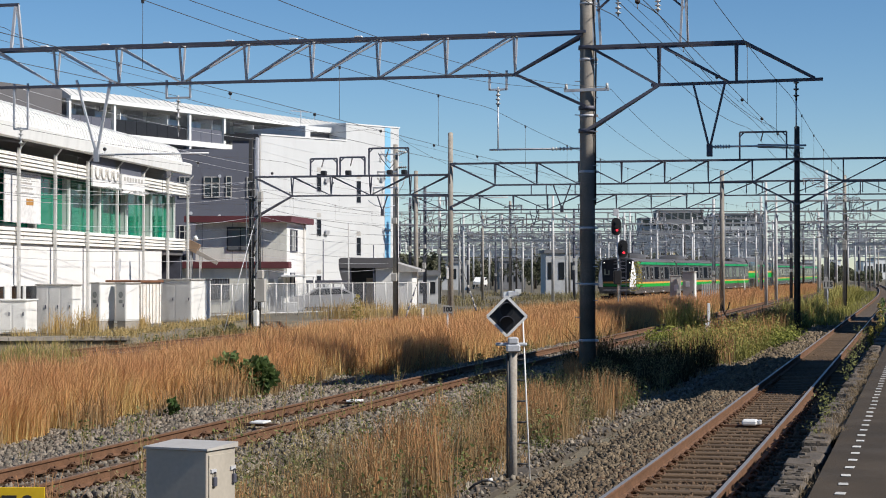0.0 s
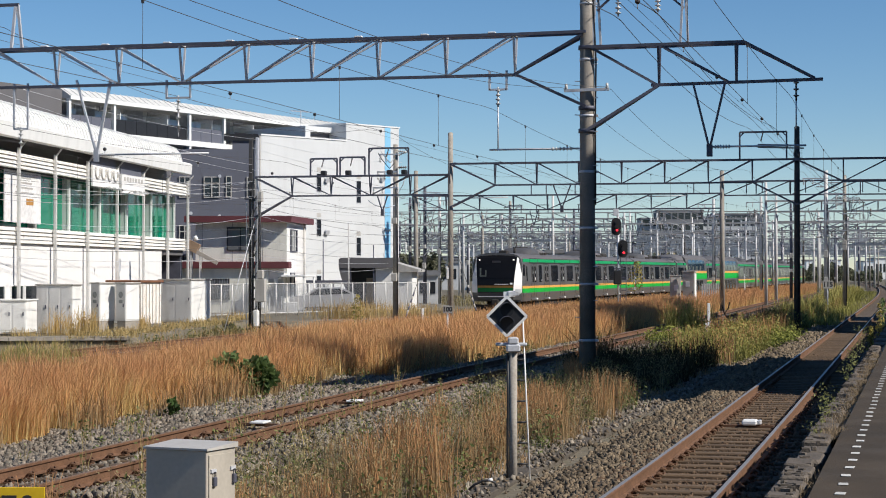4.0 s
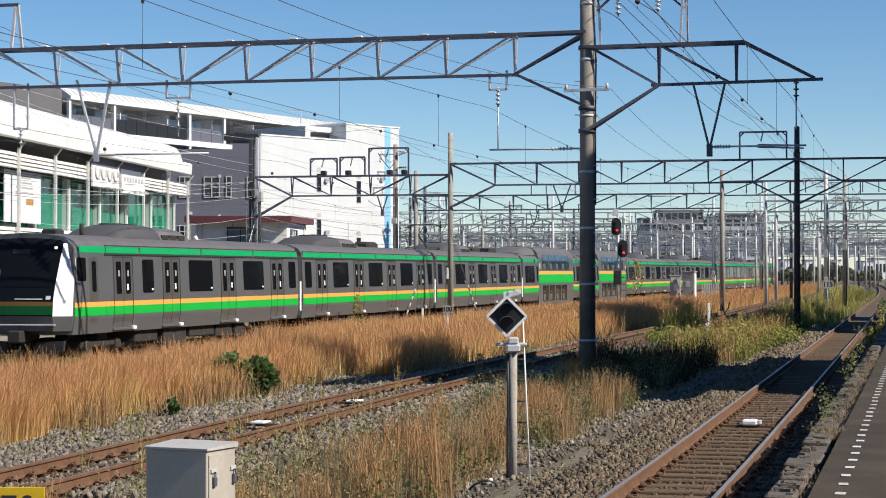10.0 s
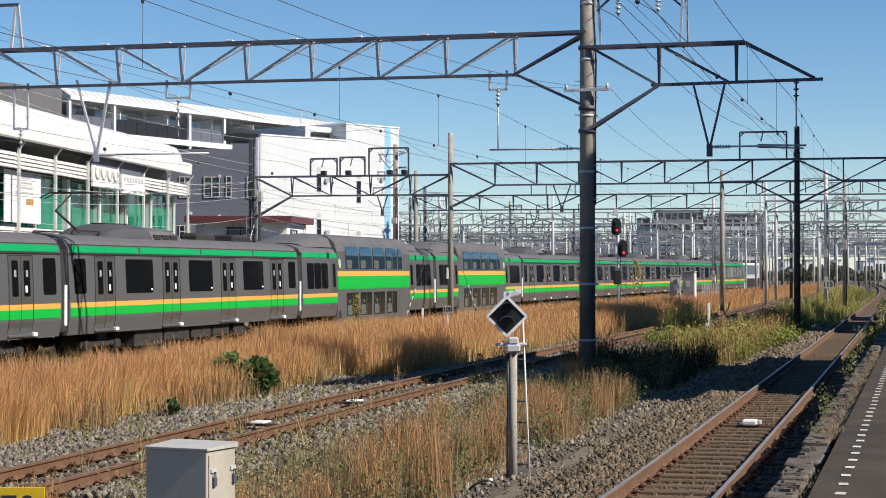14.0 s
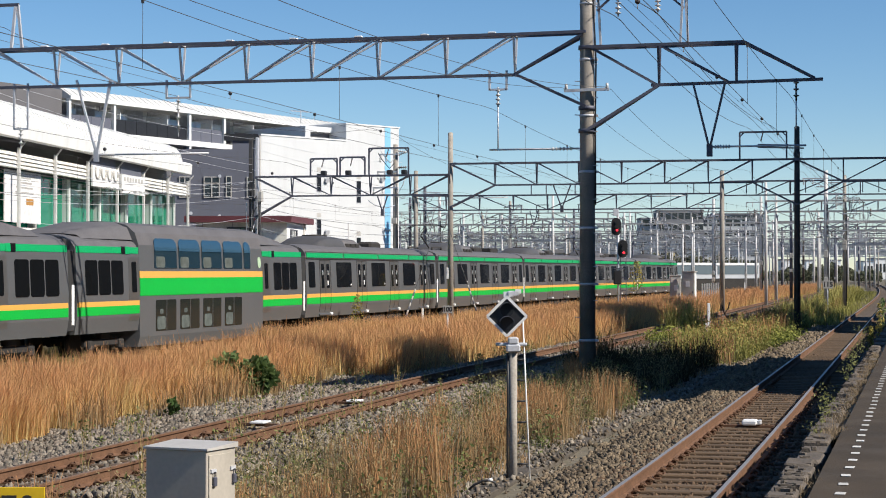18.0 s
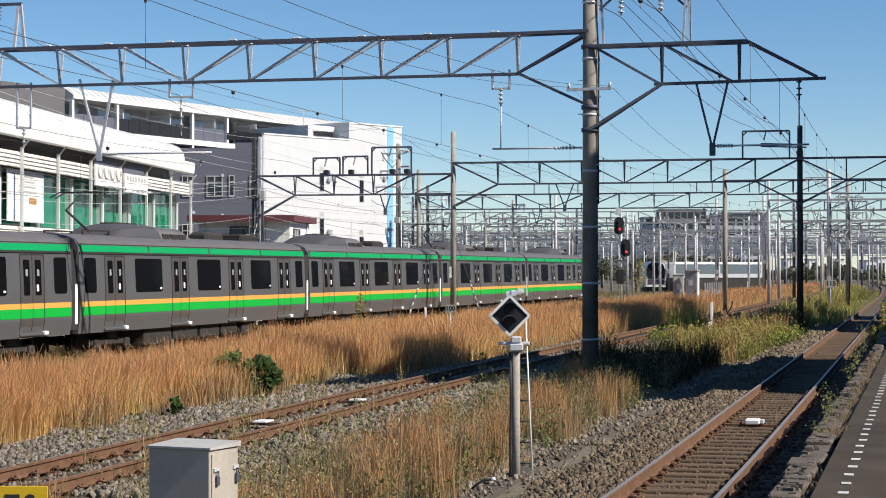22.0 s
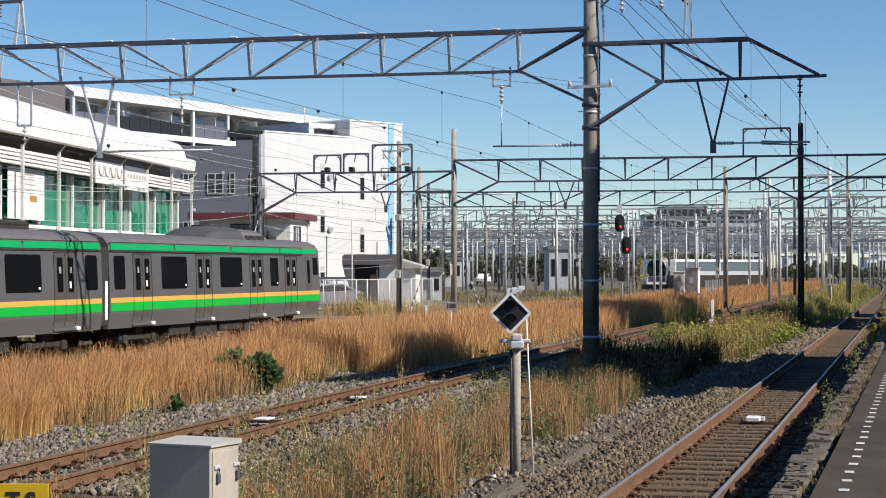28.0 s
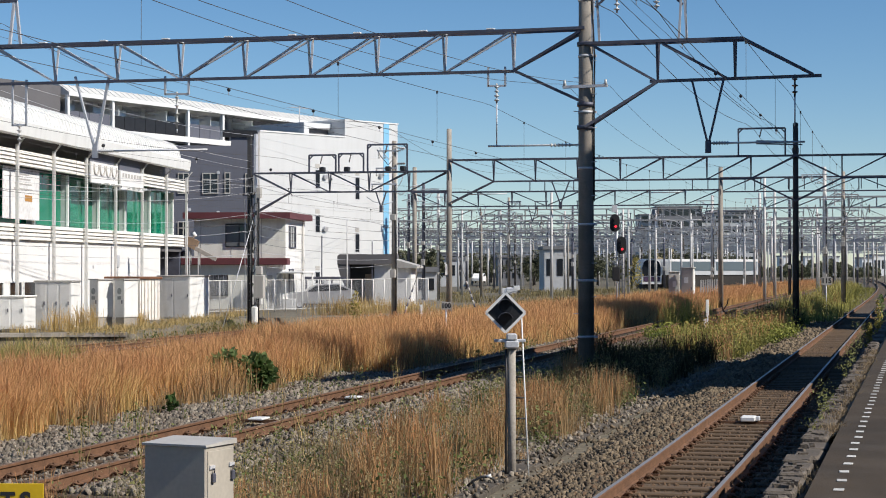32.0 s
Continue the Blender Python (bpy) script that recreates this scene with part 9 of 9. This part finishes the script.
# dead vines tangled before the kerb
rv = np.random.default_rng(83)
vx_ = np.concatenate([rv.normal(spot(p_, d_, 0).x, 0.5, 260) for p_, d_ in ((55, 66.5), (95, 67), (130, 67), (180, 68), (235, 69))])
vy_ = np.concatenate([rv.normal(spot(p_, d_, 0).y, 0.3, 260) for p_, d_ in ((55, 66.5), (95, 67), (130, 67), (180, 68), (235, 69))])
blades("dead_vines", vx_, vy_, rv.uniform(0.15, 0.55, len(vx_)), 0.016, M_PALESTRAW, "tangle of bleached dead vines before the kerb", 84, 1.1)


# ---- distance ----
M_FARWHITE = mat("far_white", (0.52, 0.53, 0.54, 1), 0.8, var=0.15, scale=0.2, fine=2, bump=0)
M_FARBRIGHT = mat("far_bright_white", (0.8, 0.8, 0.79, 1), 0.7, var=0.1, scale=0.2, fine=2, bump=0)
M_FARGREY = mat("far_grey", (0.20, 0.205, 0.22, 1), 0.8, var=0.2, scale=0.2, fine=2, bump=0)


def far_block(px0, px1, py_top, depth, label, material, floors=0, cols=0, dep=12, wide=0.55, tall=0.45):
    a, b = spot(px0, depth, 0), spot(px1, depth, 0)
    h = EYE[2] + (479.8 - py_top) * depth / 3403
    wdt = (b - a).length
    q = thing("distant_building", label, "building", pose(a.x, a.y, 0, 0, 0, YAW), group="distant buildings")
    s = S()
    s.box((0, 0, -1), (wdt, dep, h))
    part("wall", s, material, q)
    s = S()
    s.box((-0.2, -0.2, h), (wdt + 0.2, dep, h + 0.4))
    part("roof", s, M_FARGREY, q)
    for i in range(floors):
        for j in range(cols):
            s = S()
            x0 = wdt * (j + 0.2) / cols
            z0 = h * (i + 0.3) / max(1, floors)
            s.box((x0, -0.05, z0), (x0 + wdt * wide / cols, 0.1, z0 + h * tall / max(1, floors)))
            part("window", s, M_DARKGLASS, q)


far_block(1135, 1340, 388, 520, "distant pale apartment building with rows of balconies", M_FARWHITE, 6, 14, 12, 0.8, 0.62)
far_block(1165, 1245, 374, 515, "distant building with a dark stepped roof", M_FARGREY, 6, 7, 12, 0.75, 0.55)
far_block(1262, 1352, 380, 560, "distant apartment building behind the yard", M_FARGREY, 6, 9, 12, 0.75, 0.55)
far_block(966, 1022, 448, 228, "white shed far across the yard", M_FARWHITE, 1, 3)
far_block(782, 826, 466, 300, "low pale building behind the yard", M_FARWHITE, 1, 3)
far_block(884, 930, 462, 310, "low pale building behind the yard", M_FARGREY, 2, 4)
far_block(1165, 1195, 432, 400, "pale cream distant town building", mat("far_cream", (0.6, 0.5, 0.3, 1), 0.8, bump=0), 2, 2)
far_block(1427, 1443, 462, 620, "small white distant building", M_FARBRIGHT, 1, 1, 8, 0.3, 0.3)
far_block(1528, 1546, 464, 640, "low white distant buildings at the end of the yard", M_FARBRIGHT, 1, 3)
far_block(1549, 1575, 459, 640, "low white distant buildings at the end of the yard", M_FARBRIGHT, 1, 4)
far_block(1478, 1488, 462, 600, "low white distant buildings at the end of the yard", M_FARBRIGHT, 1, 1)
far_block(1389, 1402, 461, 600, "small white hut far off", M_FARBRIGHT)
far_block(740, 775, 488, 150, "small pale shed beyond the fence", M_FARWHITE, 1, 2, 4)
far_block(700, 965, 455, 640, "low grey distant town buildings", M_FARGREY, 2, 16)
far_block(1000, 1140, 440, 640, "low grey distant town buildings", M_FARGREY, 2, 9)


def tree(px, depth, top_py, w, seed):
    q = spot(px, depth, -0.4)
    h = EYE[2] + (479.8 - top_py) * depth / 3403
    r = np.random.default_rng(seed)
    t = thing("tree", "dark green distant tree behind the yard", "tree", group="distant trees")
    s = S()
    s.rod(q, q + Vector((0, 0, h * 0.6)), 0.2, 0.08, n=8)
    for k in range(5):
        a = r.uniform(0, 6.28)
        s.rod(q + Vector((0, 0, h * r.uniform(0.3, 0.5))), q + Vector((math.cos(a) * w * 0.35, math.sin(a) * w * 0.35, h * r.uniform(0.6, 0.85))), 0.07, 0.03, n=6)
    part("trunk", s, M_DARKPOLE, t)
    n = 1500
    cl = r.normal(0, 1, (16, 3)) * (w * 0.22, w * 0.22, h * 0.16) + (0, 0, h * 0.6)
    c = cl[r.integers(0, 16, n)] + r.normal(0, 1, (n, 3)) * (w * 0.09, w * 0.09, h * 0.07)
    c[:, 2] = np.clip(c[:, 2], 0.4, h)
    ob = leaves("crown", q.x + c[:, 0], q.y + c[:, 1], q.z + c[:, 2], 0.22, M_TREE, "dark green crown", seed)
    del ob["category"], ob["kind"]
    ob.parent = t


for k, (px, d, top, w) in enumerate(((722, 190, 446, 5), (748, 210, 438, 5), (838, 330, 456, 8), (872, 345, 452, 8), (905, 360, 456, 8), (948, 300, 446, 7), (965, 330, 450, 6), (1010, 340, 450, 7), (1060, 300, 444, 8), (1140, 330, 446, 8), (1205, 350, 438, 8), (1240, 350, 442, 9), (1300, 380, 448, 9), (690, 175, 450, 5))):
    tree(px, d, top, w, 200 + k)

# line of far woods and hedges behind the yard
n = 38000
pxs = rg.uniform(690, 1560, n)
dep = rg.uniform(430, 500, n)
top = 3.2 + 2.4 * np.array([noise.noise(Vector((a * 0.02, 0.0, 3.3))) for a in pxs]) + 1.6 * np.array([noise.noise(Vector((a * 0.09, 0.0, 8.3))) for a in pxs])
top = np.where(pxs > 1330, top * np.interp(pxs, [1330, 1420, 1500, 1560], [0.9, 1.1, 0.85, 0.45]), top)
th_ = radians(YAW)
X_ = (pxs - 784.0) / 3403.0 * dep
leaves("far_woods", X_ * math.cos(th_) - dep * math.sin(th_), X_ * math.sin(th_) + dep * math.cos(th_), rg.random(n) ** 0.8 * np.clip(top, 0.8, 7), 0.35, M_TREE, "dark far woods and hedges along the horizon", 77, "woods")

# parked pale train far off
M_PARKED = mat("pale_railcar_paint", (0.5, 0.52, 0.54, 1), 0.45, var=0.1, scale=0.6, fine=10, bump=0)
# The reflected sky is put into this blue-grey glass colour.
M_CARGLASS = glass("sky_coloured_railcar_glass", (0.13, 0.165, 0.185, 1), 0.08)
pk = thing("parked_train", "pale silver railcars parked across the yard, reflected sky painted into tall windows", "train")
for k in range(2):
    base = spot(1188 + k * 79, 262 + k * 6, -0.3)
    nx = spot(1188 + k * 79 + 77, 262 + k * 6 + 4, -0.3)
    d = nx - base
    up = Vector((0, 0, 1))
    for z0, z1, mt, nm, o in ((-0.3, 1.6, M_UNDER, "underframe", -0.1), (1.6, 3.3, M_PARKED, "body", 0), (2.2, 3.42, M_CARGLASS, "window_band", 0.05), (3.3, 3.45, M_PARKED, "cant_rail", 0), (3.45, 3.78, M_DIMWHITE, "roof", 0.1)):
        s = S()
        n_ = Vector((d.y, -d.x, 0)).normalized()
        p0, p1 = base + n_ * o, nx + n_ * o
        q0, q1 = base - n_ * 2.8, nx - n_ * 2.8
        if nm == "window_band":
            p0, p1 = base.lerp(nx, 0.04) + n_ * o, base.lerp(nx, 0.96) + n_ * o
        s.add([p0 + up * z0, p1 + up * z0, q1 + up * z0, q0 + up * z0, p0 + up * z1, p1 + up * z1, q1 + up * z1, q0 + up * z1],
              [(0, 1, 2, 3), (4, 5, 6, 7), (0, 1, 5, 4), (1, 2, 6, 5), (2, 3, 7, 6), (3, 0, 4, 7)])
        part(nm, s, mt, pk)
# rounded dark cab of another parked train beside it
cab = thing("parked_train", "dark rounded cab with a white hood of a parked train", "train", pose(*spot(1156, 258, -0.3), 0, 0, YAW))
s = S()
s.prism([(-1.3, 0.4), (1.3, 0.4), (1.35, 2.6), (1.15, 3.4), (0.7, 3.8), (-0.7, 3.8), (-1.15, 3.4), (-1.35, 2.6)], "y", 0.0, 9.0)
part("body", s, M_DIMWHITE, cab, "white body")
s = S()
s.prism([(-1.25, 1.5), (1.15, 1.5), (1.2, 2.6), (1.0, 3.3), (0.6, 3.65), (-0.6, 3.7), (-1.08, 3.35), (-1.3, 2.6)], "y", -0.06, 0.05)
part("windscreen", s, M_DARKGLASS, cab, "dark rounded windscreen")
s = S()
s.box((-1.1, -0.05, 0.75), (1.1, 0.05, 1.4), 0.02)
part("nose_band", s, mat("purple_railcar_band", (0.09, 0.05, 0.10, 1), 0.5, bump=0), cab, "dark purple nose band")
s = S()
s.box((-1.2, 0.3, -0.4), (1.2, 8.8, 0.4))
part("underframe", s, M_UNDER, cab)


# ---- what moves ----
FRONT_AT = ((0.0, 147.3), (3.5, 112.3), (6.0, 88.0), (8.0, 68.0), (9.0, 58.0), (11.0, 38.05), (13.0, 18.0), (14.0, 8.0), (17.0, -21.7), (19.0, -41.4), (24.0, -91.6), (25.0, -101.4), (28.0, -129.6),
            (29.0, -138.4), (30.0, -146.8), (31.0, -154.8), (32.0, -162.4))


def motions():
    """The train runs down the main line towards the station."""
    times = steps(0.0, SECONDS, 1.0)
    for k, car in enumerate(CARS):
        rows = []
        for t in times:
            u = float(np.interp(t, [q[0] for q in FRONT_AT], [q[1] for q in FRONT_AT])) + CAR * k
            a, b = Vector((main_x(u + 3.1), u + 3.2, -0.22)), Vector((main_x(u + 16.9), u + 17.0, -0.22))
            d = (b - a).normalized()
            turn = -math.degrees(math.atan2(d.x, d.y))
            o = a - d * 3.1
            rows.append((t, pose(o.x, o.y, -0.22, 0, 0, turn)))
        walk(car, rows)


motions()
